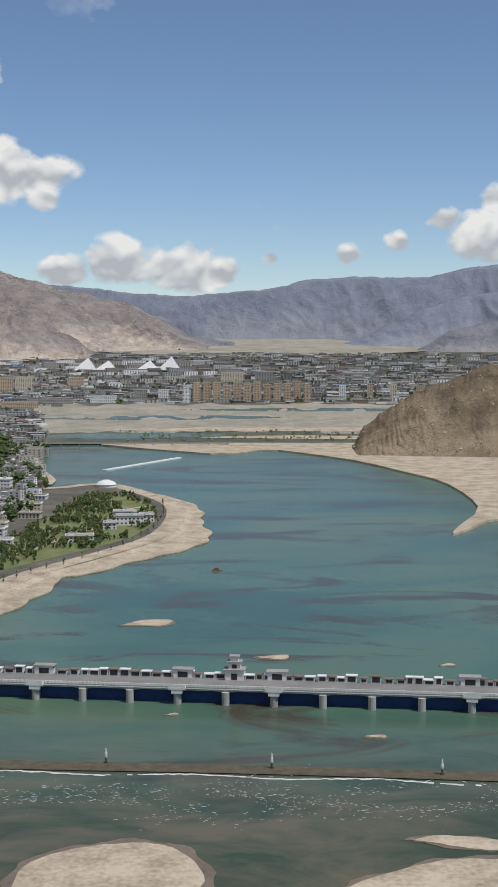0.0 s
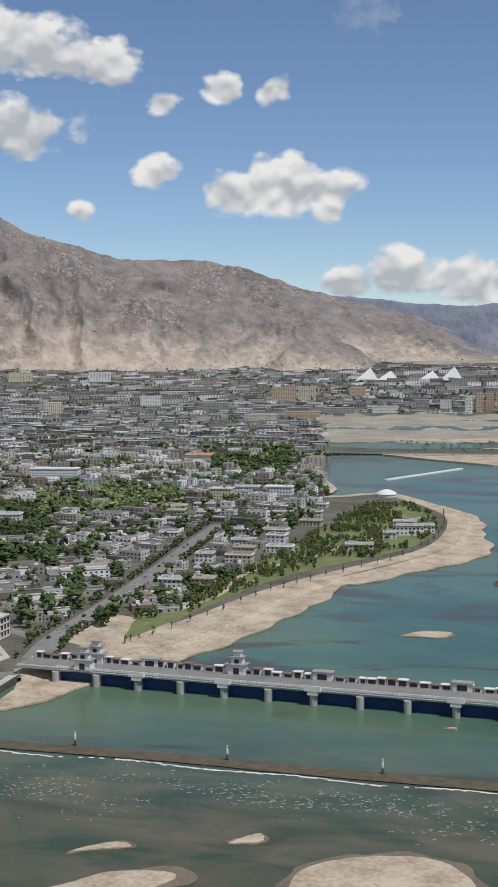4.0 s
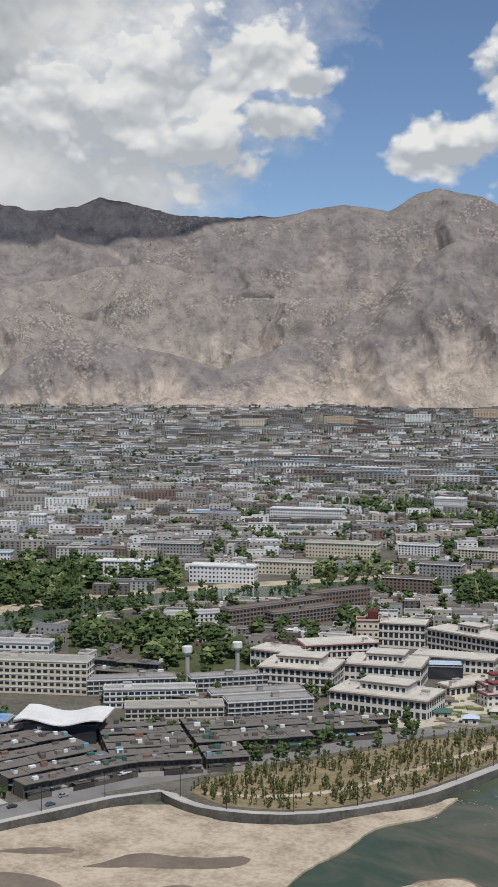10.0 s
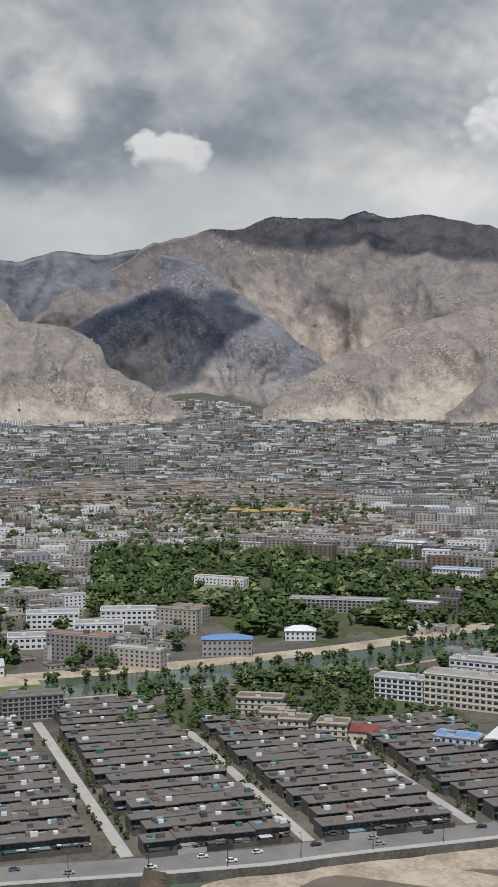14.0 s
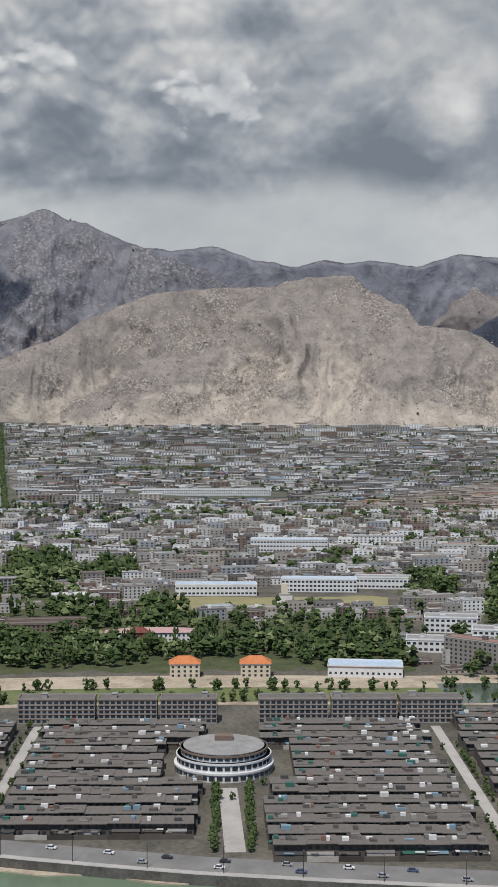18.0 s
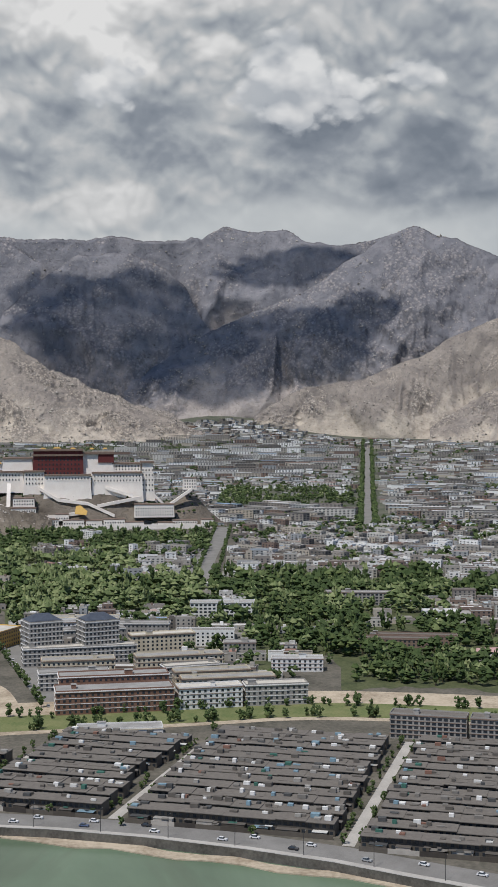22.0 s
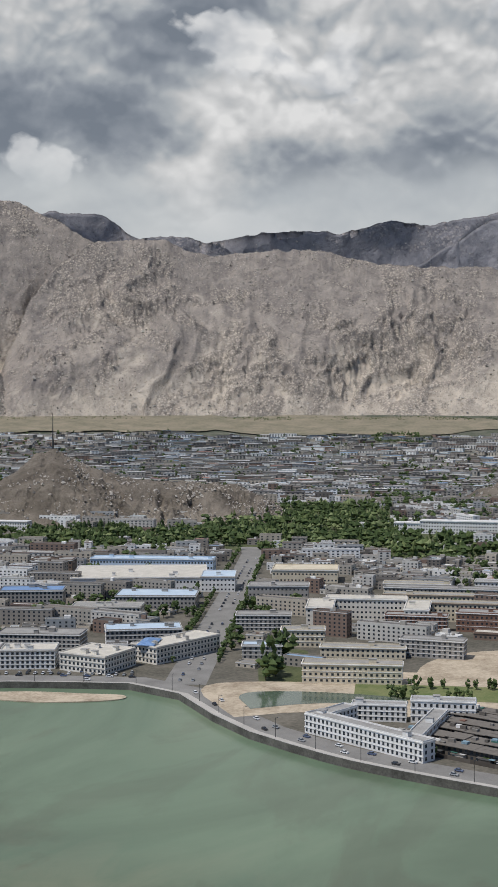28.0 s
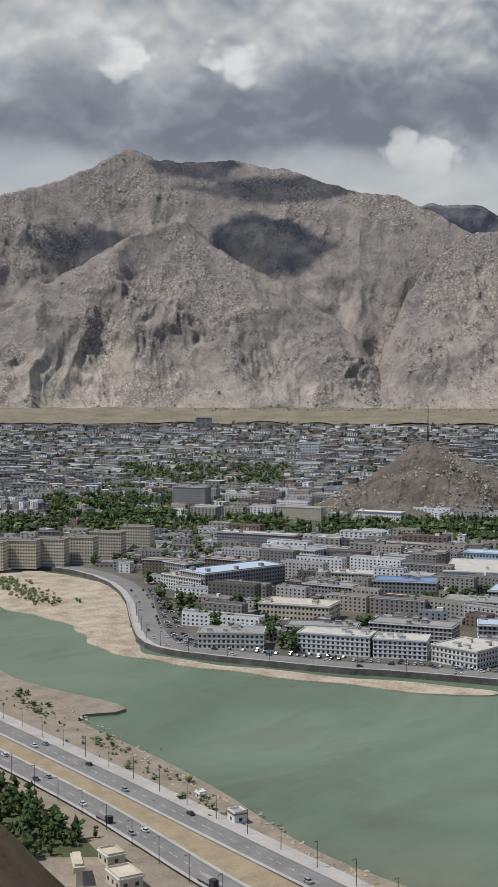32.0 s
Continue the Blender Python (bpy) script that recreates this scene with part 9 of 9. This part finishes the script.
for k, (sx, sy, ang, size, kind) in enumerate(SEEDS):
    own = np.argwhere(nearest == k)
    if not len(own):
        continue
    c, s_ = math.cos(ang), math.sin(ang)
    px, py = gx_[own[:, 0], own[:, 1]] - sx, gy_[own[:, 0], own[:, 1]] - sy
    U, V = px * c + py * s_, -px * s_ + py * c
    v, rank = V.min(), 0
    while v < V.max():
        slab = kind == "slabs" and nrng.random() < 0.6
        deep = (nrng.uniform(10, 13) if slab else nrng.uniform(8, 13.5)) * size
        n = int((U.max() - U.min()) / 7) + 2
        wide = (nrng.uniform(20, 52, n) if slab else np.exp(nrng.normal(2.80, 0.44, n))) * size
        gap = nrng.choice([0.4, 0.4, 1.5, 4.0, 9.0], n) * (2.0 if slab else 1.0)
        u = U.min() + np.cumsum(wide + gap) - wide / 2
        keep = u < U.max()
        u, wide, n = u[keep], wide[keep], int(keep.sum())
        dd = deep * nrng.uniform(0.72, 1.08, n)
        vv = v + deep / 2 + nrng.normal(0, 0.7, n)
        x, y = sx + u * c - vv * s_, sy + u * s_ + vv * c
        storeys = nrng.choice([4, 5, 6], n) if slab else nrng.choice([1, 1, 1.4, 2, 2, 2, 3, 4] if kind != "old" else [1.4, 2, 2, 2.6], n)
        h = storeys * 3.0 + nrng.uniform(-0.4, 0.6, n)
        h = np.where(np.hypot(x, y) > 2300, h * 0.72, h)
        h = np.where((np.degrees(np.arctan2(-x, y)) < 46) & (np.hypot(x, y) < 1250), 3.0 + (h - 3.0) * 0.45, h)  # low old quarter behind the museum
        ok = nrng.random(n) < 0.95
        i, j = cells(x, y)
        ok &= nearest[i, j] == k
        for a, b in ((0, 0), (-0.4, -0.4), (0.4, -0.4), (0.4, 0.4), (-0.4, 0.4)):
            i, j = cells(x + a * wide * c - b * dd * s_, y + a * wide * s_ + b * dd * c)
            ok &= ~taken[i, j]
        z = ground_z(x, y)
        for m in np.flatnonzero(ok):
            PLOTS.append((x[m], y[m], z[m], wide[m], dd[m], h[m], ang + nrng.normal(0, 0.03), math.hypot(x[m], y[m]), 1 if kind == "old" else 0))
        v += deep + (9 if slab else 0) + (nrng.choice([1.2, 2.0]) if rank % 2 else nrng.choice([3.5, 5.0, 9.0])) * size
        rank += 1
PLOTS = np.array(PLOTS)
for a in (-0.35, 0.0, 0.35):
    i, j = cells(PLOTS[:, 0] + a * PLOTS[:, 3] * np.cos(PLOTS[:, 6]), PLOTS[:, 1] + a * PLOTS[:, 3] * np.sin(PLOTS[:, 6]))
    built[i, j] = True


def shells(P, rim=0.75, edge=0.3):
    """Walls that rise past the roof as a parapet, and the sunk roofs; rows of x, y, z, width, depth, height, angle."""
    n = len(P)
    sx, sy = np.array([-1, 1, 1, -1]) / 2, np.array([-1, -1, 1, 1]) / 2
    c, s_ = np.cos(P[:, 6:7]), np.sin(P[:, 6:7])

    def corners(w, d, z):
        px, py = w[:, None] * sx, d[:, None] * sy
        return np.stack([P[:, 0:1] + c * px - s_ * py, P[:, 1:2] + s_ * px + c * py, np.broadcast_to(z[:, None], px.shape)], -1)

    base_z, top = P[:, 2] - 2.5, P[:, 2] + P[:, 5]
    V = np.concatenate([corners(P[:, 3], P[:, 4], base_z), corners(P[:, 3], P[:, 4], top + rim), corners(P[:, 3] - 2 * edge, P[:, 4] - 2 * edge, top + rim), corners(P[:, 3] - 2 * edge, P[:, 4] - 2 * edge, top)], 1).reshape(-1, 3)
    f = [(r + a, r + (a + 1) % 4, r + 4 + (a + 1) % 4, r + 4 + a) for r in (0, 4, 8) for a in range(4)]
    F = (np.arange(n)[:, None, None] * 16 + np.array(f)).reshape(-1, 4)
    roof = corners(P[:, 3] - 2 * edge, P[:, 4] - 2 * edge, top + 0.02).reshape(-1, 3)
    return V, F, roof, np.arange(n * 4).reshape(-1, 4)


M_OLDWALL = islands("old town wall", ((0, (0.46, 0.42, 0.36)), (0.25, (0.22, 0.17, 0.135)), (0.45, (0.34, 0.285, 0.23)), (0.65, (0.14, 0.115, 0.098)), (0.82, (0.62, 0.58, 0.52))), 4.0)
M_OLDROOF = islands("old town roof", ((0, (0.26, 0.215, 0.18)), (0.3, (0.20, 0.17, 0.145)), (0.55, (0.34, 0.295, 0.25)), (0.78, (0.13, 0.11, 0.096)), (0.94, (0.40, 0.24, 0.16))), 4.0)
rng = random.Random(33)
sector = (np.degrees(np.arctan2(-PLOTS[:, 0], PLOTS[:, 1])) // 9).astype(int)
for key in sorted(set(sector.tolist())):
    for near in (True, False):
        P = PLOTS[(sector == key) & ((PLOTS[:, 7] < 2110) == near)]
        if len(P) < 3:
            continue
        bulk = Bulk()
        for old in (False, True):
            Q = P[(P[:, 8] == 1) == old]
            if not len(Q):
                continue
            if near:
                V, F, RV, RF = shells(Q)
                bulk.add(V, F, 3 if old else 0)
                bulk.add(RV, RF, 4 if old else 1)
            else:
                A = Q[:, :7].copy()
                A[:, 2] -= 2.5
                A[:, 5] += 2.5
                bulk.add(*boxes(A, False), 3 if old else 0)
                A = Q[:, :7].copy()
                A[:, 2] += Q[:, 5]
                A[:, 3:5] += 0.6
                A[:, 5] = 0.5
                bulk.add(*boxes(A), 4 if old else 1)
        extra, panes, bands = [], [], []
        for x, y, z, w, dp, h, ang, d, kind in P:
            c, s_ = math.cos(ang), math.sin(ang)
            for _ in range(rng.choice((0, 1, 1, 2)) if near else rng.choice((0, 0, 1))):
                a, e = rng.uniform(-0.35, 0.35) * w, rng.uniform(-0.3, 0.3) * dp
                extra.append((x + c * a - s_ * e, y + s_ * a + c * e, z + h + 0.03, rng.uniform(1.5, min(5, w * 0.5)), rng.uniform(1.5, 3.5), rng.uniform(0.9, 2.9), ang))
            if near and d < 1700 and rng.random() < 0.5:
                bands += [(x, y, z + h - 0.35, w + 0.5, dp + 0.5, 0.6, ang)]
            if near:
                panes += window_rows(w, dp, h, max(1, round(h / 3.0)), ang, x, y, z, rng, 3.6 if d < 1300 else 4.8, (1.5, 1.4) if d < 1300 else (2.2, 1.4))
            elif h > 8:
                panes += window_rows(w, dp, h, max(1, round(h / 3.0)), ang, x, y, z, rng, 7.0, (3.6, 1.4))
        if extra:
            bulk.add(*boxes(extra), 0)
        if bands:  # open collars under the parapets
            V, F = boxes(bands, False)
            bulk.add(V, F, 5)
        if panes:
            V = np.array(panes).reshape(-1, 3)
            bulk.add(V, np.arange(len(V)).reshape(-1, 4), 2)
        bulk.make("city_houses", [M_WALL, M_ROOF, M_GLASS, M_OLDWALL, M_OLDROOF, M_TRIM], "tightly packed flat-roofed houses in grey, cream and white", "houses")

# street trees standing in the gaps between the houses
for near, count in ((True, 26000), (False, 30000)):
    b = nrng.uniform(8 if near else -12, 145, count)
    d = np.sqrt(nrng.uniform(800 ** 2, 2200 ** 2, count) if near else nrng.uniform(2200 ** 2, 4000 ** 2, count))
    x, y = -d * np.sin(np.radians(b)), d * np.cos(np.radians(b))
    i, j = cells(x, y)
    ok = ~taken[i, j] & ~built[i, j] & (fractal(x / 150, y / 150, 3, 0.6, 9) > (0.49 if near else 0.47))
    spots = [(px, py, h, h * q) for px, py, h, q in zip(x[ok], y[ok], nrng.uniform(6, 13, count) * (1 if near else 0.85), nrng.uniform(0.7, 1.05, count))]
    grove("street_trees", spots[:4400 if near else 4800], M_LEAF, "green street trees scattered among the houses", 7 + near)
# trees along the canal
spots = []
for i, (x, y) in enumerate(CANAL[8:]):
    for k in range(5):
        for off in (13, -19):
            px, py = x - off + rng.uniform(-3, 3), y + rng.uniform(-14, 14)
            h = rng.uniform(4, 8)
            spots.append((px, py, h, h * 0.75))
grove("canal_trees", spots, M_LEAF, "trees lining the canal banks", 8)
